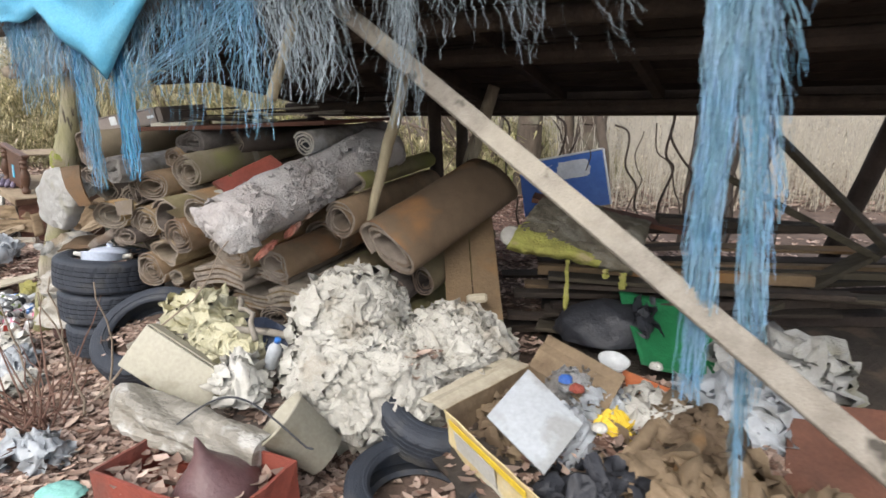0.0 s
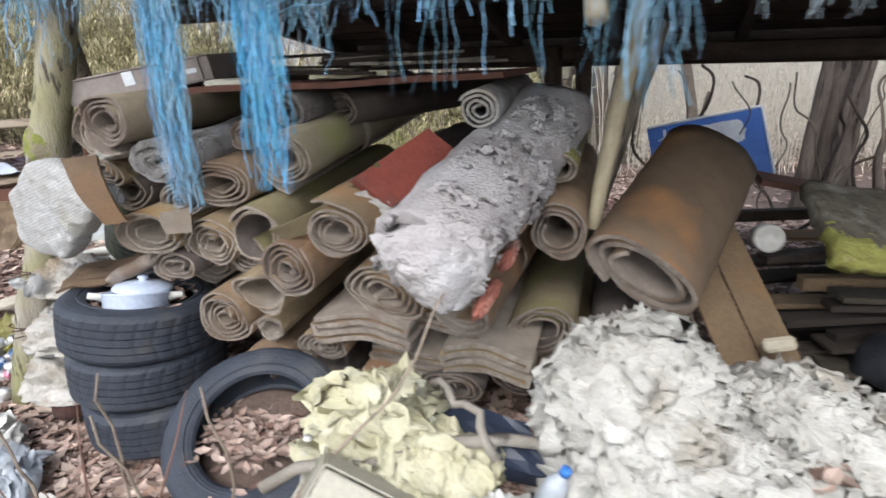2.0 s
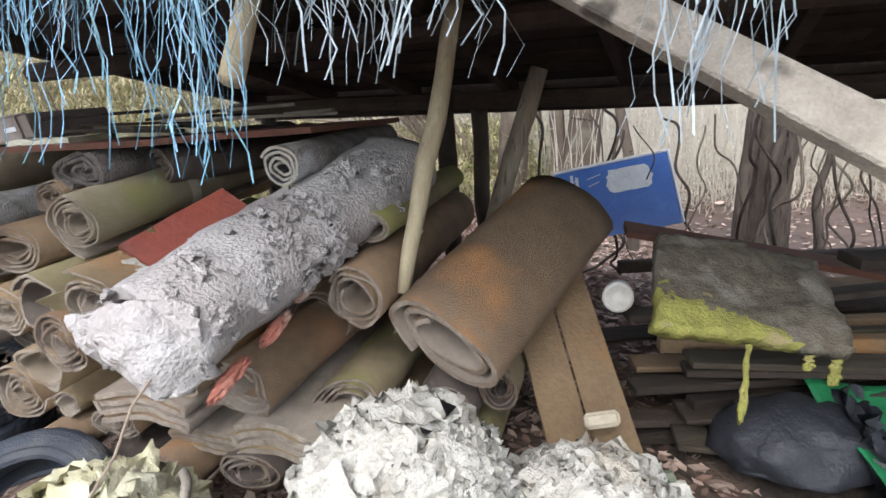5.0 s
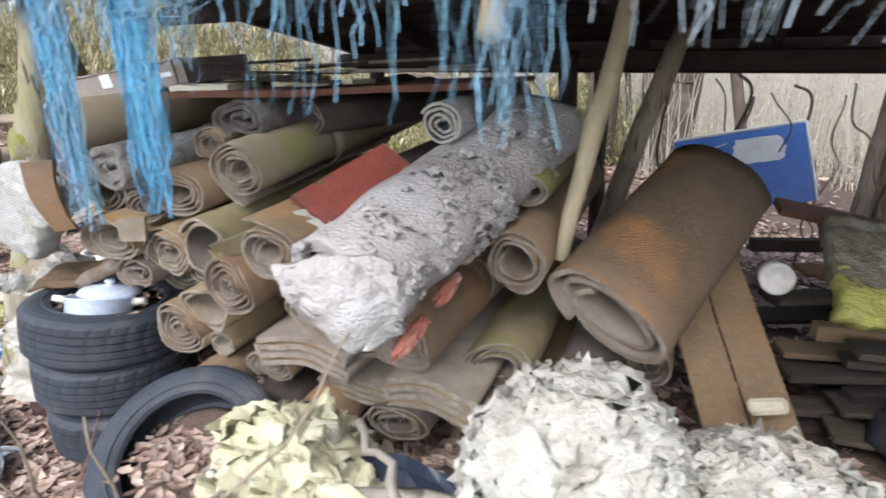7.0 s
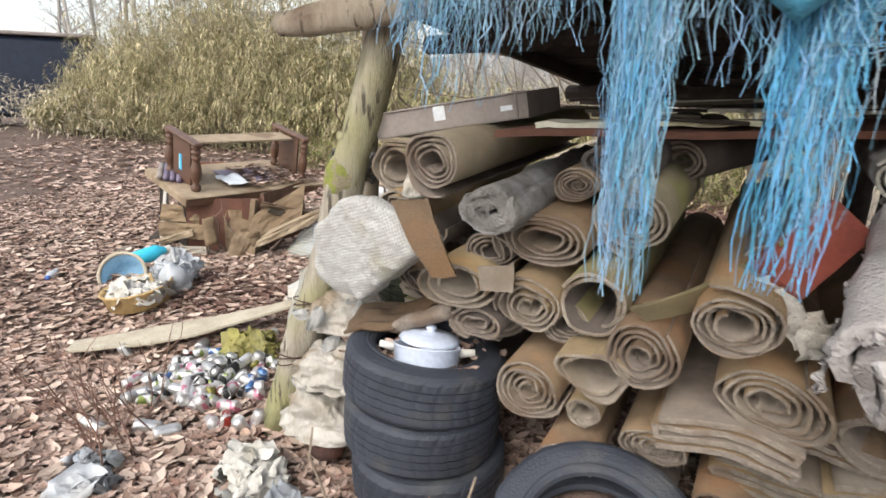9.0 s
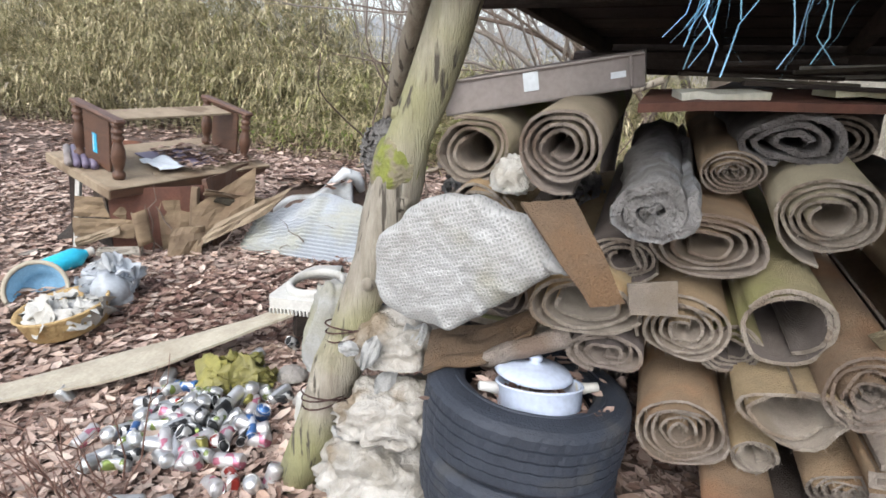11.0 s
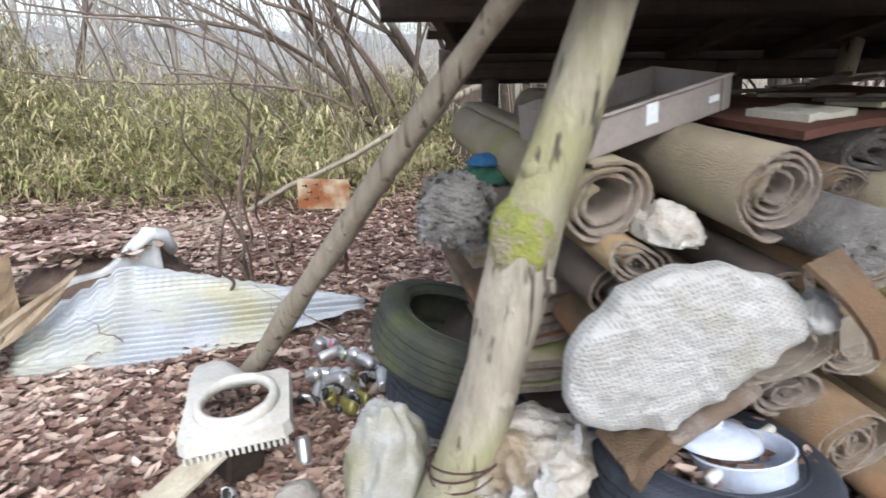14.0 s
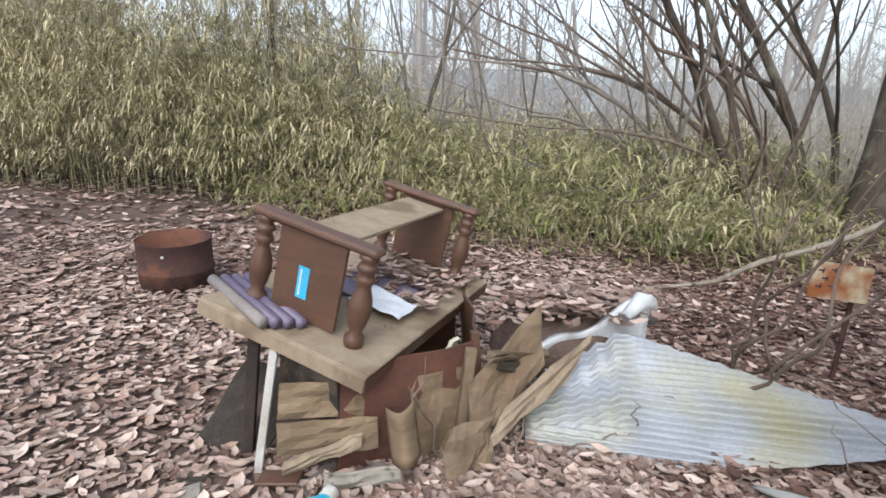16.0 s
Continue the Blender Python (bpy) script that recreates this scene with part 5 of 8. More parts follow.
def build_heaps():
    # Dark cores paint the shade in the gaps of the white cloth.
    rag_heap((-0.42, 2.58, 0.55), (0.27, 0.26, 0.25), 430, 0.054, "big heap of crumpled dirty white cloth scraps", 3, core=0.9, core_m=M_RAGCORE)
    rag_heap((-0.3, 2.42, 0.3), (0.44, 0.33, 0.29), 520, 0.064, "white cloth heap spilling over a tyre", 4, core=0.9, core_m=M_RAGCORE)
    rag_heap((0.05, 2.55, 0.41), (0.28, 0.24, 0.21), 330, 0.052, "smaller mound of white plastic and cloth", 8, core=0.9, core_m=M_RAGCORE)
    # leaves caught between the heaps
    rng = random.Random(2)
    spots = [(rng.gauss(-0.1, 0.07), rng.gauss(2.33, 0.06), rng.uniform(0.42, 0.52)) for _ in range(130)]
    leaf_field("caught_leaves", M_LITTER, "dead reddish leaves caught in the white cloth", spots, 0.034)
    rag_heap((-1.2, 2.58, 0.5), (0.17, 0.14, 0.16), 60, 0.07, "crumpled yellowish plastic film bag", 5, 0.0, M_YELLOWBAG, "film_bag", "bag", 0.8)
    rag_heap((-1.05, 2.5, 0.42), (0.2, 0.15, 0.1), 70, 0.06, "crumpled yellowish plastic film bag", 15, 0.0, M_YELLOWBAG, "film_bag", "bag", 0.8)
    rag_heap((-0.86, 2.24, 0.36), (0.11, 0.1, 0.12), 34, 0.058, "crumpled pale green-white plastic bag", 7, 0.0, M_PLASTICW, "plastic_bag", "bag", 0.92)
    rag_heap((-2.92, 3.26, 0.05), (0.13, 0.14, 0.05), 16, 0.06, "crumpled white plastic bag on leaves", 50, 0.0, M_PLASTICW, "plastic_bag", "bag", 0.8)
    rag_heap((-3.58, 3.08, 0.04), (0.13, 0.1, 0.04), 16, 0.06, "flattened grey-white plastic bag on leaves", 51, 0.0, M_LID, "plastic_bag", "bag", 0.8)
    rag_heap((-2.68, 2.98, 0.06), (0.13, 0.12, 0.05), 16, 0.06, "crumpled pale plastic bag on leaves", 52, 0.0, M_LID, "plastic_bag", "bag", 0.8)
    rag_heap((-2.42, 2.75, 0.05), (0.1, 0.09, 0.04), 16, 0.06, "crumpled pale plastic bag on leaves", 53, 0.0, M_PLASTICW, "plastic_bag", "bag", 0.8)
    rag_heap((-1.78, 2.1, 0.08), (0.13, 0.09, 0.06), 16, 0.06, "crumpled clear plastic bag on leaves", 54, 0.0, M_LID, "plastic_bag", "bag", 0.8)
    solo("teal_cloth", crumple((-1.5, 1.88, 0.05), (0.1, 0.07, 0.03), 0.14, 1.5, 14), mat("teal_cloth", (0.25, 0.55, 0.5), None, 6), "pale teal cloth scrap on dead leaves", "cloth", smooth=True)
    # sacks round the post
    solo("plastic_sack", crumple((-2.6, 3.58, 0.62), (0.18, 0.13, 0.12), 0.42, 1.5, 60, 5), M_DIRTYFILM, "dirty white plastic sack wedged behind the post", "sack", smooth=True)
    solo("plastic_sack", crumple((-2.6, 3.5, 0.39), (0.2, 0.14, 0.14), 0.42, 1.6, 61, 5), M_DIRTYFILM, "dirty white plastic sack beside the tyre stack", "sack", smooth=True)
    solo("plastic_sack", crumple((-2.68, 3.5, 0.16), (0.2, 0.15, 0.16), 0.4, 1.7, 62, 5), M_DIRTYFILM, "muddy white plastic sack at the post foot", "sack", smooth=True)
    solo("woven_sack", crumple((-2.89, 3.86, 0.42), (0.13, 0.13, 0.32), 0.17, 1.9, 24, 5), M_SACK, "upright white woven sack leaning behind the post", "sack", smooth=True)
    rag_heap((-2.42, 4.42, 0.2), (0.2, 0.17, 0.12), 40, 0.07, "crumpled white plastic sheet on the ground", 63, 0.0, M_PLASTICW, "plastic_sack", "sack", 0.8)
    for i in range(15):
        x, y = random.uniform(-2.8, -2.5), random.uniform(3.36, 3.44)
        solo_spot = (x, y, random.uniform(0.1, 0.72))
        SCRAPS.append(solo_spot)
    rngs, verts, faces = random.Random(6), [], []
    for p in SCRAPS:
        rag(verts, faces, Vector(p) + Vector((0, 0.07, 0)), (rngs.uniform(-0.4, 0.4), -1, rngs.uniform(0, 0.6)), rngs.uniform(0.03, 0.055), rngs)
    solo_py("film_scraps", verts, faces, M_SACK, "torn dirty plastic film hanging on the sacks", "film", "stuff", True)
    # leaves blown over the matted rubbish
    rng = random.Random(12)
    for (hx, hy, hz), (sx, sy, sz), n in (((-0.75, 2.55, 0.12), (0.7, 0.45, 0.24), 1500), ((0.75, 2.15, 0.14), (0.75, 0.55, 0.22), 1300)):
        spots = []
        for _ in range(n):
            a, r = rng.uniform(0, 6.283), math.sqrt(rng.random()) * 0.97
            spots.append((hx + sx * r * math.cos(a), hy + sy * r * math.sin(a), hz + sz * math.sqrt(1 - r * r) * 1.0))
        leaf_field("rubbish_leaves", M_LITTER, "dead leaves blown over matted rubbish", spots, 0.03)
    # right-hand rubbish under the roof
    rag_heap((0.36, 2.1, 0.26), (0.15, 0.2, 0.1), 40, 0.06, "crumpled brown packing paper in the carton", 91, 0.12, M_CARD, "packing_paper", "paper", 0.8)
    rag_heap((0.52, 2.0, 0.3), (0.13, 0.14, 0.1), 44, 0.045, "crushed clear film and wrappers in the carton", 92, 0.12, M_LID, "film_wrapper", "wrapper", 0.8)
    rag_heap((0.9, 2.1, 0.36), (0.13, 0.13, 0.09), 44, 0.045, "crushed pale wrappers in the rubbish", 93, 0.12, M_PLASTICW, "film_wrapper", "wrapper", 0.8)
    rag_heap((1.0, 2.02, 0.34), (0.14, 0.13, 0.09), 40, 0.05, "crumpled tan paper in the rubbish", 94, 0.12, M_CARD, "packing_paper", "paper", 0.8)
    rag_heap((0.9, 2.95, 0.36), (0.26, 0.2, 0.16), 9, 0.1, "crumpled black plastic bin bag", 31, 0.0, M_BLACK, "black_bag", "bag", 1.05)
    bm = bmesh.new()
    grid(bm, lambda u, v: Vector((0.98 + 0.62 * u, 2.55 + 0.5 * v, 0.36 + 0.2 * v - 0.1 * u + 0.05 * nz((u * 2, v * 2, 7)) + 0.015 * abs(nz((u * 7, v * 7, 3))))), 24, 18, 0.004)
    solo("green_sheet", bm, M_GREEN, "creased dark green plastic sheet over the rubbish", "sheet", smooth=True)
    rag_heap((1.28, 2.22, 0.26), (0.24, 0.2, 0.14), 34, 0.09, "crumpled clouded plastic sheet", 33, 0.0, M_LID, "plastic_sheet", "sheet", 0.8)
    rag_heap((1.6, 2.5, 0.34), (0.25, 0.2, 0.15), 34, 0.1, "pale stained sack in the rubbish", 34, 0.0, M_SACK, "pale_sack", "sack", 0.8)
    rag_heap((0.57, 1.68, 0.26), (0.17, 0.13, 0.12), 34, 0.06, "crumpled black cloth on the rubbish", 35, 0.0, M_BLACK, "black_trousers", "cloth", 0.8)
    rag_heap((0.95, 1.72, 0.22), (0.3, 0.2, 0.13), 44, 0.09, "crumpled tan paper and cloth", 36, 0.0, M_CARD, "brown_cloth", "cloth", 0.8)
    rag_heap((1.3, 1.6, 0.2), (0.25, 0.2, 0.1), 40, 0.09, "crumpled tan paper and cloth", 37, 0.0, M_CARD, "brown_cloth", "cloth", 0.8)
    rag_heap((0.73, 2.02, 0.34), (0.07, 0.05, 0.06), 16, 0.035, "crumpled bright yellow wrapper", 38, 0.0, M_YELLOW, "yellow_bag", "wrapper", 0.8)
    rag_heap((0.72, 2.12, 0.36), (0.1, 0.09, 0.08), 30, 0.045, "crumpled clear plastic bag", 39, 0.0, M_LID, "clear_bag", "bag", 0.8)
    rag_heap((0.62, 2.22, 0.38), (0.12, 0.1, 0.08), 30, 0.05, "grey-green rag in the carton", 40, 0.0, M_FELTD, "grey_rag", "cloth", 0.8)
    # The two mounds under roof and boards are coloured near-black for shade.
    solo("muck_mound", crumple((0.75, 2.15, 0.14), (0.75, 0.55, 0.22), 0.15, 2.2, 41), M_MUCK, "matted rubbish under the shed roof, coloured shade-dark", "rubbish", smooth=True)
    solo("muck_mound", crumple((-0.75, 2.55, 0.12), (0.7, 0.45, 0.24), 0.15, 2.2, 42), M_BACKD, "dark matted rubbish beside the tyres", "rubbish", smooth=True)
    solo("muck_mound", crumple((1.9, 3.2, 0.1), (1.5, 0.9, 0.28), 0.15, 2.4, 43), M_MUCK, "matted rubbish under the boards, coloured shade-dark", "rubbish", smooth=True)
    rag_heap((-2.66, 3.86, 1.24), (0.1, 0.09, 0.12), 320, 0.017, "grey fluffy felt lump on a stacked carpet", 44, 0.0, M_FELTD, "felt_lump", "felt", 0.85)
    rag_heap((-2.15, 4.2, 1.06), (0.34, 0.24, 0.12), 420, 0.022, "grey-brown felt pile behind the post", 45, 0.0, M_FELTD, "felt_mat", "felt", 0.85)
    solo("old_carpet", crumple((-2.05, 4.3, 0.36), (0.58, 0.5, 0.34), 0.12, 2.0, 46), M_BACKD, "matted old carpets heaped behind the post", "carpet", smooth=True)


def build_sack():
    """The pale woven sack lying against the rolls."""
    c = Vector((-2.405, 3.31, 1.04))
    ex, up = Vector((0.9, -0.43, 0)).normalized(), Vector((0, 0, 1))
    n = Vector((-0.43, -0.9, 0.08)).normalized()
    sides = ((-0.7, 0.71, 0.205), (0, 1, 0.185), (0.5, 0.87, 0.21), (1, 0.05, 0.265), (0.64, -0.77, 0.145), (0, -1, 0.21), (-0.7, -0.71, 0.28), (-1, 0, 0.275))
    bm = bmesh.new()
    bmesh.ops.create_uvsphere(bm, u_segments=120, v_segments=80, radius=1)
    for v in bm.verts:
        x, z, y = v.co
        rho = min(1, math.hypot(x, z))
        g = math.atan2(z, x)
        r = sum(max(0, (i * math.cos(g) + j * math.sin(g)) / d) ** 18 for i, j, d in sides) ** (-1 / 18)
        r *= 1 + 0.07 * nz((math.cos(g) * 3, math.sin(g) * 3, 5))
        px, pz = math.cos(g) * r * rho ** 0.8, math.sin(g) * r * rho ** 0.8
        q = c + ex * px + up * pz + n * (0.062 * math.copysign(abs(y) ** 0.5, y))
        ridge = 0.3 - abs(nz((px * 6 + pz * 4, pz * 7 - px * 3, 8)))
        q += n * (0.02 * nz((px * 4, pz * 4, 3)) + 0.05 * max(0, ridge) * rho ** 2 + 0.012 * (0.3 - abs(nz((px * 17, pz * 17, 4)))) * (0.3 + rho) + 0.004 * nz((px * 40, pz * 40, 2)))
        v.co = q
    e = thing("woven_sack", c, "pale woven plastic sack stuffed against the rolls", "sack")
    m = M_SACK.copy()
    m.name = "woven_sack_cloth"
    nd, lk = m.node_tree.nodes, m.node_tree.links
    wv = []
    for k, rot in enumerate((0.5, 2.07)):
        mp = nd.new("ShaderNodeMapping")
        mp.inputs["Rotation"].default_value = (0, rot, 0.3)
        w = nd.new("ShaderNodeTexWave")
        w.inputs["Scale"].default_value, w.inputs["Distortion"].default_value, w.inputs["Detail"].default_value, w.inputs["Detail Scale"].default_value = 31, 1.3, 2, 0.5
        lk.new(nd["Texture Coordinate"].outputs["Object"], mp.inputs["Vector"])
        lk.new(mp.outputs[0], w.inputs["Vector"])
        wv.append(w)
    mx = nd.new("ShaderNodeMath")
    mx.operation = "MAXIMUM"
    lk.new(wv[0].outputs["Fac"], mx.inputs[0])
    lk.new(wv[1].outputs["Fac"], mx.inputs[1])
    rg = nd.new("ShaderNodeMapRange")
    rg.inputs["From Min"].default_value, rg.inputs["From Max"].default_value = 0.15, 0.7
    rg.inputs["To Min"].default_value, rg.inputs["To Max"].default_value = 0.76, 1.1
    lk.new(mx.outputs[0], rg.inputs["Value"])
    ml = nd.new("ShaderNodeMath")
    ml.operation = "MULTIPLY"
    hv = nd["Hue/Saturation/Value"]
    lk.new(hv.inputs["Value"].links[0].from_socket, ml.inputs[0])
    lk.new(rg.outputs[0], ml.inputs[1])
    lk.new(ml.outputs[0], hv.inputs["Value"])
    b2 = nd.new("ShaderNodeBump")
    b2.inputs["Strength"].default_value, b2.inputs["Distance"].default_value = 0.35, 0.003
    lk.new(mx.outputs[0], b2.inputs["Height"])
    lk.new(nd["Bump"].outputs[0], b2.inputs["Normal"])
    lk.new(b2.outputs[0], nd["Principled BSDF"].inputs["Normal"])
    part("body", bm, m, e, smooth=True)
    part("tied_mouth", crumple((-2.17, 3.18, 1.085), (0.055, 0.045, 0.065), 0.45, 2.0, 3), M_SACK, e, "bunched mouth", True)


# ---- boards, trays, signs ----
def slab(bm, a, b, c, thick, nu=1, nv=1, wob=0.0, seed=0.0):
    """A board with corner a and edges to b and to c."""
    a, b, c = Vector(a), Vector(b), Vector(c)
    n = (b - a).cross(c - a).normalized()

    def fn(u, v):
        return a + (b - a) * u + (c - a) * v + n * (wob * nz((u * 3 + seed, v * 3, seed)))

    grid(bm, fn, nu, nv, thick)


def board(name, a, b, c, thick, m, label, category="board", nu=1, nv=1, wob=0.0, seed=0.0):
    bm = bmesh.new()
    slab(bm, a, b, c, thick, nu, nv, wob, seed)
    return solo(name, bm, m, label, category)


def build_shed_things():
    # shallow grey tray on the rolls
    l, r = Vector((-2.47, 3.62, 1.40)), Vector((-1.88, 3.63, 1.5))
    back, up = Vector((0.12, 0.36, 0.02)), Vector((-0.015, -0.005, 0.09))
    e = thing("plastic_tray", l, "grey-brown shallow plastic crate tray on the rolls", "tray")
    for nm, a, b, c in (("front_wall", l, r, l + up), ("base", l, r, l + back), ("rear_wall", l + back, r + back, l + back + up), ("side_wall", l, l + back, l + up), ("side_wall", r, r + back, r + up)):
        bm = bmesh.new()
        slab(bm, a, b, c, 0.006)
        part(nm, bm, M_GREYTRAY, e)
    bm = bmesh.new()
    bar(bm, l + up + Vector((0, -0.006, 0)), r + up + Vector((0, -0.006, 0)), 0.014, 0.01)
    part("rim", bm, M_GREYTRAY, e)
    for f, w, h in ((0.4, 0.045, 0.055), (0.83, 0.045, 0.018)):
        bm = bmesh.new()
        p = l.lerp(r, f) + up * 0.35 + Vector((0, -0.009, 0))
        slab(bm, p, p + (r - l).normalized() * w, p + up.normalized() * h, 0.002)
        part("label", bm, M_PAPER, e, "pale paper label")
    bm = bmesh.new()
    p = l.lerp(r, 0.93)
    bar(bm, p + Vector((0, -0.01, 0)), p + up + Vector((0, -0.01, 0)), 0.012, 0.01)
    part("rib", bm, M_GREYTRAY, e)
    # second tray behind the post, with a blue-green cloth in it
    o2, ax2, ay2, up2 = Vector((-2.5, 4.12, 1.15)), Vector((0.36, -0.06, 0.01)), Vector((0.06, 0.3, 0)), Vector((0, 0, 0.085))
    e = thing("plastic_tray", o2, "grey shallow plastic tray on the felt behind the post", "tray")
    for nm, a, b, c in (("front_wall", o2, o2 + ax2, o2 + up2), ("base", o2, o2 + ax2, o2 + ay2), ("rear_wall", o2 + ay2, o2 + ay2 + ax2, o2 + ay2 + up2), ("side_wall", o2, o2 + ay2, o2 + up2), ("side_wall", o2 + ax2, o2 + ax2 + ay2, o2 + ax2 + up2)):
        bm = bmesh.new()
        slab(bm, a, b, c, 0.006)
        part(nm, bm, M_GREYTRAY, e)
    for c, size, m, txt in (((-2.26, 4.24, 1.24), (0.12, 0.11, 0.06), mat("green_cloth", (0.05, 0.15, 0.1), (0.03, 0.09, 0.06), 7, 0.8), "crumpled dark green cloth in a grey tray"), ((-2.27, 4.22, 1.3), (0.09, 0.08, 0.03), mat("blue_cloth", (0.03, 0.14, 0.3), (0.03, 0.1, 0.2), 7, 0.7), "small folded blue cloth on a green one")):
        solo("folded_cloth", crumple(c, size, 0.3, 1.8, c[2] * 7, 4), m, txt, "cloth", smooth=True)
    # shelf board over the rolls with splintered wood on it
    board("shelf_board", (-1.98, 3.36, 1.462), (-0.72, 3.3, 1.5), (-1.7, 4.1, 1.47), 0.022, M_RUSTBOARD, "dark red-brown board lying on the carpet rolls", nu=8, nv=3, wob=0.01)
    board("foam_slab", (-1.85, 3.42, 1.488), (-1.62, 3.41, 1.495), (-1.8, 3.62, 1.49), 0.02, M_YELLOWBAG, "yellowed foam slab on the shelf board", nu=5, nv=3, wob=0.012)
    board("foam_slab", (-1.45, 3.42, 1.502), (-1.15, 3.4, 1.51), (-1.4, 3.6, 1.5), 0.016, M_YELLOWBAG, "yellowed foam slab on the shelf board", nu=5, nv=3, wob=0.012, seed=3)
    rng = random.Random(4)
    for i in range(9):
        a = Vector((rng.uniform(-1.8, -1.2), rng.uniform(3.45, 3.9), 1.515 + 0.006 * i))
        d = Vector((rng.uniform(0.4, 1.0), rng.uniform(-0.25, 0.25), rng.uniform(-0.02, 0.05))).normalized() * rng.uniform(0.3, 0.75)
        bm = bmesh.new()
        bar(bm, a, a + d, rng.uniform(0.015, 0.05), 0.012, 0.002)
        solo("broken_lath", bm, rng.choice([M_DARKWOOD, M_GREYWOOD, M_DARKWOOD]), "broken weathered lath on the shelf board", "lath", "laths on the board")
    # folds draped over the mouth of the big felt roll
    host = [o for o in scene.objects if o.get("label", "").startswith("large grey padded")][0]
    mouth = [Vector(p) for p in ((-1.17, 2.575, 1.1), (-0.885, 2.6, 1.11), (-0.87, 2.59, 0.915), (-1.12, 2.58, 0.965))]

    def drape(u, v):
        p = mouth[0].lerp(mouth[1], u).lerp(mouth[3].lerp(mouth[2], u), v)
        out = 0.035 * math.sin(7.5 * u + 0.8) * (0.35 + 0.65 * v) - 0.05 * math.sin(math.pi * min(1, v * 0.9 + 0.15)) + 0.012 * nz((u * 9, v * 9, 2))
        return p + Vector((0, 0.85 * out, 0.035 * math.sin(math.pi * u) * (1 - v) - 0.05 * v * math.sin(math.pi * u) ** 2 + 0.012 * nz((u * 6, v * 6, 5))))

    bm = bmesh.new()
    grid(bm, drape, 36, 24, 0.022)
    ob = part("draped_fold", bm, M_FELT, host, "pale matted felt folds over the roll end", True)
    # flakes of torn felt lying on the big roll
    rng, verts, faces = random.Random(17), [], []
    u, w, d = axes((0.49, 0.84, 0.24))
    for _ in range(120):
        a, f = rng.uniform(-0.3, 3.4), rng.random() * 1.05
        n = u * math.cos(a) + w * math.sin(a)
        p = Vector((-1.03, 2.62, 1.005)) + d * f + u * (0.165 * math.cos(a)) + w * (0.146 * math.sin(a))
        rag(verts, faces, p, n, rng.uniform(0.014, 0.042), rng)
    flakes = solo_py("torn_felt", verts, faces, M_FELT, "", "", "stuff", True)
    flakes.parent = host
    # loose flap of carpet
    flap = [Vector(p) for p in ((-2.285, 3.17, 1.24), (-2.16, 3.17, 1.252), (-2.045, 3.07, 1.04), (-2.125, 3.07, 1.03))]
    bm = bmesh.new()
    grid(bm, lambda u, v: flap[0].lerp(flap[1], u).lerp(flap[3].lerp(flap[2], u), v) + Vector((0, -0.03 * math.sin(v * 3.1), 0.01 * nz((u * 3, v * 3, 1)))), 6, 10, 0.012)
    solo("carpet_flap", bm, M_FLAP, "loose dull brown carpet flap hanging over the rolls", "carpet")
    flap2 = [Vector(p) for p in ((-2.0, 3.2, 1.035), (-1.88, 3.19, 1.05), (-1.875, 3.165, 0.965), (-1.985, 3.19, 0.955))]
    bm = bmesh.new()
    grid(bm, lambda u, v: flap2[0].lerp(flap2[1], u).lerp(flap2[3].lerp(flap2[2], u), v), 4, 4, 0.01)
    solo("carpet_flap", bm, M_PILE, "loose grey carpet corner between the rolls", "carpet")
    # folded carpet beside the pot
    flap3 = [Vector(p) for p in ((-2.52, 3.3, 0.68), (-2.2, 3.36, 0.78), (-2.15, 3.5, 0.82), (-2.5, 3.46, 0.74))]
    bm = bmesh.new()
    grid(bm, lambda u, v: flap3[0].lerp(flap3[1], u).lerp(flap3[3].lerp(flap3[2], u), v) + Vector((0, 0, 0.022 * math.sin(u * 7 + 1) * (1 - v * 0.4) + 0.02 * nz((u * 4, v * 4, 2)))), 20, 6, 0.012)
    solo("carpet_flap", bm, M_FLAP, "buckled brown carpet edge behind the pot", "carpet")
    bm = bmesh.new()
    tube(bm, line_pts((-2.36, 3.37, 0.7), (-2.1, 3.3, 0.83), 9, ripple=0.015, seed=6), [0.014, 0.024, 0.027, 0.026, 0.028, 0.026, 0.03, 0.03, 0.026], 12, 0.35)
    solo("carpet_strip", bm, M_EDGE, "pale grey rolled carpet strip slanting behind the pot", "carpet", smooth=True)
    bm = crumple((-2.27, 3.5, 1.215), (0.06, 0.09, 0.08), 0.35, 1.8, 8, 4)
    solo("white_rag", bm, M_RAG, "crumpled white rag stuffed between two carpet rolls", "cloth", smooth=True)
    # long olive strip draped from the pale roll
    flap4 = [Vector(p) for p in ((-1.55, 2.98, 1.02), (-1.18, 3.02, 1.23), (-1.15, 3.06, 1.15), (-1.5, 3.0, 0.98))]
    bm = bmesh.new()
    grid(bm, lambda u, v: flap4[0].lerp(flap4[1], u).lerp(flap4[3].lerp(flap4[2], u), v) + Vector((0, 0, -0.03 * math.sin(u * 3.1))), 10, 3, 0.012)
    solo("carpet_flap", bm, M_BACKG, "olive carpet strip slanting across the rolls", "carpet")
    # red case with torn lining
    e = thing("red_case", (-1.1, 3.05, 1.1), "dull red flat case with torn white lining", "case")
    bm = bmesh.new()
    slab(bm, (-1.27, 2.98, 1.17), (-1.02, 3.2, 1.3), (-1.15, 2.98, 1.07), 0.035, 4, 3, 0.01)
    part("cover", bm, M_REDBOX, e)
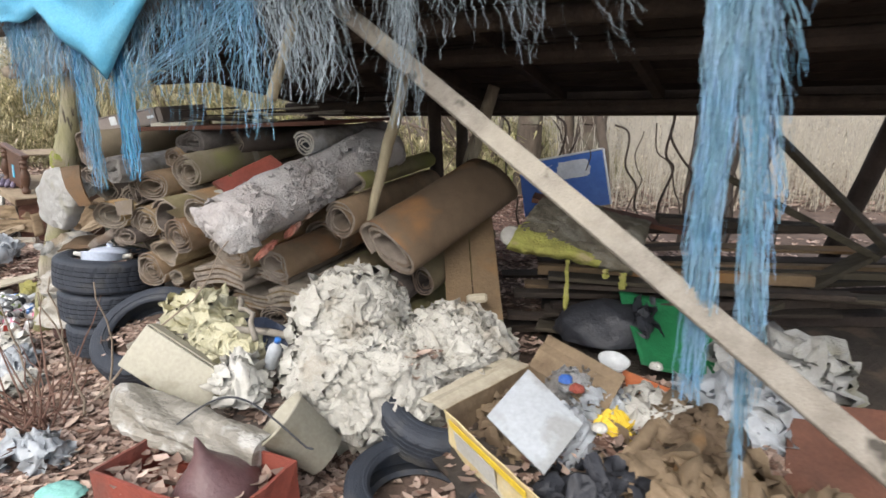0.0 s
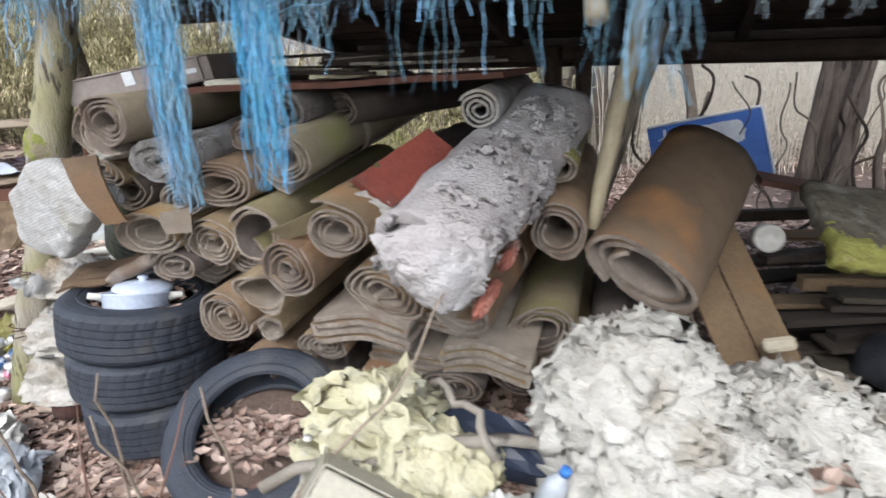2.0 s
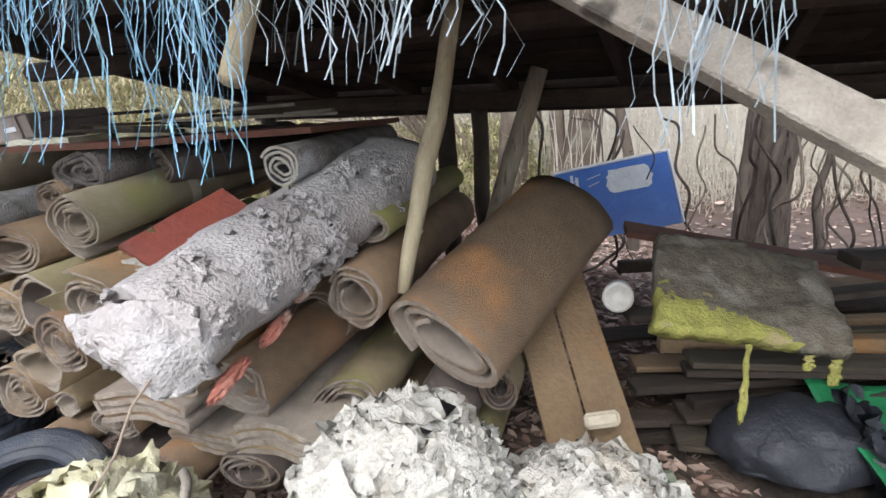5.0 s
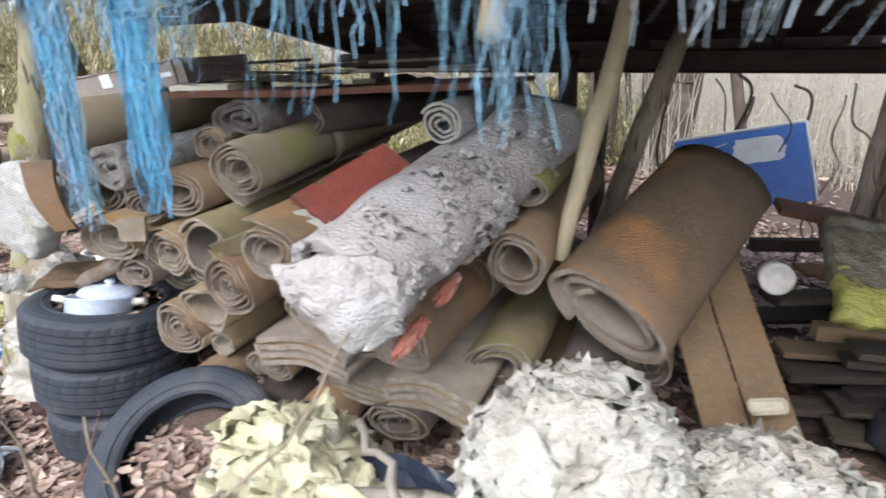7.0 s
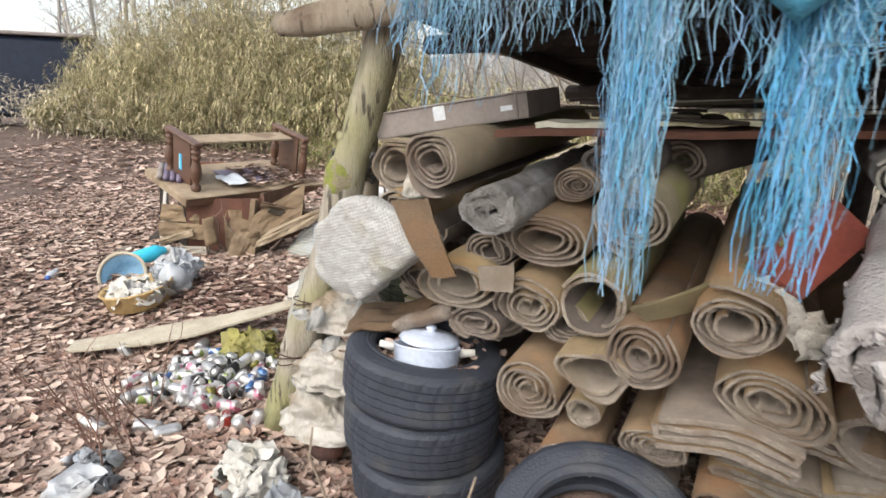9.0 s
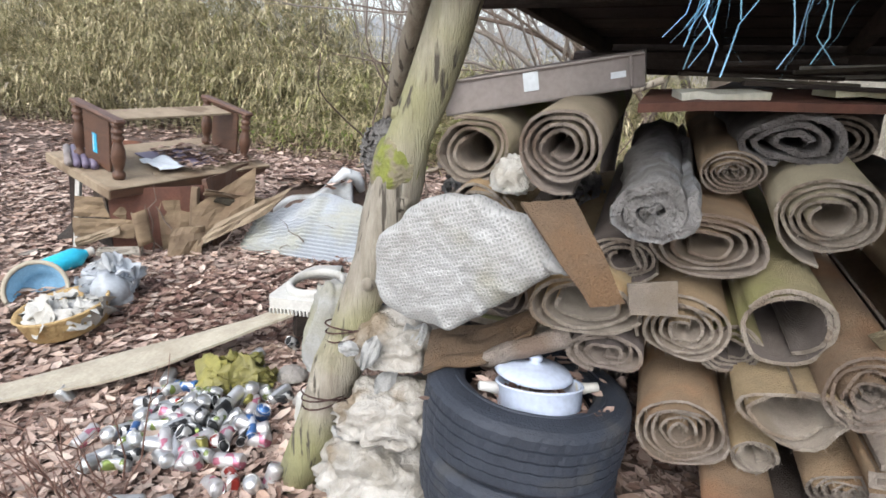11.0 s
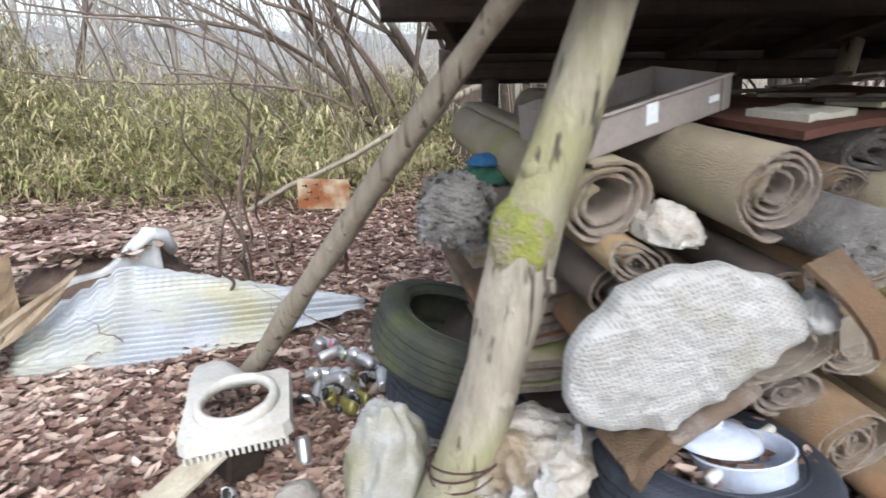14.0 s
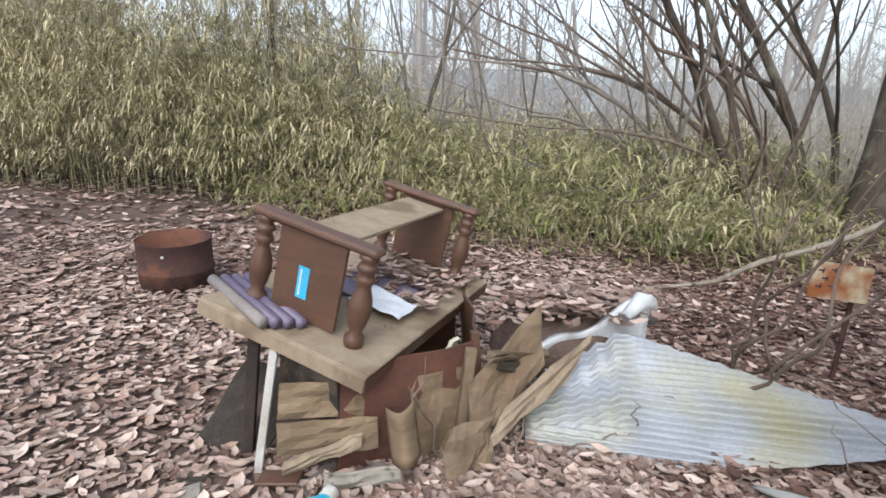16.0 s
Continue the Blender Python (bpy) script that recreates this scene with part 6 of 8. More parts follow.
    for i in range(5):
        bm = bmesh.new()
        o = Vector((-1.29 + 0.035 * i, 2.95 - 0.008 * i, 1.13 - 0.028 * i))
        slab(bm, o, o + Vector((0.1, 0.03, 0.02)), o + Vector((0.015 + 0.02 * (i % 2), -0.015, -0.08)), 0.004, 5, 4, 0.035, i * 3.3)
        part("torn_lining", bm, M_RAG, e, "torn white lining", True)
    # red tube under the grey felt
    for c, size, rot in (((-0.86, 2.64, 0.885), (0.07, 0.024, 0.02), 0.9), ((-0.77, 2.8, 0.955), (0.06, 0.022, 0.022), 0.9), ((-0.71, 2.93, 1.02), (0.04, 0.02, 0.02), 0.9)):
        bm = crumple((0, 0, 0), size, 0.55, 2.6, c[0] * 9, 4)
        bmesh.ops.transform(bm, matrix=Matrix.Translation(c) @ Matrix.Rotation(rot, 4, "Z") @ Matrix.Rotation(-0.55, 4, "Y"), verts=bm.verts)
        solo("red_strip", bm, M_FADEDRED, "faded red torn strip under grey felt", "strip", "red strips", smooth=True)
    # blue sign
    tl, tr, br = Vector((0.53, 4.95, 1.085)), Vector((1.215, 4.79, 1.227)), Vector((1.27, 4.62, 0.79))
    bl = tl + (br - tr)
    e = thing("blue_sign", bl, "blue enamel sign board with peeling white marks", "sign")
    n = (tr - tl).cross(bl - tl).normalized()
    n = -n if n.y > 0 else n
    bm = bmesh.new()
    slab(bm, bl, br, tl, 0.012)
    part("panel", bm, M_SIGNBLUE, e)
    for a, b in ((tl, tr), (tr, br)):
        bm = bmesh.new()
        bar(bm, a + n * 0.01, b + n * 0.01, 0.016, 0.016, 0.002)
        part("white_edge", bm, M_SIGNWHITE, e, "white edge")

    def on(u, v):
        return bl + (br - bl) * u + (tl - bl) * v + n * 0.016

    bm = bmesh.new()
    pts = []
    for i in range(28):
        a = 2 * math.pi * i / 28
        f = 1 / max(abs(math.cos(a)), abs(math.sin(a))) ** 0.8 * (0.95 + 0.2 * nz((math.cos(a) * 3, math.sin(a) * 3, 4), 1.5))
        pts.append(bm.verts.new(on(0.63 + 0.2 * f * math.cos(a), 0.72 + 0.17 * f * math.sin(a))))
    bm.faces.new(pts)
    part("white_patch", bm, M_SIGNWHITE, e, "peeling white patch")
    for k, (u0, v0, u1, v1) in enumerate(((0.08, 0.78, 0.2, 0.84), (0.09, 0.7, 0.2, 0.73), (0.13, 0.62, 0.15, 0.92), (0.18, 0.66, 0.19, 0.88), (0.28, 0.72, 0.38, 0.76), (0.28, 0.82, 0.4, 0.86))):
        bm = bmesh.new()
        bar(bm, on(u0, v0), on(u1, v1), 0.018, 0.004, 0)
        part("mark", bm, M_SIGNWHITE, e, "white painted mark")
    # leaning brown boards
    for i, x in enumerate((0.06, 0.215)):
        bm = bmesh.new()
        bar(bm, (x - 0.02, 3.42, 0.92), (x + 0.06, 2.66, 0.3 - 0.01 * i), 0.15, 0.012, 0.003)
        solo("brown_board", bm, M_PLYBROWN, "rusty brown hardboard plank leaning under the roll", "board", "leaning brown boards")
    bm = bmesh.new()
    bar(bm, (0.13, 2.84, 0.575), (0.24, 2.83, 0.59), 0.012, 0.05, 0.012, up=(0, 0.6, 0.8))
    solo("pale_block", bm, M_PALEWOOD, "small rounded pale wooden block on a board", "block")
    # mossy slab and timbers
    bm = bmesh.new()
    slab(bm, (0.34, 2.88, 0.85), (1.0, 2.9, 0.7), (0.56, 3.4, 1.0), 0.055, 44, 26, 0.03, 2)
    a0, ex, ey = Vector((0.34, 2.88, 0.85)), Vector((0.66, 0.02, -0.15)), Vector((0.22, 0.52, 0.15))
    for v in bm.verts:
        v.co += Vector((nz(v.co, 30) * 0.006, nz(v.co, 24) * 0.012, nz(v.co, 20) * 0.014))
    for f in bm.faces:
        q = f.calc_center_median() - a0
        along, deep = q.dot(ex) / ex.length_squared, q.dot(ey) / ey.length_squared
        g = 0.3 + 0.28 * (0.5 - along) + 0.35 * nz((along * 4, deep * 4, 2)) + 0.2 * nz((along * 14, deep * 14, 5))
        f.material_index = 1 if deep < g else 0
        f.smooth = True
    tagged(new("mossy_slab", as_mesh("mossy_slab", bm, [M_MOSSNET, M_MOSSGOLD])), "sagging foam slab edged with yellow-green moss", "slab")
    for x, z0, z1, wd in ((0.66, 0.79, 0.52, 0.022), (0.95, 0.72, 0.63, 0.035), (0.86, 0.74, 0.69, 0.03)):
        bm = bmesh.new()
        grid(bm, lambda u, v: Vector((x + wd * (u - 0.5) * (1 + 0.7 * nz((v * 5, x, 1))) + 0.008 * nz((v * 6, x, 4)), 2.885 + 0.01 * nz((u * 3, v * 8, x)), z0 + (z1 - z0) * v * (1 + 0.15 * nz((u * 4, x, 2))))), 4, 14, 0.008)
        solo("moss_tuft", bm, M_MOSSGOLD, "ragged strip of yellow-green moss hanging down", "moss", "moss strips", smooth=True)
    board("rust_board", (0.53, 3.6, 1.0), (1.6, 3.38, 0.8), (0.56, 3.72, 1.02), 0.03, M_RUSTBOARD, "dark red-brown board behind the mossy slab")
    bm = bmesh.new()
    m = pose(0.39, 3.3, 0.82, 80, 0, -20)
    lathe(bm, [(0.02, -0.05), (0.055, -0.05), (0.058, 0.05), (0.045, 0.055), (0.043, 0.05), (0.03, 0.054), (0.028, 0.05), (0.012, 0.054)], m, 20)
    solo("paper_roll", bm, M_PLASTICW, "small pale paper roll on the timbers", "roll", smooth=True)
    rng = random.Random(8)
    for i in range(26):
        y = rng.uniform(2.95, 4.1)
        z = 0.22 + 0.03 * (i % 13) + rng.uniform(0, 0.05) + (0.1 if y > 3.4 else 0)
        x0 = rng.uniform(0.3, 0.9)
        bm = bmesh.new()
        w, h = rng.choice([(0.09, 0.03), (0.12, 0.025), (0.06, 0.06), (0.15, 0.02)])
        bar(bm, (x0, y, z), (x0 + rng.uniform(1.1, 2.6), y + rng.uniform(-0.35, 0.2), z + rng.uniform(-0.08, 0.1)), w, h, 0.004)
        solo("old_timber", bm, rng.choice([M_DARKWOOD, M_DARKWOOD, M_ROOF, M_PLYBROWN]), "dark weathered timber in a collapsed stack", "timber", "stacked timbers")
    for (a, b, w) in (((1.0, 3.28, 0.63), (2.6, 3.2, 0.62), 0.05), ((1.2, 3.2, 0.95), (2.0, 3.1, 0.92), 0.14), ((1.5, 2.9, 0.4), (2.6, 3.4, 0.75), 0.1), ((1.7, 3.6, 1.15), (2.5, 3.3, 0.7), 0.07), ((2.0, 3.9, 1.5), (2.7, 3.0, 0.5), 0.08)):
        bm = bmesh.new()
        bar(bm, a, b, w, 0.04, 0.004)
        solo("old_timber", bm, M_DARKWOOD, "weathered brown timber in a collapsed stack", "timber", "stacked timbers")
    # closed umbrella
    bm = bmesh.new()
    m = span((0.36, 2.5, 0.16), (0.3, 2.62, 0.56))
    seg = 24
    for (r0, z0), (r1, z1) in (((0.095, -0.2), (0.03, 0.2)),):
        lo = [bm.verts.new(m @ Vector(((r0 if k % 2 else r0 * 0.55) * math.cos(6.283 * k / seg), (r0 if k % 2 else r0 * 0.55) * math.sin(6.283 * k / seg), z0))) for k in range(seg)]
        hi = [bm.verts.new(m @ Vector((r1 * 0.4 * math.cos(6.283 * k / seg), r1 * 0.4 * math.sin(6.283 * k / seg), z1))) for k in range(seg)]
        for k in range(seg):
            bm.faces.new((lo[k], lo[(k + 1) % seg], hi[(k + 1) % seg], hi[k]))
        bm.faces.new(lo[::-1])
        bm.faces.new(hi)
    solo("folded_umbrella", bm, mat("murky_green_nylon", (0.12, 0.17, 0.13), (0.2, 0.2, 0.13), 8, 0.6), "half-folded dull green umbrella in the rubbish", "umbrella")


def build_front_junk():
    # beige basket-crate on its side
    p0, p1, p3 = Vector((-1.29, 2.28, 0.63)), Vector((-0.92, 2.24, 0.40)), Vector((-1.40, 2.2, 0.47))
    x, z = p1 - p0, p3 - p0
    y = x.cross(z).normalized() * 0.24
    if y.y < 0:
        y = -y
    e = thing("plastic_crate", p3, "beige slotted plastic crate tipped on its side", "crate")
    bm = bmesh.new()
    slab(bm, p0, p1, p3, 0.02)
    bmesh.ops.remove_doubles(bm, verts=bm.verts, dist=1e-5)
    bmesh.ops.bevel(bm, geom=list(bm.edges), offset=0.009, segments=3, affect="EDGES", profile=0.5)
    part("base", bm, M_CRATE, e, smooth=True)
    for a, b in ((p0, x), (p3, x), (p0, z), (p1, z)):
        bm = bmesh.new()
        slab(bm, a + y * 0.02, a + b + y * 0.02, a + y * 0.4, 0.006)
        part("wall", bm, M_CRATE, e)
        for i in range(10):
            bm = bmesh.new()
            q = a + b * ((i + 0.5) / 10)
            bar(bm, q + y * 0.4, q + y * 0.95, 0.012, 0.006, 0)
            part("slat", bm, M_CRATE, e)
        bm = bmesh.new()
        bar(bm, a + y, a + b + y, 0.012, 0.02, 0.003)
        part("rim", bm, M_CRATE, e)
    # bundle wrapped in plastic
    bm = bmesh.new()
    tube(bm, line_pts((-1.33, 2.08, 0.36), (-0.62, 1.86, 0.27), 22, ripple=0.02), [0.06, 0.085] + [0.1, 0.094] * 9 + [0.09, 0.08], 26, 0.45, seed=3)
    solo("wrapped_bundle", bm, mat("dusty_film", (0.3, 0.28, 0.24), (0.2, 0.185, 0.155), 14, 0.45, bump=0.9, fine=60, c=(0.42, 0.41, 0.38), cscale=9, stretch=(0.5, 1, 1), spec=0.5), "long bundle wrapped in dusty clear film", "bundle", smooth=False)
    # bucket lying down
    m = span((-0.52, 2.06, 0.3), (-0.66, 1.92, 0.36), (0, 0, 1))
    m = look((-0.5, 1.98, 0.28), (-0.72, 1.95, 0.5))
    bm = bmesh.new()
    lathe(bm, [(0.085, 0.12), (0.09, 0.118), (0.12, -0.12), (0.13, -0.125), (0.128, -0.135), (0.116, -0.13), (0.084, 0.105)], m, 28)
    e = solo("plastic_bucket", bm, M_CRATE, "dull beige plastic bucket lying tipped over", "bucket", smooth=True)
    bm = bmesh.new()
    tube(bm, [(-0.98 + 0.58 * t, 1.9 + 0.02 * math.sin(t * 6) - 0.1 * t * t, 0.37 + 0.16 * math.sin(min(1, t * 1.05) * 2.9) - 0.05 * t) for t in [k / 24 for k in range(25)]], 0.004, 6)
    solo("black_cable", bm, M_BLACK, "thin black cable lying over a bucket", "cable")
    # red tray with a dark cone
    c = Vector((-0.84, 1.76, 0.13))
    ux, uy = Vector((0.6, -0.2, 0)), Vector((0.12, 0.3, 0))
    e = thing("red_tray", c, "cracked dull red plastic tray full of leaves", "tray")
    o = c - ux / 2 - uy / 2
    h = Vector((0, 0, 0.17))
    for nm, a, b, cc in (("base", o, o + ux, o + uy), ("wall", o, o + ux, o + h), ("wall", o + uy, o + uy + ux, o + uy + h), ("wall", o, o + uy, o + h), ("wall", o + ux, o + ux + uy, o + ux + h)):
        bm = bmesh.new()
        slab(bm, a, b, cc, 0.012, 6, 2, 0.01, 2)
        part(nm, bm, M_REDBOX, e)
    bm = bmesh.new()
    lathe(bm, [(0.16, 0.0), (0.165, 0.015), (0.13, 0.06), (0.07, 0.13), (0.025, 0.19), (0.012, 0.24), (0.003, 0.26)], pose(-0.75, 1.72, 0.21, 8, -6, 0), 24)
    solo("dark_funnel", bm, mat("maroon_plastic", (0.1, 0.05, 0.055), (0.14, 0.08, 0.08), 6, 0.35, spec=0.5), "dark maroon plastic cone in a red tray", "funnel", smooth=True)
    spots = [(o + ux * random.random() + uy * random.random() + Vector((0, 0, random.uniform(0.06, 0.13)))) for _ in range(160)]
    leaf_field("tray_leaves", M_LITTER, "dead leaves filling the red tray", spots, 0.034)
    # open carton
    a, b, d = Vector((0.12, 2.02, 0.12)), Vector((0.45, 1.55, 0.1)), Vector((0.48, 2.42, 0.12))
    w, l, hh = b - a, d - a, Vector((-0.05, -0.03, 0.3))
    e = thing("cardboard_carton", a, "torn open yellow and brown cardboard carton", "box")
    for nm, p, q, r, m in (("front_panel", a, a + w, a + hh, M_CARDY), ("rear_panel", a + l, a + l + w, a + l + hh, M_CARD), ("side_panel", a, a + l, a + hh, M_CARD), ("base", a, a + w, a + l, M_CARD), ("flap", a + l + hh, a + l + hh + w * 0.8, a + l + hh + Vector((0.1, 0.12, 0.1)), M_CARD), ("flap", a + hh, a + hh + l, a + hh + Vector((-0.1, 0.05, 0.02)), M_PALEWOOD)):
        bm = bmesh.new()
        slab(bm, p, q, r, 0.005, 6, 4, 0.012, 1)
        part(nm, bm, m, e)
    bm = bmesh.new()
    n = w.cross(hh).normalized()
    n = -n if n.y > 0 else n
    p = a + w * 0.12 + hh * 0.55 + n * 0.012
    slab(bm, p, p + w * 0.45, p + hh * 0.28, 0.003)
    part("printed_panel", bm, M_PLASTICW, e, "white printed panel")
    bm = bmesh.new()
    p = a + w * 0.08 + hh * 0.86 + n * 0.012
    slab(bm, p, p + w * 0.8, p + hh * 0.1, 0.003)
    part("stripe", bm, M_YELLOW, e, "bright yellow stripe")
    # clouded plastic case lid
    bm = bmesh.new()
    q = [Vector(v) for v in ((0.40, 2.1, 0.54), (0.235, 1.94, 0.42), (0.43, 1.73, 0.33), (0.585, 1.89, 0.43))]
    grid(bm, lambda u, v: q[0].lerp(q[3], u).lerp(q[1].lerp(q[2], u), v) + Vector((0, 0, 0.01 * math.sin(u * 3.14) * math.sin(v * 3.14))), 8, 8, 0.012)
    solo("plastic_case", bm, M_LID, "flat clouded plastic case on the carton", "case", smooth=False)
    board("orange_board", (0.83, 2.32, 0.45), (1.05, 2.18, 0.41), (0.85, 2.28, 0.38), 0.02, M_ORANGE, "faded orange board edge in rubbish")
    for i, (a, b, m) in enumerate((((0.7, 1.8, 0.3), (0.98, 2.1, 0.45), M_CARD), ((0.9, 1.75, 0.35), (1.1, 2.05, 0.42), M_PLYBROWN))):
        bm = bmesh.new()
        tube(bm, line_pts(a, b, 6, ripple=0.02, seed=i), 0.03, 10, 0.2)
        solo("cardboard_tube", bm, m, "crushed brown cardboard tube", "tube", smooth=True)
    board("dark_board", (1.25, 1.75, 0.12), (1.75, 1.6, 0.15), (1.45, 2.15, 0.4), 0.02, M_RUSTBOARD, "dark brown board leaning in the rubbish")
    bm = bmesh.new()
    bar(bm, (1.1, 1.55, 0.12), (1.55, 1.3, 0.1), 0.04, 0.02)
    solo("white_lath", bm, M_PALEWOOD, "pale thin lath on the ground", "lath")
    bm = bmesh.new()
    bar(bm, (1.42, 1.75, 0.5), (1.75, 1.72, 0.45), 0.06, 0.012)
    solo("white_lath", bm, M_PALEWOOD, "pale splintered lath end", "lath")
    # crockery and bottles
    bm = bmesh.new()
    lathe(bm, [(0.03, 0), (0.05, 0.015), (0.068, 0.045), (0.064, 0.045), (0.045, 0.02), (0.01, 0.012)], pose(0.78, 2.3, 0.46, 10, 5, 0), 24)
    solo("blue_bowl", bm, M_CERAMIC, "small white bowl with dark leaves", "bowl", smooth=True)
    for i, (x, y, z, m) in enumerate(((0.56, 2.16, 0.47, M_SIGNBLUE), (0.6, 2.12, 0.45, M_REDBOX), (0.84, 1.95, 0.35, M_PLASTICW), (0.66, 1.95, 0.38, M_PLASTICW), (1.0, 2.4, 0.42, M_PLASTICW))):
        solo("small_packet", crumple((x, y, z), (0.03, 0.028, 0.025), 0.2, 2, i), m, "small crushed plastic packet", "packet", smooth=True)
    bottle(pose(-0.76, 2.32, 0.42, 20, 12, 40), 0.16, 0.032, M_LID, mat("blue_cap", (0.05, 0.2, 0.6), None, 5, 0.4), "clear plastic bottle with a blue cap")
    # dark plastic bin
    bm = bmesh.new()
    slab(bm, (-1.02, 2.66, 0.5), (-0.74, 2.6, 0.46), (-1.0, 2.5, 0.42), 0.06, 6, 4, 0.03)
    solo("dark_basket", bm, M_DARK, "dark blue plastic basket half buried", "basket")
    # white sticks and pale branch over the junk
    for a, b, r in (((-1.5, 2.42, 0.45), (-0.72, 2.48, 0.5), 0.018), ((-1.02, 2.62, 0.62), (-0.86, 2.42, 0.5), 0.014)):
        bm = bmesh.new()
        tube(bm, line_pts(a, b, 9, ripple=0.05, bend=-0.06), r, 7, 0.3)
        solo("pale_branch", bm, M_GREYWOOD, "pale dead branch lying over the junk", "branch", smooth=True)
    bm = bmesh.new()
    tube(bm, line_pts((-1.42, 2.5, 0.3), (-1.38, 2.5, 0.55), 4), 0.013, 7)
    solo("white_pipe", bm, M_PLASTICW, "short white plastic pipe by the tyre", "pipe", smooth=True)
    bm = bmesh.new()
    lathe(bm, [(0.07, 0), (0.078, 0.01), (0.075, 0.07), (0.068, 0.075), (0.005, 0.07)], pose(-2.66, 3.42, 0.06), 20)
    solo("rusty_tin", bm, M_RUST, "rusty round tin beside the post", "tin", smooth=True)
    # leaf filling of the tyre that carries the pot
    spots = [(-2.21 + random.gauss(0, 0.1), 3.33 + random.gauss(0, 0.1), 0.61 + random.uniform(0, 0.05)) for _ in range(260)]
    leaf_field("tyre_leaves", M_LITTER, "dead leaves and twigs filling the top tyre", spots, 0.022)
    bm = bmesh.new()
    lathe(bm, [(0.2, -0.1), (0.21, 0.0), (0.18, 0.05), (0.01, 0.06)], pose(-2.21, 3.33, 0.55), 20)
    solo("tyre_soil", bm, M_SOIL, "soil and litter inside the tyre", "soil", smooth=True)
    bm = bmesh.new()
    lathe(bm, [(0.2, -0.06), (0.21, 0.0), (0.18, 0.02), (0.01, 0.03)], pose(-1.6, 2.76, 0.34, 25, -5, 0), 20)
    solo("tyre_soil", bm, M_SOIL, "leaf soil inside the leaning tyre", "soil", smooth=True)
    spots = [(-1.6 + random.gauss(0, 0.09), 2.76 + random.gauss(0, 0.09), 0.37 + random.uniform(0, 0.03)) for _ in range(420)]
    leaf_field("tyre_leaves", M_LITTER, "dead leaves inside the leaning tyre", spots, 0.022)


def bottle(m, h, r, body, cap, label, name="plastic_bottle"):
    e = thing(name, m.translation, label, "bottle")
    bm = bmesh.new()
    lathe(bm, [(r * 0.85, 0), (r, h * 0.05), (r, h * 0.62), (r * 0.9, h * 0.7), (r * 0.4, h * 0.86), (r * 0.36, h * 0.9)], m, 18)
    part("body", bm, body, e, smooth=True)
    bm = bmesh.new()
    lathe(bm, [(r * 0.45, h * 0.88), (r * 0.45, h), (r * 0.4, h * 1.01)], m, 14)
    part("cap", bm, cap, e, "screw cap", True)
    return e


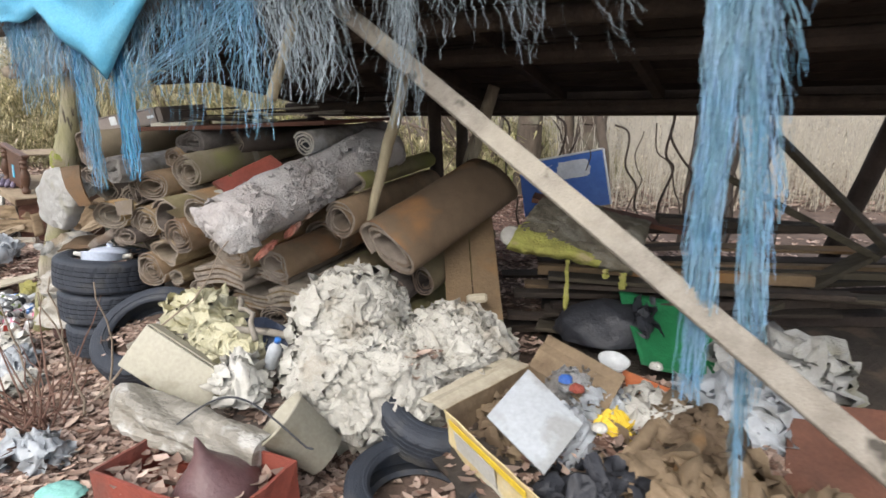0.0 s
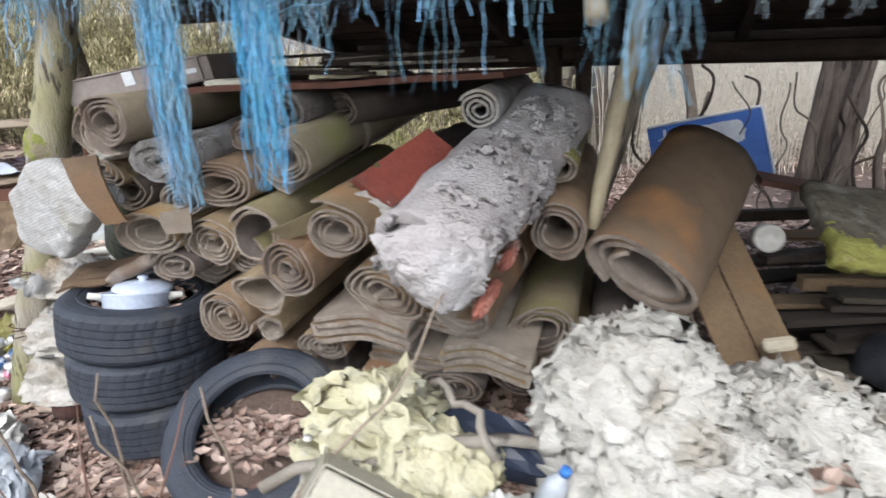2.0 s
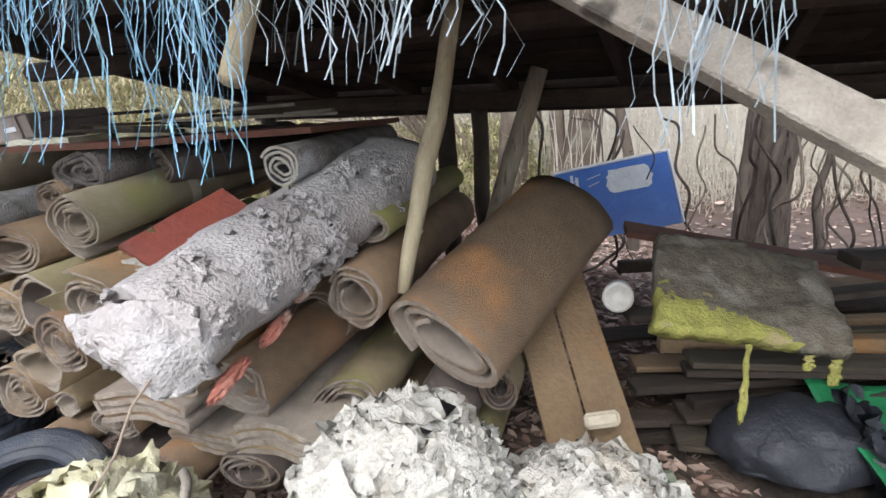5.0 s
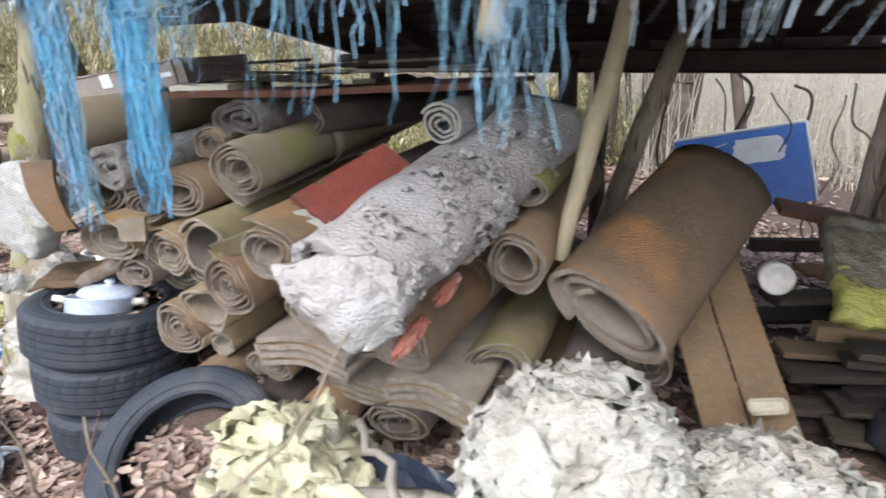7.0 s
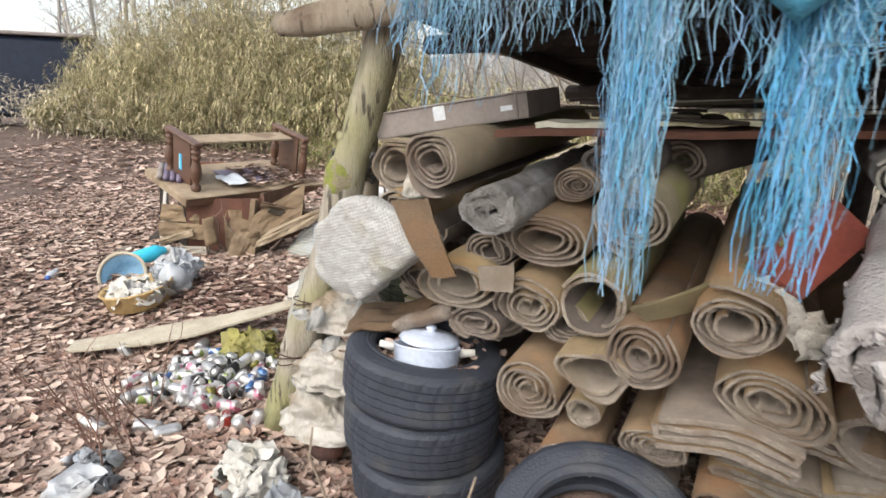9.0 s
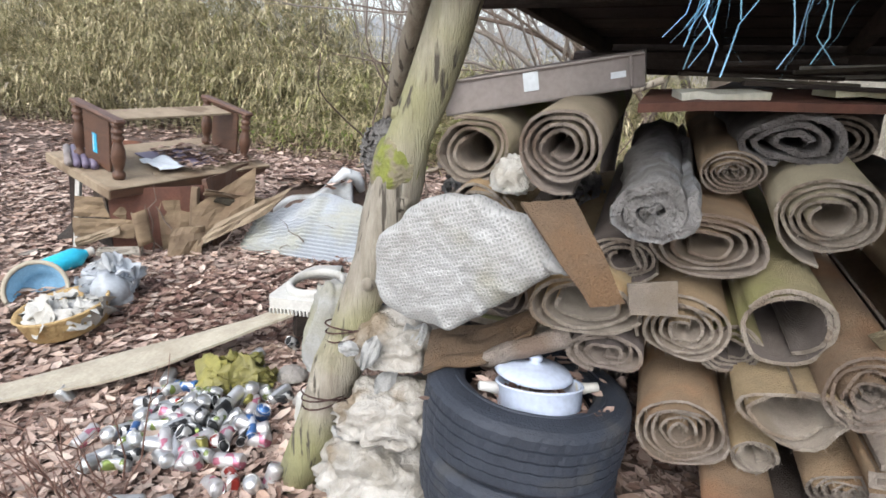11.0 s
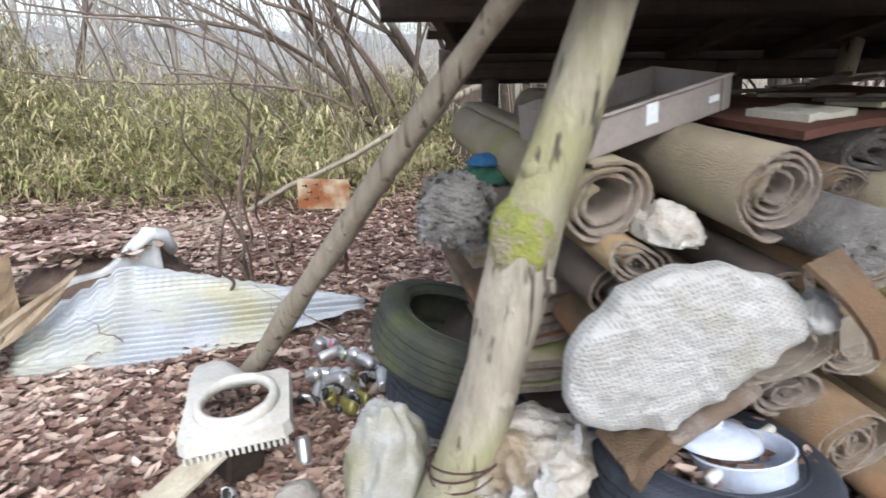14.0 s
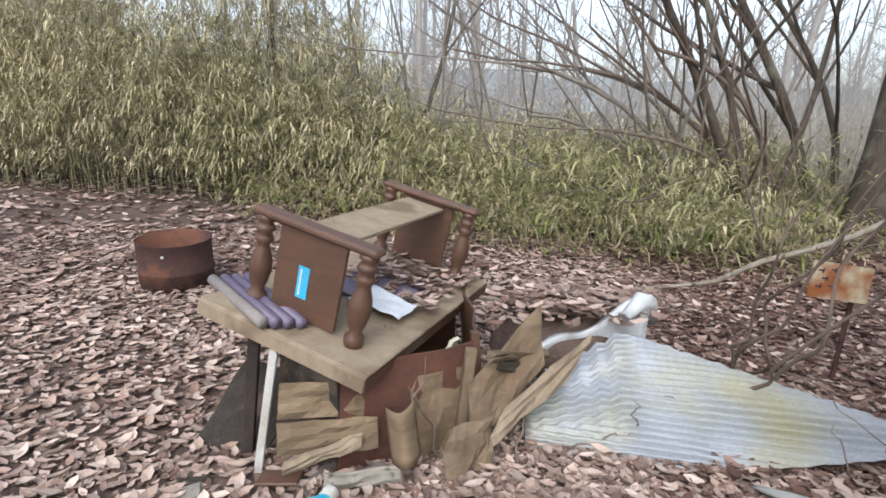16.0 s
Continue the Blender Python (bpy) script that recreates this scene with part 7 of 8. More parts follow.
# ---- clearing: cans, table, sheet, drum ----
def build_clearing():
    rng = random.Random(11)
    can = dict(metal=0.55, bump=0.1)
    M_CANS = [
        (M_STEEL, "bare silver"),
        (mat("can_green", (0.14, 0.19, 0.05), (0.2, 0.25, 0.08), 6, 0.35, c=(0.55, 0.56, 0.55), cscale=22, cedge=(0.44, 0.47), **can), "green and silver"),
        (mat("can_dark", (0.025, 0.028, 0.03), (0.05, 0.05, 0.05), 6, 0.35, c=(0.5, 0.5, 0.48), cscale=20, cedge=(0.53, 0.56), **can), "black and silver"),
        (mat("can_red", (0.33, 0.04, 0.03), (0.25, 0.04, 0.03), 6, 0.35, c=(0.6, 0.58, 0.55), cscale=18, cedge=(0.47, 0.5), **can), "red and silver"),
        (mat("can_pale", (0.56, 0.55, 0.54), (0.5, 0.48, 0.47), 6, 0.4, c=(0.45, 0.16, 0.22), cscale=20, cedge=(0.54, 0.57), **can), "white and pink"),
        (mat("can_olive", (0.3, 0.28, 0.08), (0.22, 0.2, 0.06), 6, 0.4, c=(0.08, 0.07, 0.05), cscale=20, cedge=(0.52, 0.55), **can), "faded olive and black"),
        (mat("can_blue", (0.05, 0.12, 0.3), (0.07, 0.16, 0.35), 6, 0.35, c=(0.55, 0.56, 0.58), cscale=20, cedge=(0.5, 0.53), **can), "blue and silver"),
    ]
    protos = []
    for k, (m, hue) in enumerate(M_CANS):
        e = thing("drink_can", (0, 0, -0.3), hue + " crushed drink can among dead leaves", "can", "littered drink cans")
        flat, kink = (0.95, 0.55, 0.4, 0.7, 0.9, 0.5, 0.62)[k], (0.0, 0.012, 0.02, -0.014, 0.006, -0.02, 0.012)[k]

        def crush(bm):
            for v in bm.verts:
                x, y, z = v.co.x, v.co.y, v.co.z + 0.3
                mid = 1 - min(1, abs(z) / 0.055)
                f = 1 - (1 - flat) * (0.45 + 0.55 * mid)
                dent = 0.006 * nz((x * 40 + k, y * 40, z * 30)) * (1 - f + 0.2)
                v.co = Vector((x * f + kink * mid + dent, y * (1 + 0.25 * (1 - f)) + dent, z * (0.82 + 0.18 * flat) + 0.15 * kink * y / 0.03 - 0.3))

        bm = bmesh.new()
        lathe(bm, [(0.022, -0.06), (0.026, -0.061), (0.032, -0.052), (0.032, -0.032), (0.0315, -0.012), (0.032, 0.008), (0.0315, 0.028), (0.032, 0.046), (0.027, 0.058)], Matrix.Translation((0, 0, -0.3)), 16)
        crush(bm)
        part("body", bm, m, e, smooth=True)
        bm = bmesh.new()
        lathe(bm, [(0.0265, 0.057), (0.027, 0.061), (0.025, 0.061), (0.024, 0.056), (0.004, 0.056)], Matrix.Translation((0, 0, -0.3)), 16)
        crush(bm)
        part("end", bm, M_STEEL, e, "silver can end", True)
        # No opening is cut; a black disc paints the dark inside.
        bm = bmesh.new()
        lathe(bm, [(0.0005, 0.0), (0.0085, 0.0), (0.0085, 0.0008), (0.0005, 0.0008)], pose(0, 0.011, -0.2435), 10)
        crush(bm)
        part("mouth", bm, M_BLACK, e, "flat black disc for the unlit mouth")
        protos.append(e)
    used = set()
    for i in range(150):
        k = rng.choice([0, 0, 0, 0, 0, 1, 2, 2, 2, 4, 4, 4, 5, 6, 3, 1])
        if i < 112:
            x, y = rng.gauss(-3.48, 0.17), rng.gauss(3.87, 0.2)
            z = gz(x, y) + 0.03 + 0.07 * math.exp(-((x + 3.42) ** 2 + (y - 3.88) ** 2) / 0.05) * rng.random()
        else:
            x, y = rng.gauss(-2.55, 0.2), rng.gauss(4.95, 0.16)
            z = gz(x, y) + 0.03 + 0.06 * rng.random()
        m = pose(x, y, z, rng.choice([80, 95, 70, 100, 25]), rng.uniform(-25, 25), rng.uniform(0, 360))
        if k not in used:
            used.add(k)
            protos[k].matrix_basis = m
        else:
            copy_thing(protos[k], m)
    rag_heap((-3.45, 4.2, 0.1), (0.17, 0.1, 0.06), 34, 0.055, "crumpled olive-yellow plastic bag among cans", 51, 0.0, mat("olive_film", (0.27, 0.25, 0.07), (0.17, 0.155, 0.06), 8, 0.5), "yellow_bag", "bag", 0.8)
    for i, (x, y, r) in enumerate(((-3.2, 4.22, 0.075), (-3.06, 4.35, 0.09), (-3.1, 4.05, 0.05))):
        solo("stone", crumple((x, y, gz(x, y) + r * 0.5), (r, r * 0.85, r * 0.75), 0.12, 1.2, 60 + i, 3), M_STONE, "grey angular stone among the cans", "stone", smooth=False)
    # pale canister at the post foot
    bm = bmesh.new()
    box(bm, (0.1, 0.1, 0.16), pose(-3.02, 3.86, 0.16, 6, 8, 30), 0.02)
    solo("white_canister", bm, M_PLASTICW, "dirty white plastic canister at the post foot", "canister")
    # white plank
    a0, a1 = Vector((-4.5, 3.96, 0.09)), Vector((-3.28, 4.56, 0.27))
    sd = Vector((0.12, -0.24, 0)).normalized()
    bm = bmesh.new()

    def fn(u, v):
        w = 0.12 + 0.13 * math.exp(-((u - 0.42) / 0.3) ** 2)
        return a0.lerp(a1, u) - sd * (w * (v - 0.5)) + Vector((0, 0, 0.012 * nz((u * 5, v * 2, 1)) - 0.04 * math.sin(u * 3.1)))

    grid(bm, fn, 26, 4, 0.014)
    solo("white_plank", bm, M_PALEWOOD, "broken white-painted plank lying over litter", "plank")
    bm = bmesh.new()
    box(bm, (0.16, 0.1, 0.14), pose(-3.2, 4.58, 0.2, 4, 6, 20), 0.012)
    solo("wooden_block", bm, M_DARKWOOD, "dark wooden block under the plank", "block")
    # white moulded ring with comb edge
    m = pose(-3.17, 4.68, 0.37, 3, -3, -16)
    e = thing("fan_housing", m.translation, "white plastic fan housing with a round hole", "housing")
    bm = bmesh.new()
    lathe(bm, [(0.125, 0.0), (0.13, 0.035), (0.145, 0.04), (0.16, 0.03), (0.165, 0.0), (0.15, -0.01)], m, 40, True)
    part("ring", bm, M_PLASTICW, e, smooth=True)
    bm = bmesh.new()
    inner, outer, lower = [], [], []
    for k in range(40):
        a = 2 * math.pi * (k + 0.5) / 40
        c, s = math.cos(a), math.sin(a)
        f = 1 / max(abs(c), abs(s))
        inner.append(bm.verts.new(m @ Vector((0.16 * c, 0.16 * s, 0.004))))
        outer.append(bm.verts.new(m @ Vector((0.2 * c * f, 0.19 * s * f, 0.0))))
        lower.append(bm.verts.new(m @ Vector((0.205 * c * f, 0.195 * s * f, -0.06))))
    for k in range(40):
        j = (k + 1) % 40
        bm.faces.new((inner[k], inner[j], outer[j], outer[k]))
        bm.faces.new((outer[k], outer[j], lower[j], lower[k]))
    part("frame", bm, M_PLASTICW, e)
    for k in range(17):
        bm = bmesh.new()
        box(bm, (0.011, 0.014, 0.03), m @ Matrix.Translation((-0.18 + 0.0225 * k, -0.198, -0.07)), 0.002)
        part("comb_tooth", bm, M_PLASTICW, e)
    bm = bmesh.new()
    t0 = m @ Vector((-0.08, 0.14, -0.01))
    grid(bm, lambda u, v: t0 + (Vector((-3.2, 5.5, 0.14)) - t0) * u + Vector((0.24, 0.0, 0)) * (v - 0.5) * (1.1 - u) + Vector((0, 0, 0.05 * math.sin(3.1 * u))), 8, 5, 0.012)
    part("tail_panel", bm, M_PLASTICW, e, "broken white panel", True)
    # corrugated sheet
    o, ex = Vector((-4.09, 5.86, 0.13)), Vector((1.75, -0.6, 0.0))
    ey = Vector((0.16, 0.64, 0.42))

    def corr(u, v):
        top = 0.46 + 0.44 * min(1, int(u * 20) / 20 / 0.25) if u < 0.3 else 0.9 - 0.5 * (u - 0.3) / 0.7
        low = 0.32 * max(0, u - 0.45) / 0.55
        q = low + (top - low) * v
        nrm = ex.cross(ey).normalized()
        return o + ex * u + ey * q + nrm * (0.0115 * math.sin(q * 2 * math.pi * 22)) + Vector((0, 0, 0.02 * nz((u * 2, v * 2, 1))))

    bm = bmesh.new()
    grid(bm, corr, 40, 198, 0.002)
    solo("corrugated_sheet", bm, M_ZINC, "torn pale corrugated zinc sheet with green stains", "sheet", smooth=True)
    # white ceramic basin behind it
    e = thing("ceramic_basin", (-3.6, 6.35, 0.14), "broken white ceramic basin full of leaves", "basin")
    bm = bmesh.new()
    grid(bm, lambda u, v: Vector((-3.95 + 0.68 * u, 6.32 + 0.06 * math.sin(u * 3.1), 0.14 + (0.2 + 0.34 * u + 0.04 * math.sin(u * 9)) * v)) + Vector((0, 0.06 * math.sin(v * 2.4), 0)), 16, 8, 0.03)
    part("shell", bm, M_CERAMIC, e, smooth=True)
    bm = bmesh.new()
    tube(bm, [(-3.42, 6.33, 0.58), (-3.33, 6.36, 0.66), (-3.25, 6.42, 0.62), (-3.2, 6.46, 0.5)], [0.03, 0.05, 0.05, 0.04], 12, 0.1)
    part("rim", bm, M_CERAMIC, e, smooth=True)
    spots = [(-3.62 + random.gauss(0, 0.22), 6.6 + random.gauss(0, 0.13), 0.52 + random.uniform(0, 0.08)) for _ in range(700)]
    solo("leaf_mound", crumple((-3.6, 6.62, 0.25), (0.5, 0.3, 0.28), 0.12, 1.6, 70), M_SOIL, "mound of leaf soil behind the basin", "soil", smooth=True)
    leaf_field("mound_leaves", M_LITTER, "dead leaves heaped behind the basin", spots, 0.045)
    build_table()
    # rusty drum
    m = pose(-6.42, 8.35, 0.1, 2, 0, 0)
    e = thing("rusty_drum", m.translation, "rusty cut-down steel drum on dead leaves", "drum")
    bm = bmesh.new()
    lathe(bm, [(0.29, 0), (0.29, 0.17), (0.3, 0.185), (0.29, 0.2), (0.29, 0.42), (0.297, 0.43), (0.284, 0.43), (0.28, 0.02)], m, 36)
    part("shell", bm, M_RUST, e, smooth=True)
    # White disc on the closed shell paints daylight showing through a hole.
    bm = bmesh.new()
    lathe(bm, [(0.012, 0), (0.012, 0.004)], m @ Matrix.Translation((0, -0.293, 0.35)) @ Matrix.Rotation(radians(90), 4, "X"), 10)
    part("hole", bm, M_PLASTICW, e, "pale disc for light through a hole")
    # rusty notice plate
    e = thing("rusty_plate", (-2.066, 6.297, 0), "pale enamel plate streaked with rust", "sign")
    bm = bmesh.new()
    slab(bm, (-2.4, 6.285, 0.704), (-2.043, 6.262, 0.657), (-2.389, 6.291, 0.909), 0.012, 6, 4, 0.008)
    part("plate", bm, mat("rusty_enamel", (0.5, 0.43, 0.3), (0.42, 0.34, 0.23), 5, 0.6, bump=0.3, c=(0.27, 0.1, 0.04), cscale=5, cedge=(0.4, 0.56)), e)
    for i in range(9):
        bm = bmesh.new()
        x, z = -2.348 + 0.0762752 * (i % 3) + 0.0293366 * (i // 3 % 2), 0.856 - 0.0469386 * (i // 3)
        box(bm, (0.0352039, 0.003, 0.00704078), pose(x, 6.269, z, 0, 8, -4), 0)
        box(bm, (0.00586732, 0.003, 0.0264029), pose(x + 0.01, 6.267, z, 0, 8, -4), 0)
        part("mark", bm, M_BLACK, e, "dark painted mark")
    bm = bmesh.new()
    tube(bm, line_pts((-2.084, 6.317, 0.0), (-2.066, 6.317, 0.897), 4), 0.0146683, 7, 0.2)
    part("stake", bm, M_RUST, e, "dark stake", True)
    # fallen branch
    bm = bmesh.new()
    tube(bm, line_pts((-4.6, 7.5, 0.3), (-2.7, 6.8, 0.6), 9, ripple=0.06, bend=0.04) + line_pts((-2.6, 6.78, 0.63), (-0.8, 6.45, 1.45), 8, ripple=0.06)[0:], [0.013] * 9 + [0.018 + 0.0015 * i for i in range(8)], 8, 0.2)
    solo("fallen_branch", bm, M_POLE, "long grey fallen branch across the clearing", "branch", smooth=True)
    for i in range(26):
        x, y = rng.uniform(-4.6, -2.2), rng.uniform(5.2, 7.4)
        a = Vector((x, y, gz(x, y) + 0.03))
        b = a + Vector((rng.uniform(-0.5, 0.5), rng.uniform(-0.3, 0.3), rng.uniform(0.02, 0.4)))
        bm = bmesh.new()
        tube(bm, line_pts(a, b, 10, ripple=0.05, seed=i), [0.006 - 0.0005 * k for k in range(10)], 5)
        solo("dead_twig", bm, M_TWIG, "thin dead twig sticking up from the litter", "twig", "dead twigs")
    # basket, bottle and jars
    m = pose(-4.55, 4.62, 0.1, 4, -6, 0)
    e = thing("wicker_basin", m.translation, "tan plastic basin holding rubbish", "basin")
    bm = bmesh.new()
    lathe(bm, [(0.16, 0), (0.2, 0.02), (0.225, 0.13), (0.235, 0.14), (0.228, 0.15), (0.21, 0.13), (0.18, 0.03)], m, 32)
    part("shell", bm, M_WICKER, e, smooth=True)
    rag_heap((-4.55, 4.62, 0.2), (0.17, 0.16, 0.06), 30, 0.06, "pale plastic rubbish in a basin", 80, 0.0, M_PLASTICW, "white_rubbish", "rubbish", 0.8)
    rag_heap((-4.5, 4.95, 0.24), (0.14, 0.12, 0.13), 30, 0.06, "crumpled clear plastic bag beside the basin", 81, 0.0, M_LID, "plastic_bag", "bag", 0.8)
    m = pose(-4.93, 4.9, 0.2, 62, 8, 18)
    e = thing("round_basket", m.translation, "blue plastic basket with a pale rim tipped against the basin", "basket")
    bm = bmesh.new()
    lathe(bm, [(0.11, -0.13), (0.125, -0.13), (0.165, 0.0), (0.155, 0.0), (0.115, -0.118)], m, 32)
    part("bowl", bm, M_STRAP, e, smooth=True)
    bm = bmesh.new()
    tube(bm, [m @ Vector((0.165 * math.cos(a), 0.165 * math.sin(a), 0)) for a in [6.2832 * i / 32 for i in range(33)]], 0.014, 8, caps=False)
    part("rim", bm, M_PALEWOOD, e, "pale rolled rim", True)
    jug = pose(-4.42, 4.86, 0.1, 8, -10, 30)
    e = thing("clear_jug", jug.translation, "clouded clear plastic jug standing beside the basin", "jug")
    bm = bmesh.new()
    lathe(bm, [(0.085, 0), (0.1, 0.015), (0.1, 0.08), (0.094, 0.09), (0.1, 0.1), (0.1, 0.17), (0.07, 0.22), (0.035, 0.24), (0.033, 0.265)], jug, 24)
    part("body", bm, M_LID, e, smooth=True)
    bm = bmesh.new()
    tube(bm, [jug @ Vector(p) for p in ((0.06, 0, 0.225), (0.1, 0, 0.245), (0.135, 0, 0.22), (0.13, 0, 0.15), (0.1, 0, 0.12))], 0.011, 8)
    part("handle", bm, M_LID, e, "moulded handle", True)
    lie = span((-5.12, 5.2, 0.19), (-4.95, 5.5, 0.24))
    lie.translation = (-5.12, 5.2, 0.19)
    bottle(lie, 0.34, 0.07, M_CYAN, M_PLASTICW, "big cyan plastic bottle lying on its side", "detergent_bottle")
    bottle(pose(-5.6, 5.0, 0.13, 85, 0, 20), 0.2, 0.04, M_LID, M_SIGNBLUE, "small white bottle on dead leaves")
    for a, b, w in (((-7.55, 6.5, 0.12), (-6.9, 6.75, 0.12), 0.07), ((-5.6, 5.2, 0.1), (-5.25, 5.45, 0.12), 0.05), ((-7.0, 6.75, 0.11), (-6.75, 6.85, 0.11), 0.16)):
        bm = bmesh.new()
        bar(bm, a, b, w, 0.012)
        solo("pale_lath", bm, M_PALEWOOD, "pale lath lying on dead leaves", "lath")


def build_table():
    """The low table lying upside down on a collapsed cabinet."""
    o = Vector((-5.268, 6.069, 1.235))
    e1 = (Vector((-4.703, 7.009, 1.215)) - o).normalized()
    e2 = Vector((0.53, -0.21, -0.12))
    e2 = (e2 - e1 * e2.dot(e1)).normalized()
    n = e1.cross(e2).normalized()
    n = n if n.z > 0 else -n
    L, W, H = 1.1, 0.6, 0.44
    fr = Matrix((e1, e2, n)).transposed().to_4x4()
    fr.translation = o
    P = lambda a, b, c: fr @ Vector((a, b, c))
    e = thing("low_table", P(0.5, 0.3, -H - 0.05), "upturned varnished low table with turned legs", "table")
    # feet rails, now on top
    for a in (0, L):
        bm = bmesh.new()
        box(bm, (0.085, W + 0.02, 0.035), fr @ Matrix.Translation((a, W / 2, -0.018)), 0.012)
        part("foot_rail", bm, M_VARNISH, e)
        bm = bmesh.new()
        box(bm, (0.02, W * 0.56, H - 0.05), fr @ Matrix.Translation((a, W * 0.49, -0.04 - (H - 0.05) / 2)), 0.003)
        pn = part("end_panel", bm, M_VARNISH, e, "plain brown end panel")
        if a == 0:
            bm = bmesh.new()
            box(bm, (0.003, 0.055, 0.145), fr @ Matrix.Translation((a - 0.0125, W * 0.46, -0.262)), 0)
            part("sticker", bm, M_BLUELABEL, pn, "bright blue sticker")
            bm = bmesh.new()
            box(bm, (0.003, 0.006, 0.12), fr @ Matrix.Translation((a - 0.0145, W * 0.46 - 0.012, -0.262)), 0)
            part("sticker_line", bm, M_PAPER, pn, "pale printed line")
        for b in (0.04, W - 0.04):
            prof = [(0.03, 0), (0.034, -0.02), (0.022, -0.035), (0.03, -0.05), (0.036, -0.065), (0.022, -0.08), (0.03, -0.1), (0.034, -0.115), (0.022, -0.135), (0.024, -0.15), (0.036, -0.2), (0.04, -0.25), (0.032, -0.31), (0.02, -0.35), (0.034, -0.37), (0.036, -0.39), (0.03, -H + 0.02)]
            bm = bmesh.new()
            lathe(bm, [(r * 1.25, z - 0.03) for r, z in prof], fr @ Matrix.Translation((a, b, 0)), 18)
            part("turned_leg", bm, M_VARNISH, e, "turned leg", True)
    bm = bmesh.new()
    box(bm, (L - 0.06, W * 0.4, 0.018), fr @ Matrix.Translation((L / 2, W * 0.48, -0.06)), 0.003)
    part("shelf", bm, M_WORNPLY, e, "bare plywood shelf")
    bm = bmesh.new()
    box(bm, (1.42, 0.86, 0.03), fr @ Matrix.Translation((L / 2 + 0.0, W / 2, -H - 0.02)), 0.006)
    part("tabletop", bm, M_WORNPLY, e, "bare underside of the tabletop")
    for b in (-0.12, W + 0.12):
        bm = bmesh.new()
        box(bm, (1.42, 0.02, 0.07), fr @ Matrix.Translation((L / 2, b, -H - 0.045)), 0.004)
        part("apron", bm, M_VARNISH, e)
    bm = bmesh.new()
    box(bm, (0.02, 0.86, 0.07), fr @ Matrix.Translation((-0.16, W / 2, -H - 0.045)), 0.004)
    part("apron", bm, M_WORNPLY, e, "pale worn edge")
    # lying on the board: dark panel, paper, leaves, rolls of vinyl
    bm = bmesh.new()
    box(bm, (0.5, 0.4, 0.012), fr @ Matrix.Translation((0.6, W * 0.6, -H + 0.02)), 0.003)
    solo("vinyl_sheet", bm, M_PURPLE, "dark purple vinyl sheet on the upturned table", "sheet")
    bm = bmesh.new()
    grid(bm, lambda u, v: P(0.28 + 0.22 * u, 0.34 + 0.28 * v, -H + 0.04 + 0.03 * nz((u * 3, v * 3, 6))), 8, 8, 0.002)
    solo("torn_paper", bm, M_PAPER, "torn pale blue paper on the table", "paper", smooth=True)
    spots = [P(random.uniform(0.5, 1.2), random.uniform(0.1, 0.68), -H + 0.02) for _ in range(260)]
    leaf_field("table_leaves", M_LITTER, "dead leaves scattered on the upturned table", spots, 0.035)
    for i in range(4):
        bm = bmesh.new()
        r = 0.026
        q0, q1 = P(-0.1, -0.14 + 0.05 * i, -H + 0.03 + 0.006 * i), P(0.22, -0.28 + 0.05 * i, -H + 0.03)
        q0, q1 = Vector((-5.55 + 0.05 * i, 6.28 + 0.012 * i, 0.83)), Vector((-5.24 + 0.05 * i, 5.83 + 0.02 * i, 0.79 - 0.012 * i))
        tube(bm, [q0, q1], r, 14)
        solo("vinyl_roll", bm, M_PURPLE if i else M_GREYTRAY, "thin purple vinyl roll on the table edge", "roll", "vinyl rolls", smooth=True)
    # collapsed cabinet below
    e = thing("collapsed_cabinet", (-4.8, 6.1, 0.1), "collapsed rotten plywood cabinet with peeling panels", "cabinet")
    rng = random.Random(21)
    for nm, a, b, c, m in (
        ("side_panel", (-4.95, 5.72, 0.08), (-4.35, 5.95, 0.08), (-4.93, 5.73, 0.62), M_RUSTBOARD),
        # Near-black panel colour stands in for the shaded void below the tabletop.
        ("side_panel", (-5.22, 6.0, 0.08), (-4.95, 5.72, 0.08), (-5.2, 6.0, 0.66), M_MUCK),
        ("rear_panel", (-5.1, 6.6, 0.08), (-4.3, 6.75, 0.1), (-5.1, 6.6, 0.7), M_VARNISH),
        ("side_panel", (-4.3, 6.0, 0.1), (-4.25, 6.7, 0.1), (-4.32, 6.0, 0.66), M_VARNISH),
        ("peeling_ply", (-5.18, 5.7, 0.43), (-4.84, 5.76, 0.4), (-5.17, 5.73, 0.57), M_PLYPALE),
        ("peeling_ply", (-5.18, 5.66, 0.29), (-4.78, 5.72, 0.26), (-5.18, 5.69, 0.42), M_PLYPALE),
        ("peeling_ply", (-5.16, 5.63, 0.22), (-4.85, 5.66, 0.31), (-5.15, 5.64, 0.28), M_WORNPLY),
        ("base_frame", (-5.0, 5.6, 0.16), (-4.68, 5.62, 0.17), (-4.99, 5.62, 0.22), M_GREYWOOD),
        ("rear_sheet", (-4.62, 5.8, 0.1), (-4.34, 5.9, 0.1), (-4.64, 5.84, 0.52), M_PLYPALE),
        ("loose_panel", (-4.38, 5.74, 0.2), (-3.98, 6.03, 0.46), (-4.38, 5.85, 0.47), M_PLYPALE),
        ("loose_panel", (-4.37, 5.7, 0.18), (-3.87, 5.98, 0.4), (-4.2, 5.84, 0.36), M_WORNPLY),
        ("fallen_panel", (-5.62, 6.0, 0.12), (-5.3, 5.86, 0.1), (-5.42, 6.3, 0.4), M_MUCK),
    ):
        bm = bmesh.new()
        slab(bm, a, b, c, 0.012, 8, 5, 0.03, rng.uniform(0, 9))
        part(nm, bm, m, e)
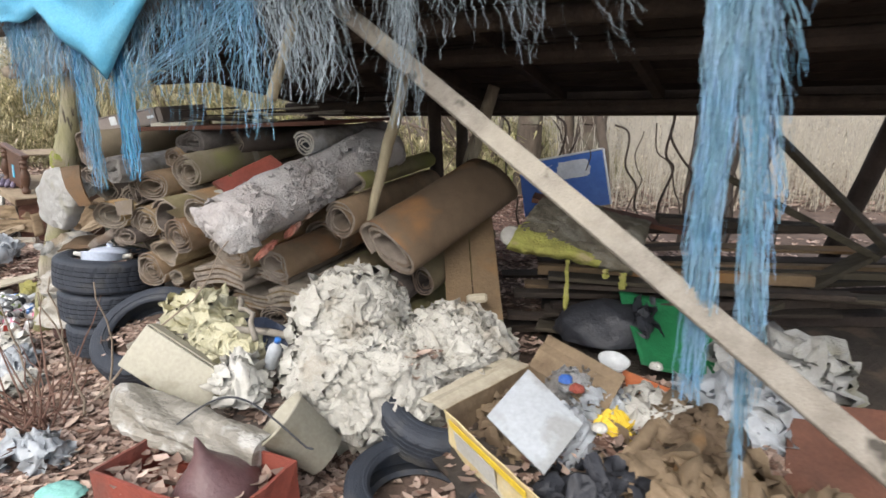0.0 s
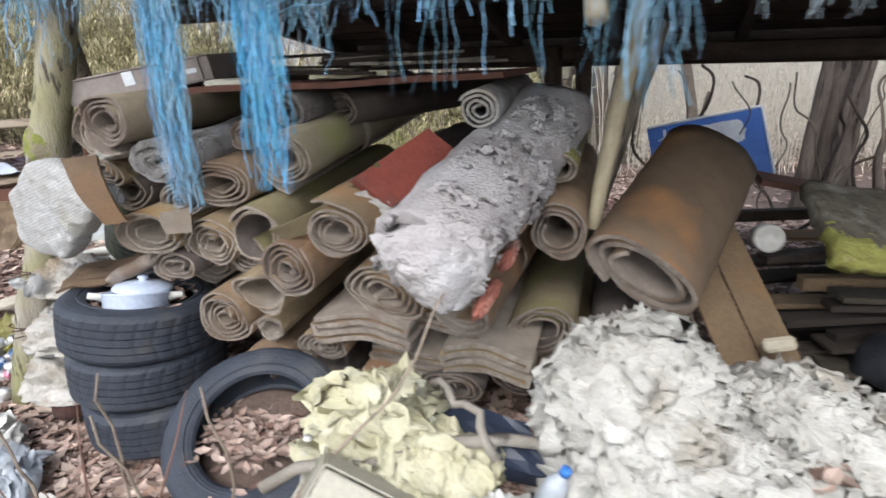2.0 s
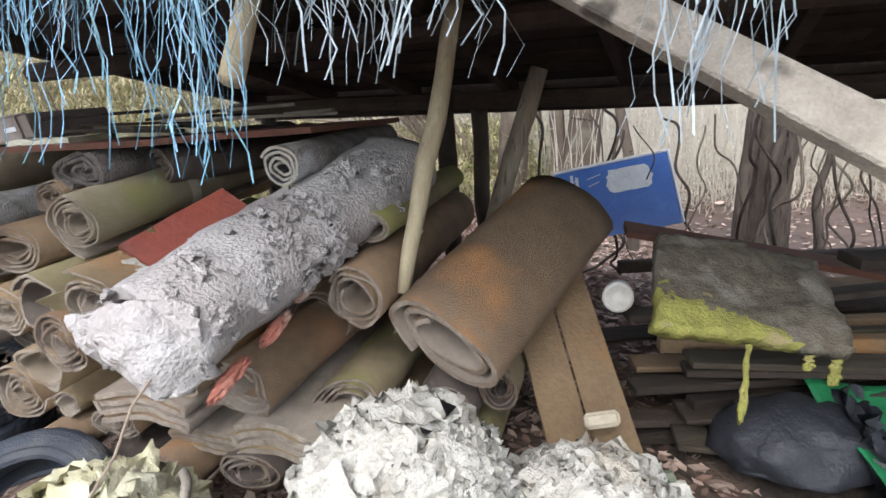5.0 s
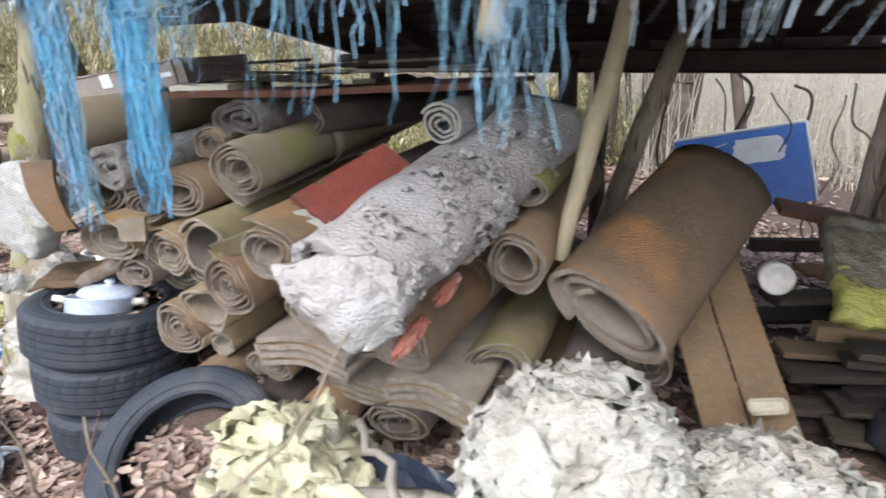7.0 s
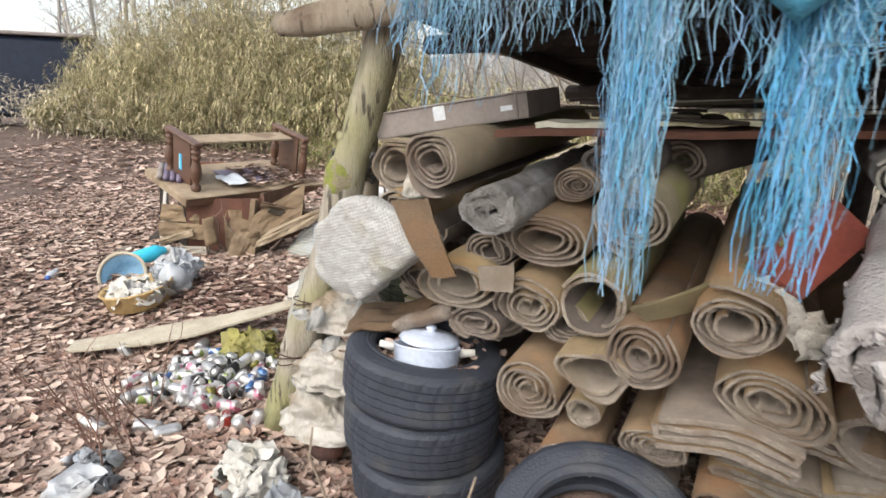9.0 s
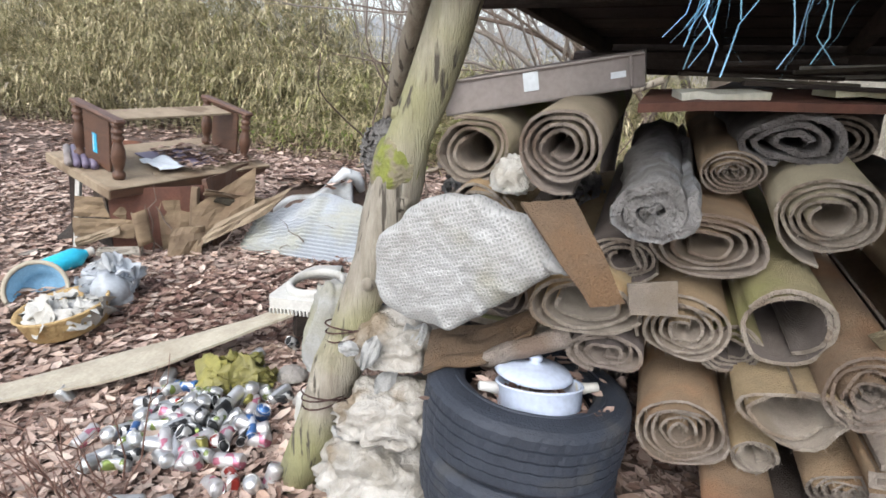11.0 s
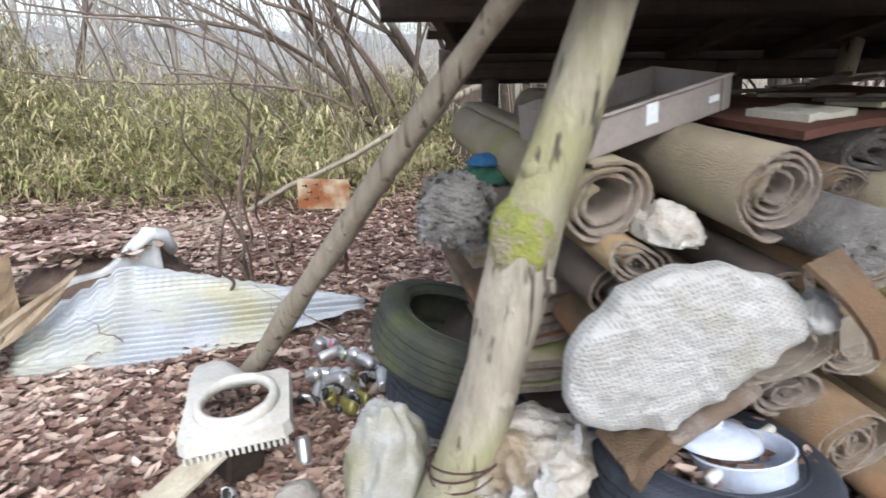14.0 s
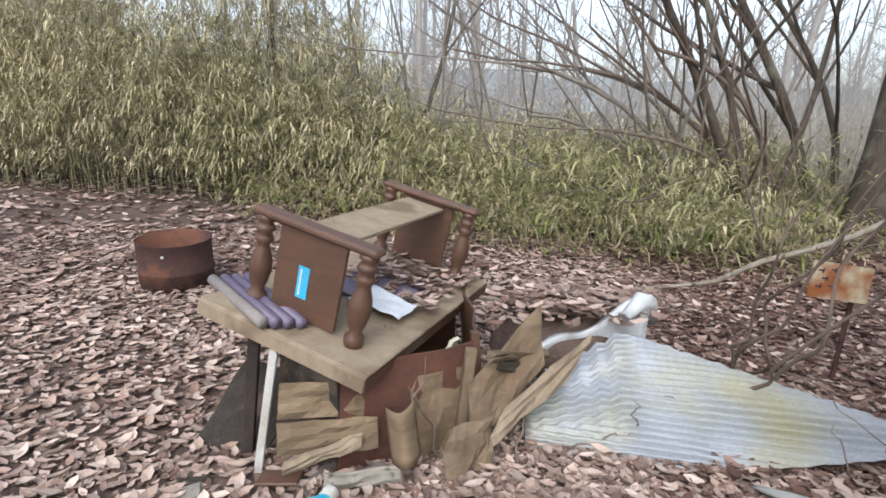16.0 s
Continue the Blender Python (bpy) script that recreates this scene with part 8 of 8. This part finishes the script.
    for i, (a, b, w, m) in enumerate((((-5.3, 5.78, 0.03), (-5.2, 5.86, 0.7), 0.035, M_PLASTICW), ((-5.36, 5.9, 0.05), (-5.3, 5.95, 0.7), 0.05, M_ROOF), ((-4.42, 5.82, 0.1), (-4.36, 5.9, 0.62), 0.05, M_PLY), ((-4.28, 5.95, 0.1), (-4.33, 6.0, 0.66), 0.04, M_VARNISH))):
        bm = bmesh.new()
        bar(bm, a, b, w, w, 0.004, up=(1, 0, 0))
        part("upright", bm, m, e, "white painted upright" if i == 0 else "")
    # curled veneer and a broken bin in front
    bm = bmesh.new()
    grid(bm, lambda u, v: Vector((-4.75 + 0.12 * u + 0.03 * v, 5.68 - 0.07 * math.sin(math.pi * u) - 0.03 * v, 0.47 - 0.24 * v + 0.03 * u)), 12, 6, 0.006)
    solo("curled_veneer", bm, M_PLYPALE, "curled strip of pale veneer peeling off the cabinet", "veneer", smooth=True)
    bm = bmesh.new()
    rim = [(0.17 * (1 + 0.12 * nz((math.cos(a), math.sin(a), 3), 2)), a) for a in [6.2832 * k / 28 for k in range(28)]]
    lo, hi, inn = [], [], []
    for r, a in rim:
        x, y = -4.88 + r * 1.15 * math.cos(a), 5.62 + r * 0.8 * math.sin(a)
        lo.append(bm.verts.new((x, y, 0.03)))
        hi.append(bm.verts.new((x * 1.0, y, 0.17 + 0.06 * nz((math.cos(a) * 2, math.sin(a) * 2, 8)))))
        inn.append(bm.verts.new((-4.88 + r * 1.02 * math.cos(a), 5.62 + r * 0.7 * math.sin(a), 0.05)))
    for k in range(28):
        q = (k + 1) % 28
        bm.faces.new((lo[k], lo[q], hi[q], hi[k]))
        bm.faces.new((hi[k], hi[q], inn[q], inn[k]))
    bm.faces.new(inn)
    solo("broken_tub", bm, M_GREYTRAY, "broken grey-brown tub full of dark litter", "tub", smooth=True)
    for a, b2, c, m, nm in (((-4.62, 5.98, 0.42), (-4.4, 6.1, 0.6), (-4.6, 6.1, 0.3), M_YELLOWBAG, "foam_block"), ((-4.5, 5.62, 0.1), (-4.3, 5.7, 0.12), (-4.48, 5.7, 0.34), M_CARD, "peeled_veneer"), ((-4.25, 5.9, 0.5), (-3.95, 6.1, 0.36), (-4.22, 5.98, 0.56), M_DARKWOOD, "split_lath"), ((-4.3, 5.86, 0.56), (-3.9, 6.2, 0.42), (-4.29, 5.89, 0.59), M_CARD, "split_lath")):
        bm = bmesh.new()
        slab(bm, a, b2, c, 0.02, 7, 5, 0.05, a[0])
        solo(nm, bm, m, "weathered broken piece of the collapsed cabinet", "debris", smooth=False)
    for i in range(7):
        a = Vector((rng.uniform(-5.75, -5.2), rng.uniform(5.5, 5.95), 0.05 + 0.02 * i))
        bm = bmesh.new()
        bar(bm, a, a + Vector((rng.uniform(0.1, 0.3), rng.uniform(-0.15, 0.1), rng.uniform(-0.01, 0.06))), rng.uniform(0.04, 0.09), 0.015)
        solo("broken_board", bm, rng.choice([M_DARKWOOD, M_VARNISH, M_GREYWOOD]), "short broken dark board on the leaves", "board", "broken boards")
    for i in range(9):
        a = Vector((rng.uniform(-4.7, -4.1), rng.uniform(5.55, 5.9), 0.1))
        bm = bmesh.new()
        tube(bm, line_pts(a, a + Vector((rng.uniform(-0.3, 0.3), rng.uniform(-0.1, 0.3), rng.uniform(0.2, 0.6))), 7, ripple=0.06, seed=i + 3), [0.008, 0.007, 0.006, 0.006, 0.005, 0.004, 0.002], 5)
        solo("dead_twig", bm, M_TWIG, "thin dead stem over the cabinet", "twig", "dead twigs")


def build_twigs():
    """Leafless shrub shoots in front of the tyres, vines under the eave."""
    rng = random.Random(31)
    e = thing("bare_shrub", (-1.95, 2.25, 0.0), "leafless reddish-brown shrub shoots", "shrub")
    for i in range(34):
        a = Vector((-1.95 + rng.gauss(0, 0.07), 2.3 + rng.gauss(0, 0.07), 0.0))
        d = Vector((rng.gauss(-0.25, 0.45), rng.gauss(0.0, 0.3), rng.uniform(0.35, 1.0)))
        ln = rng.uniform(0.3, 0.75)
        bm = bmesh.new()
        tube(bm, line_pts(a, a + d.normalized() * ln, 7, ripple=0.06, seed=i), [0.006, 0.0055, 0.005, 0.0045, 0.004, 0.003, 0.0015], 5)
        part("shoot", bm, mat("shoot_bark", (0.2, 0.11, 0.085), (0.13, 0.08, 0.06), 20, 0.7), e)
    e = thing("bare_shrub", (-3.6, 3.3, 0.0), "thin leafless shoots rising from dead leaves", "shrub")
    for i in range(16):
        a = Vector((-3.62 + rng.gauss(0, 0.1), 3.3 + rng.gauss(0, 0.1), 0.0))
        d = Vector((rng.gauss(-0.35, 0.3), rng.gauss(0.0, 0.25), 1)).normalized()
        ln = rng.uniform(0.35, 0.75)
        bm = bmesh.new()
        pts = line_pts(a, a + d * ln, 7, ripple=0.05, seed=i + 40)
        tube(bm, pts, [0.0045, 0.004, 0.0036, 0.003, 0.0026, 0.002, 0.0012], 5)
        for k in (2, 4):
            q = pts[k] + (d + Vector((rng.gauss(0, 0.6), rng.gauss(0, 0.6), 0.2))).normalized() * 0.16
            tube(bm, [pts[k], pts[k].lerp(q, 0.5) + Vector((0, 0, 0.01)), q], [0.0022, 0.0018, 0.001], 4)
        part("shoot", bm, MATS["shoot_bark"], e)
    for a, b in (((-1.95, 2.55, 0.1), (-1.9, 2.5, 0.78)), ((-1.78, 2.4, 0.1), (-1.83, 2.35, 0.75)), ((-1.6, 2.35, 0.1), (-1.58, 2.4, 0.78)), ((-2.2, 2.6, 0.05), (-2.35, 2.62, 0.75)), ((-1.55, 2.2, 0.3), (-0.95, 2.55, 0.98))):
        bm = bmesh.new()
        tube(bm, line_pts(a, b, 9, ripple=0.05, seed=a[0]), [0.0062 - 0.0004 * k for k in range(9)], 6)
        solo("dry_stalk", bm, M_STALK, "dry pale weed stalk standing by the tyres", "stalk", "dry stalks")
    for i in range(20):
        a = Vector((rng.uniform(0.6, 2.9), rng.uniform(4.6, 5.4), 0.1))
        b = a + Vector((rng.uniform(-0.5, 0.5), rng.uniform(-0.2, 0.3), rng.uniform(1.2, 1.5)))
        bm = bmesh.new()
        tube(bm, line_pts(a, b, 44, ripple=0.17, seed=i * 2.0), rng.uniform(0.004, 0.012), 6, 0.2)
        solo("vine", bm, M_BARK if i % 2 else M_ROOF, "dark twisted vine behind the shed", "vine", "vines", smooth=True)
    for k in range(5):
        verts_a = Vector((rng.uniform(-2.95, -2.5), rng.uniform(5.5, 6.5), 0.1))
        bm = bmesh.new()
        tube(bm, line_pts(verts_a, verts_a + Vector((rng.uniform(-0.3, 0.3), rng.uniform(-1.2, -0.4), rng.uniform(1.4, 2.0))), 36, ripple=0.2, seed=k * 5.0), [0.012 - 0.00026 * i for i in range(36)], 6)
        solo("sapling", bm, M_TWIG, "thin curved bare sapling beside the post", "sapling", "saplings", smooth=True)


def build_far():
    # roof of a house and a dark vehicle beyond the thicket
    e = thing("far_shed", (-17, 31, 0), "distant low building with a grey roof", "house")
    bm = bmesh.new()
    box(bm, (6, 4, 4.2), pose(-19, 32, 2.1), 0.02)
    part("wall", bm, M_DARKWOOD, e)
    bm = bmesh.new()
    slab(bm, (-22.5, 29.5, 4.3), (-15.6, 29.5, 4.3), (-22.5, 32, 5.6), 0.1)
    part("roof", bm, M_GREYTRAY, e)
    e = thing("dark_truck", (-20, 18.5, 0), "dark blue truck parked beyond the bamboo", "vehicle")
    bm = bmesh.new()
    box(bm, (4.2, 2.2, 2.6), pose(-20, 18.5, 1.75, 0, 0, 42), 0.12)
    part("body", bm, M_DARK, e)
    bm = bmesh.new()
    box(bm, (4.4, 2.4, 0.12), pose(-20, 18.5, 3.15, 0, 0, 42), 0.03)
    part("roof", bm, M_GREYTRAY, e)
    for k in (-1.3, 1.3):
        bm = bmesh.new()
        c = pose(-20, 18.5, 0.45, 0, 0, 42) @ Vector((k, -1.1, 0))
        lathe(bm, [(0.36, -0.1), (0.42, -0.07), (0.42, 0.07), (0.36, 0.1)], Matrix.Translation(c) @ pose(0, 0, 0, 90, 0, 42), 20)
        part("wheel", bm, M_RUBBER, e)


build_sack()
build_heaps()
build_shed_things()
build_front_junk()
build_clearing()
build_twigs()
build_far()
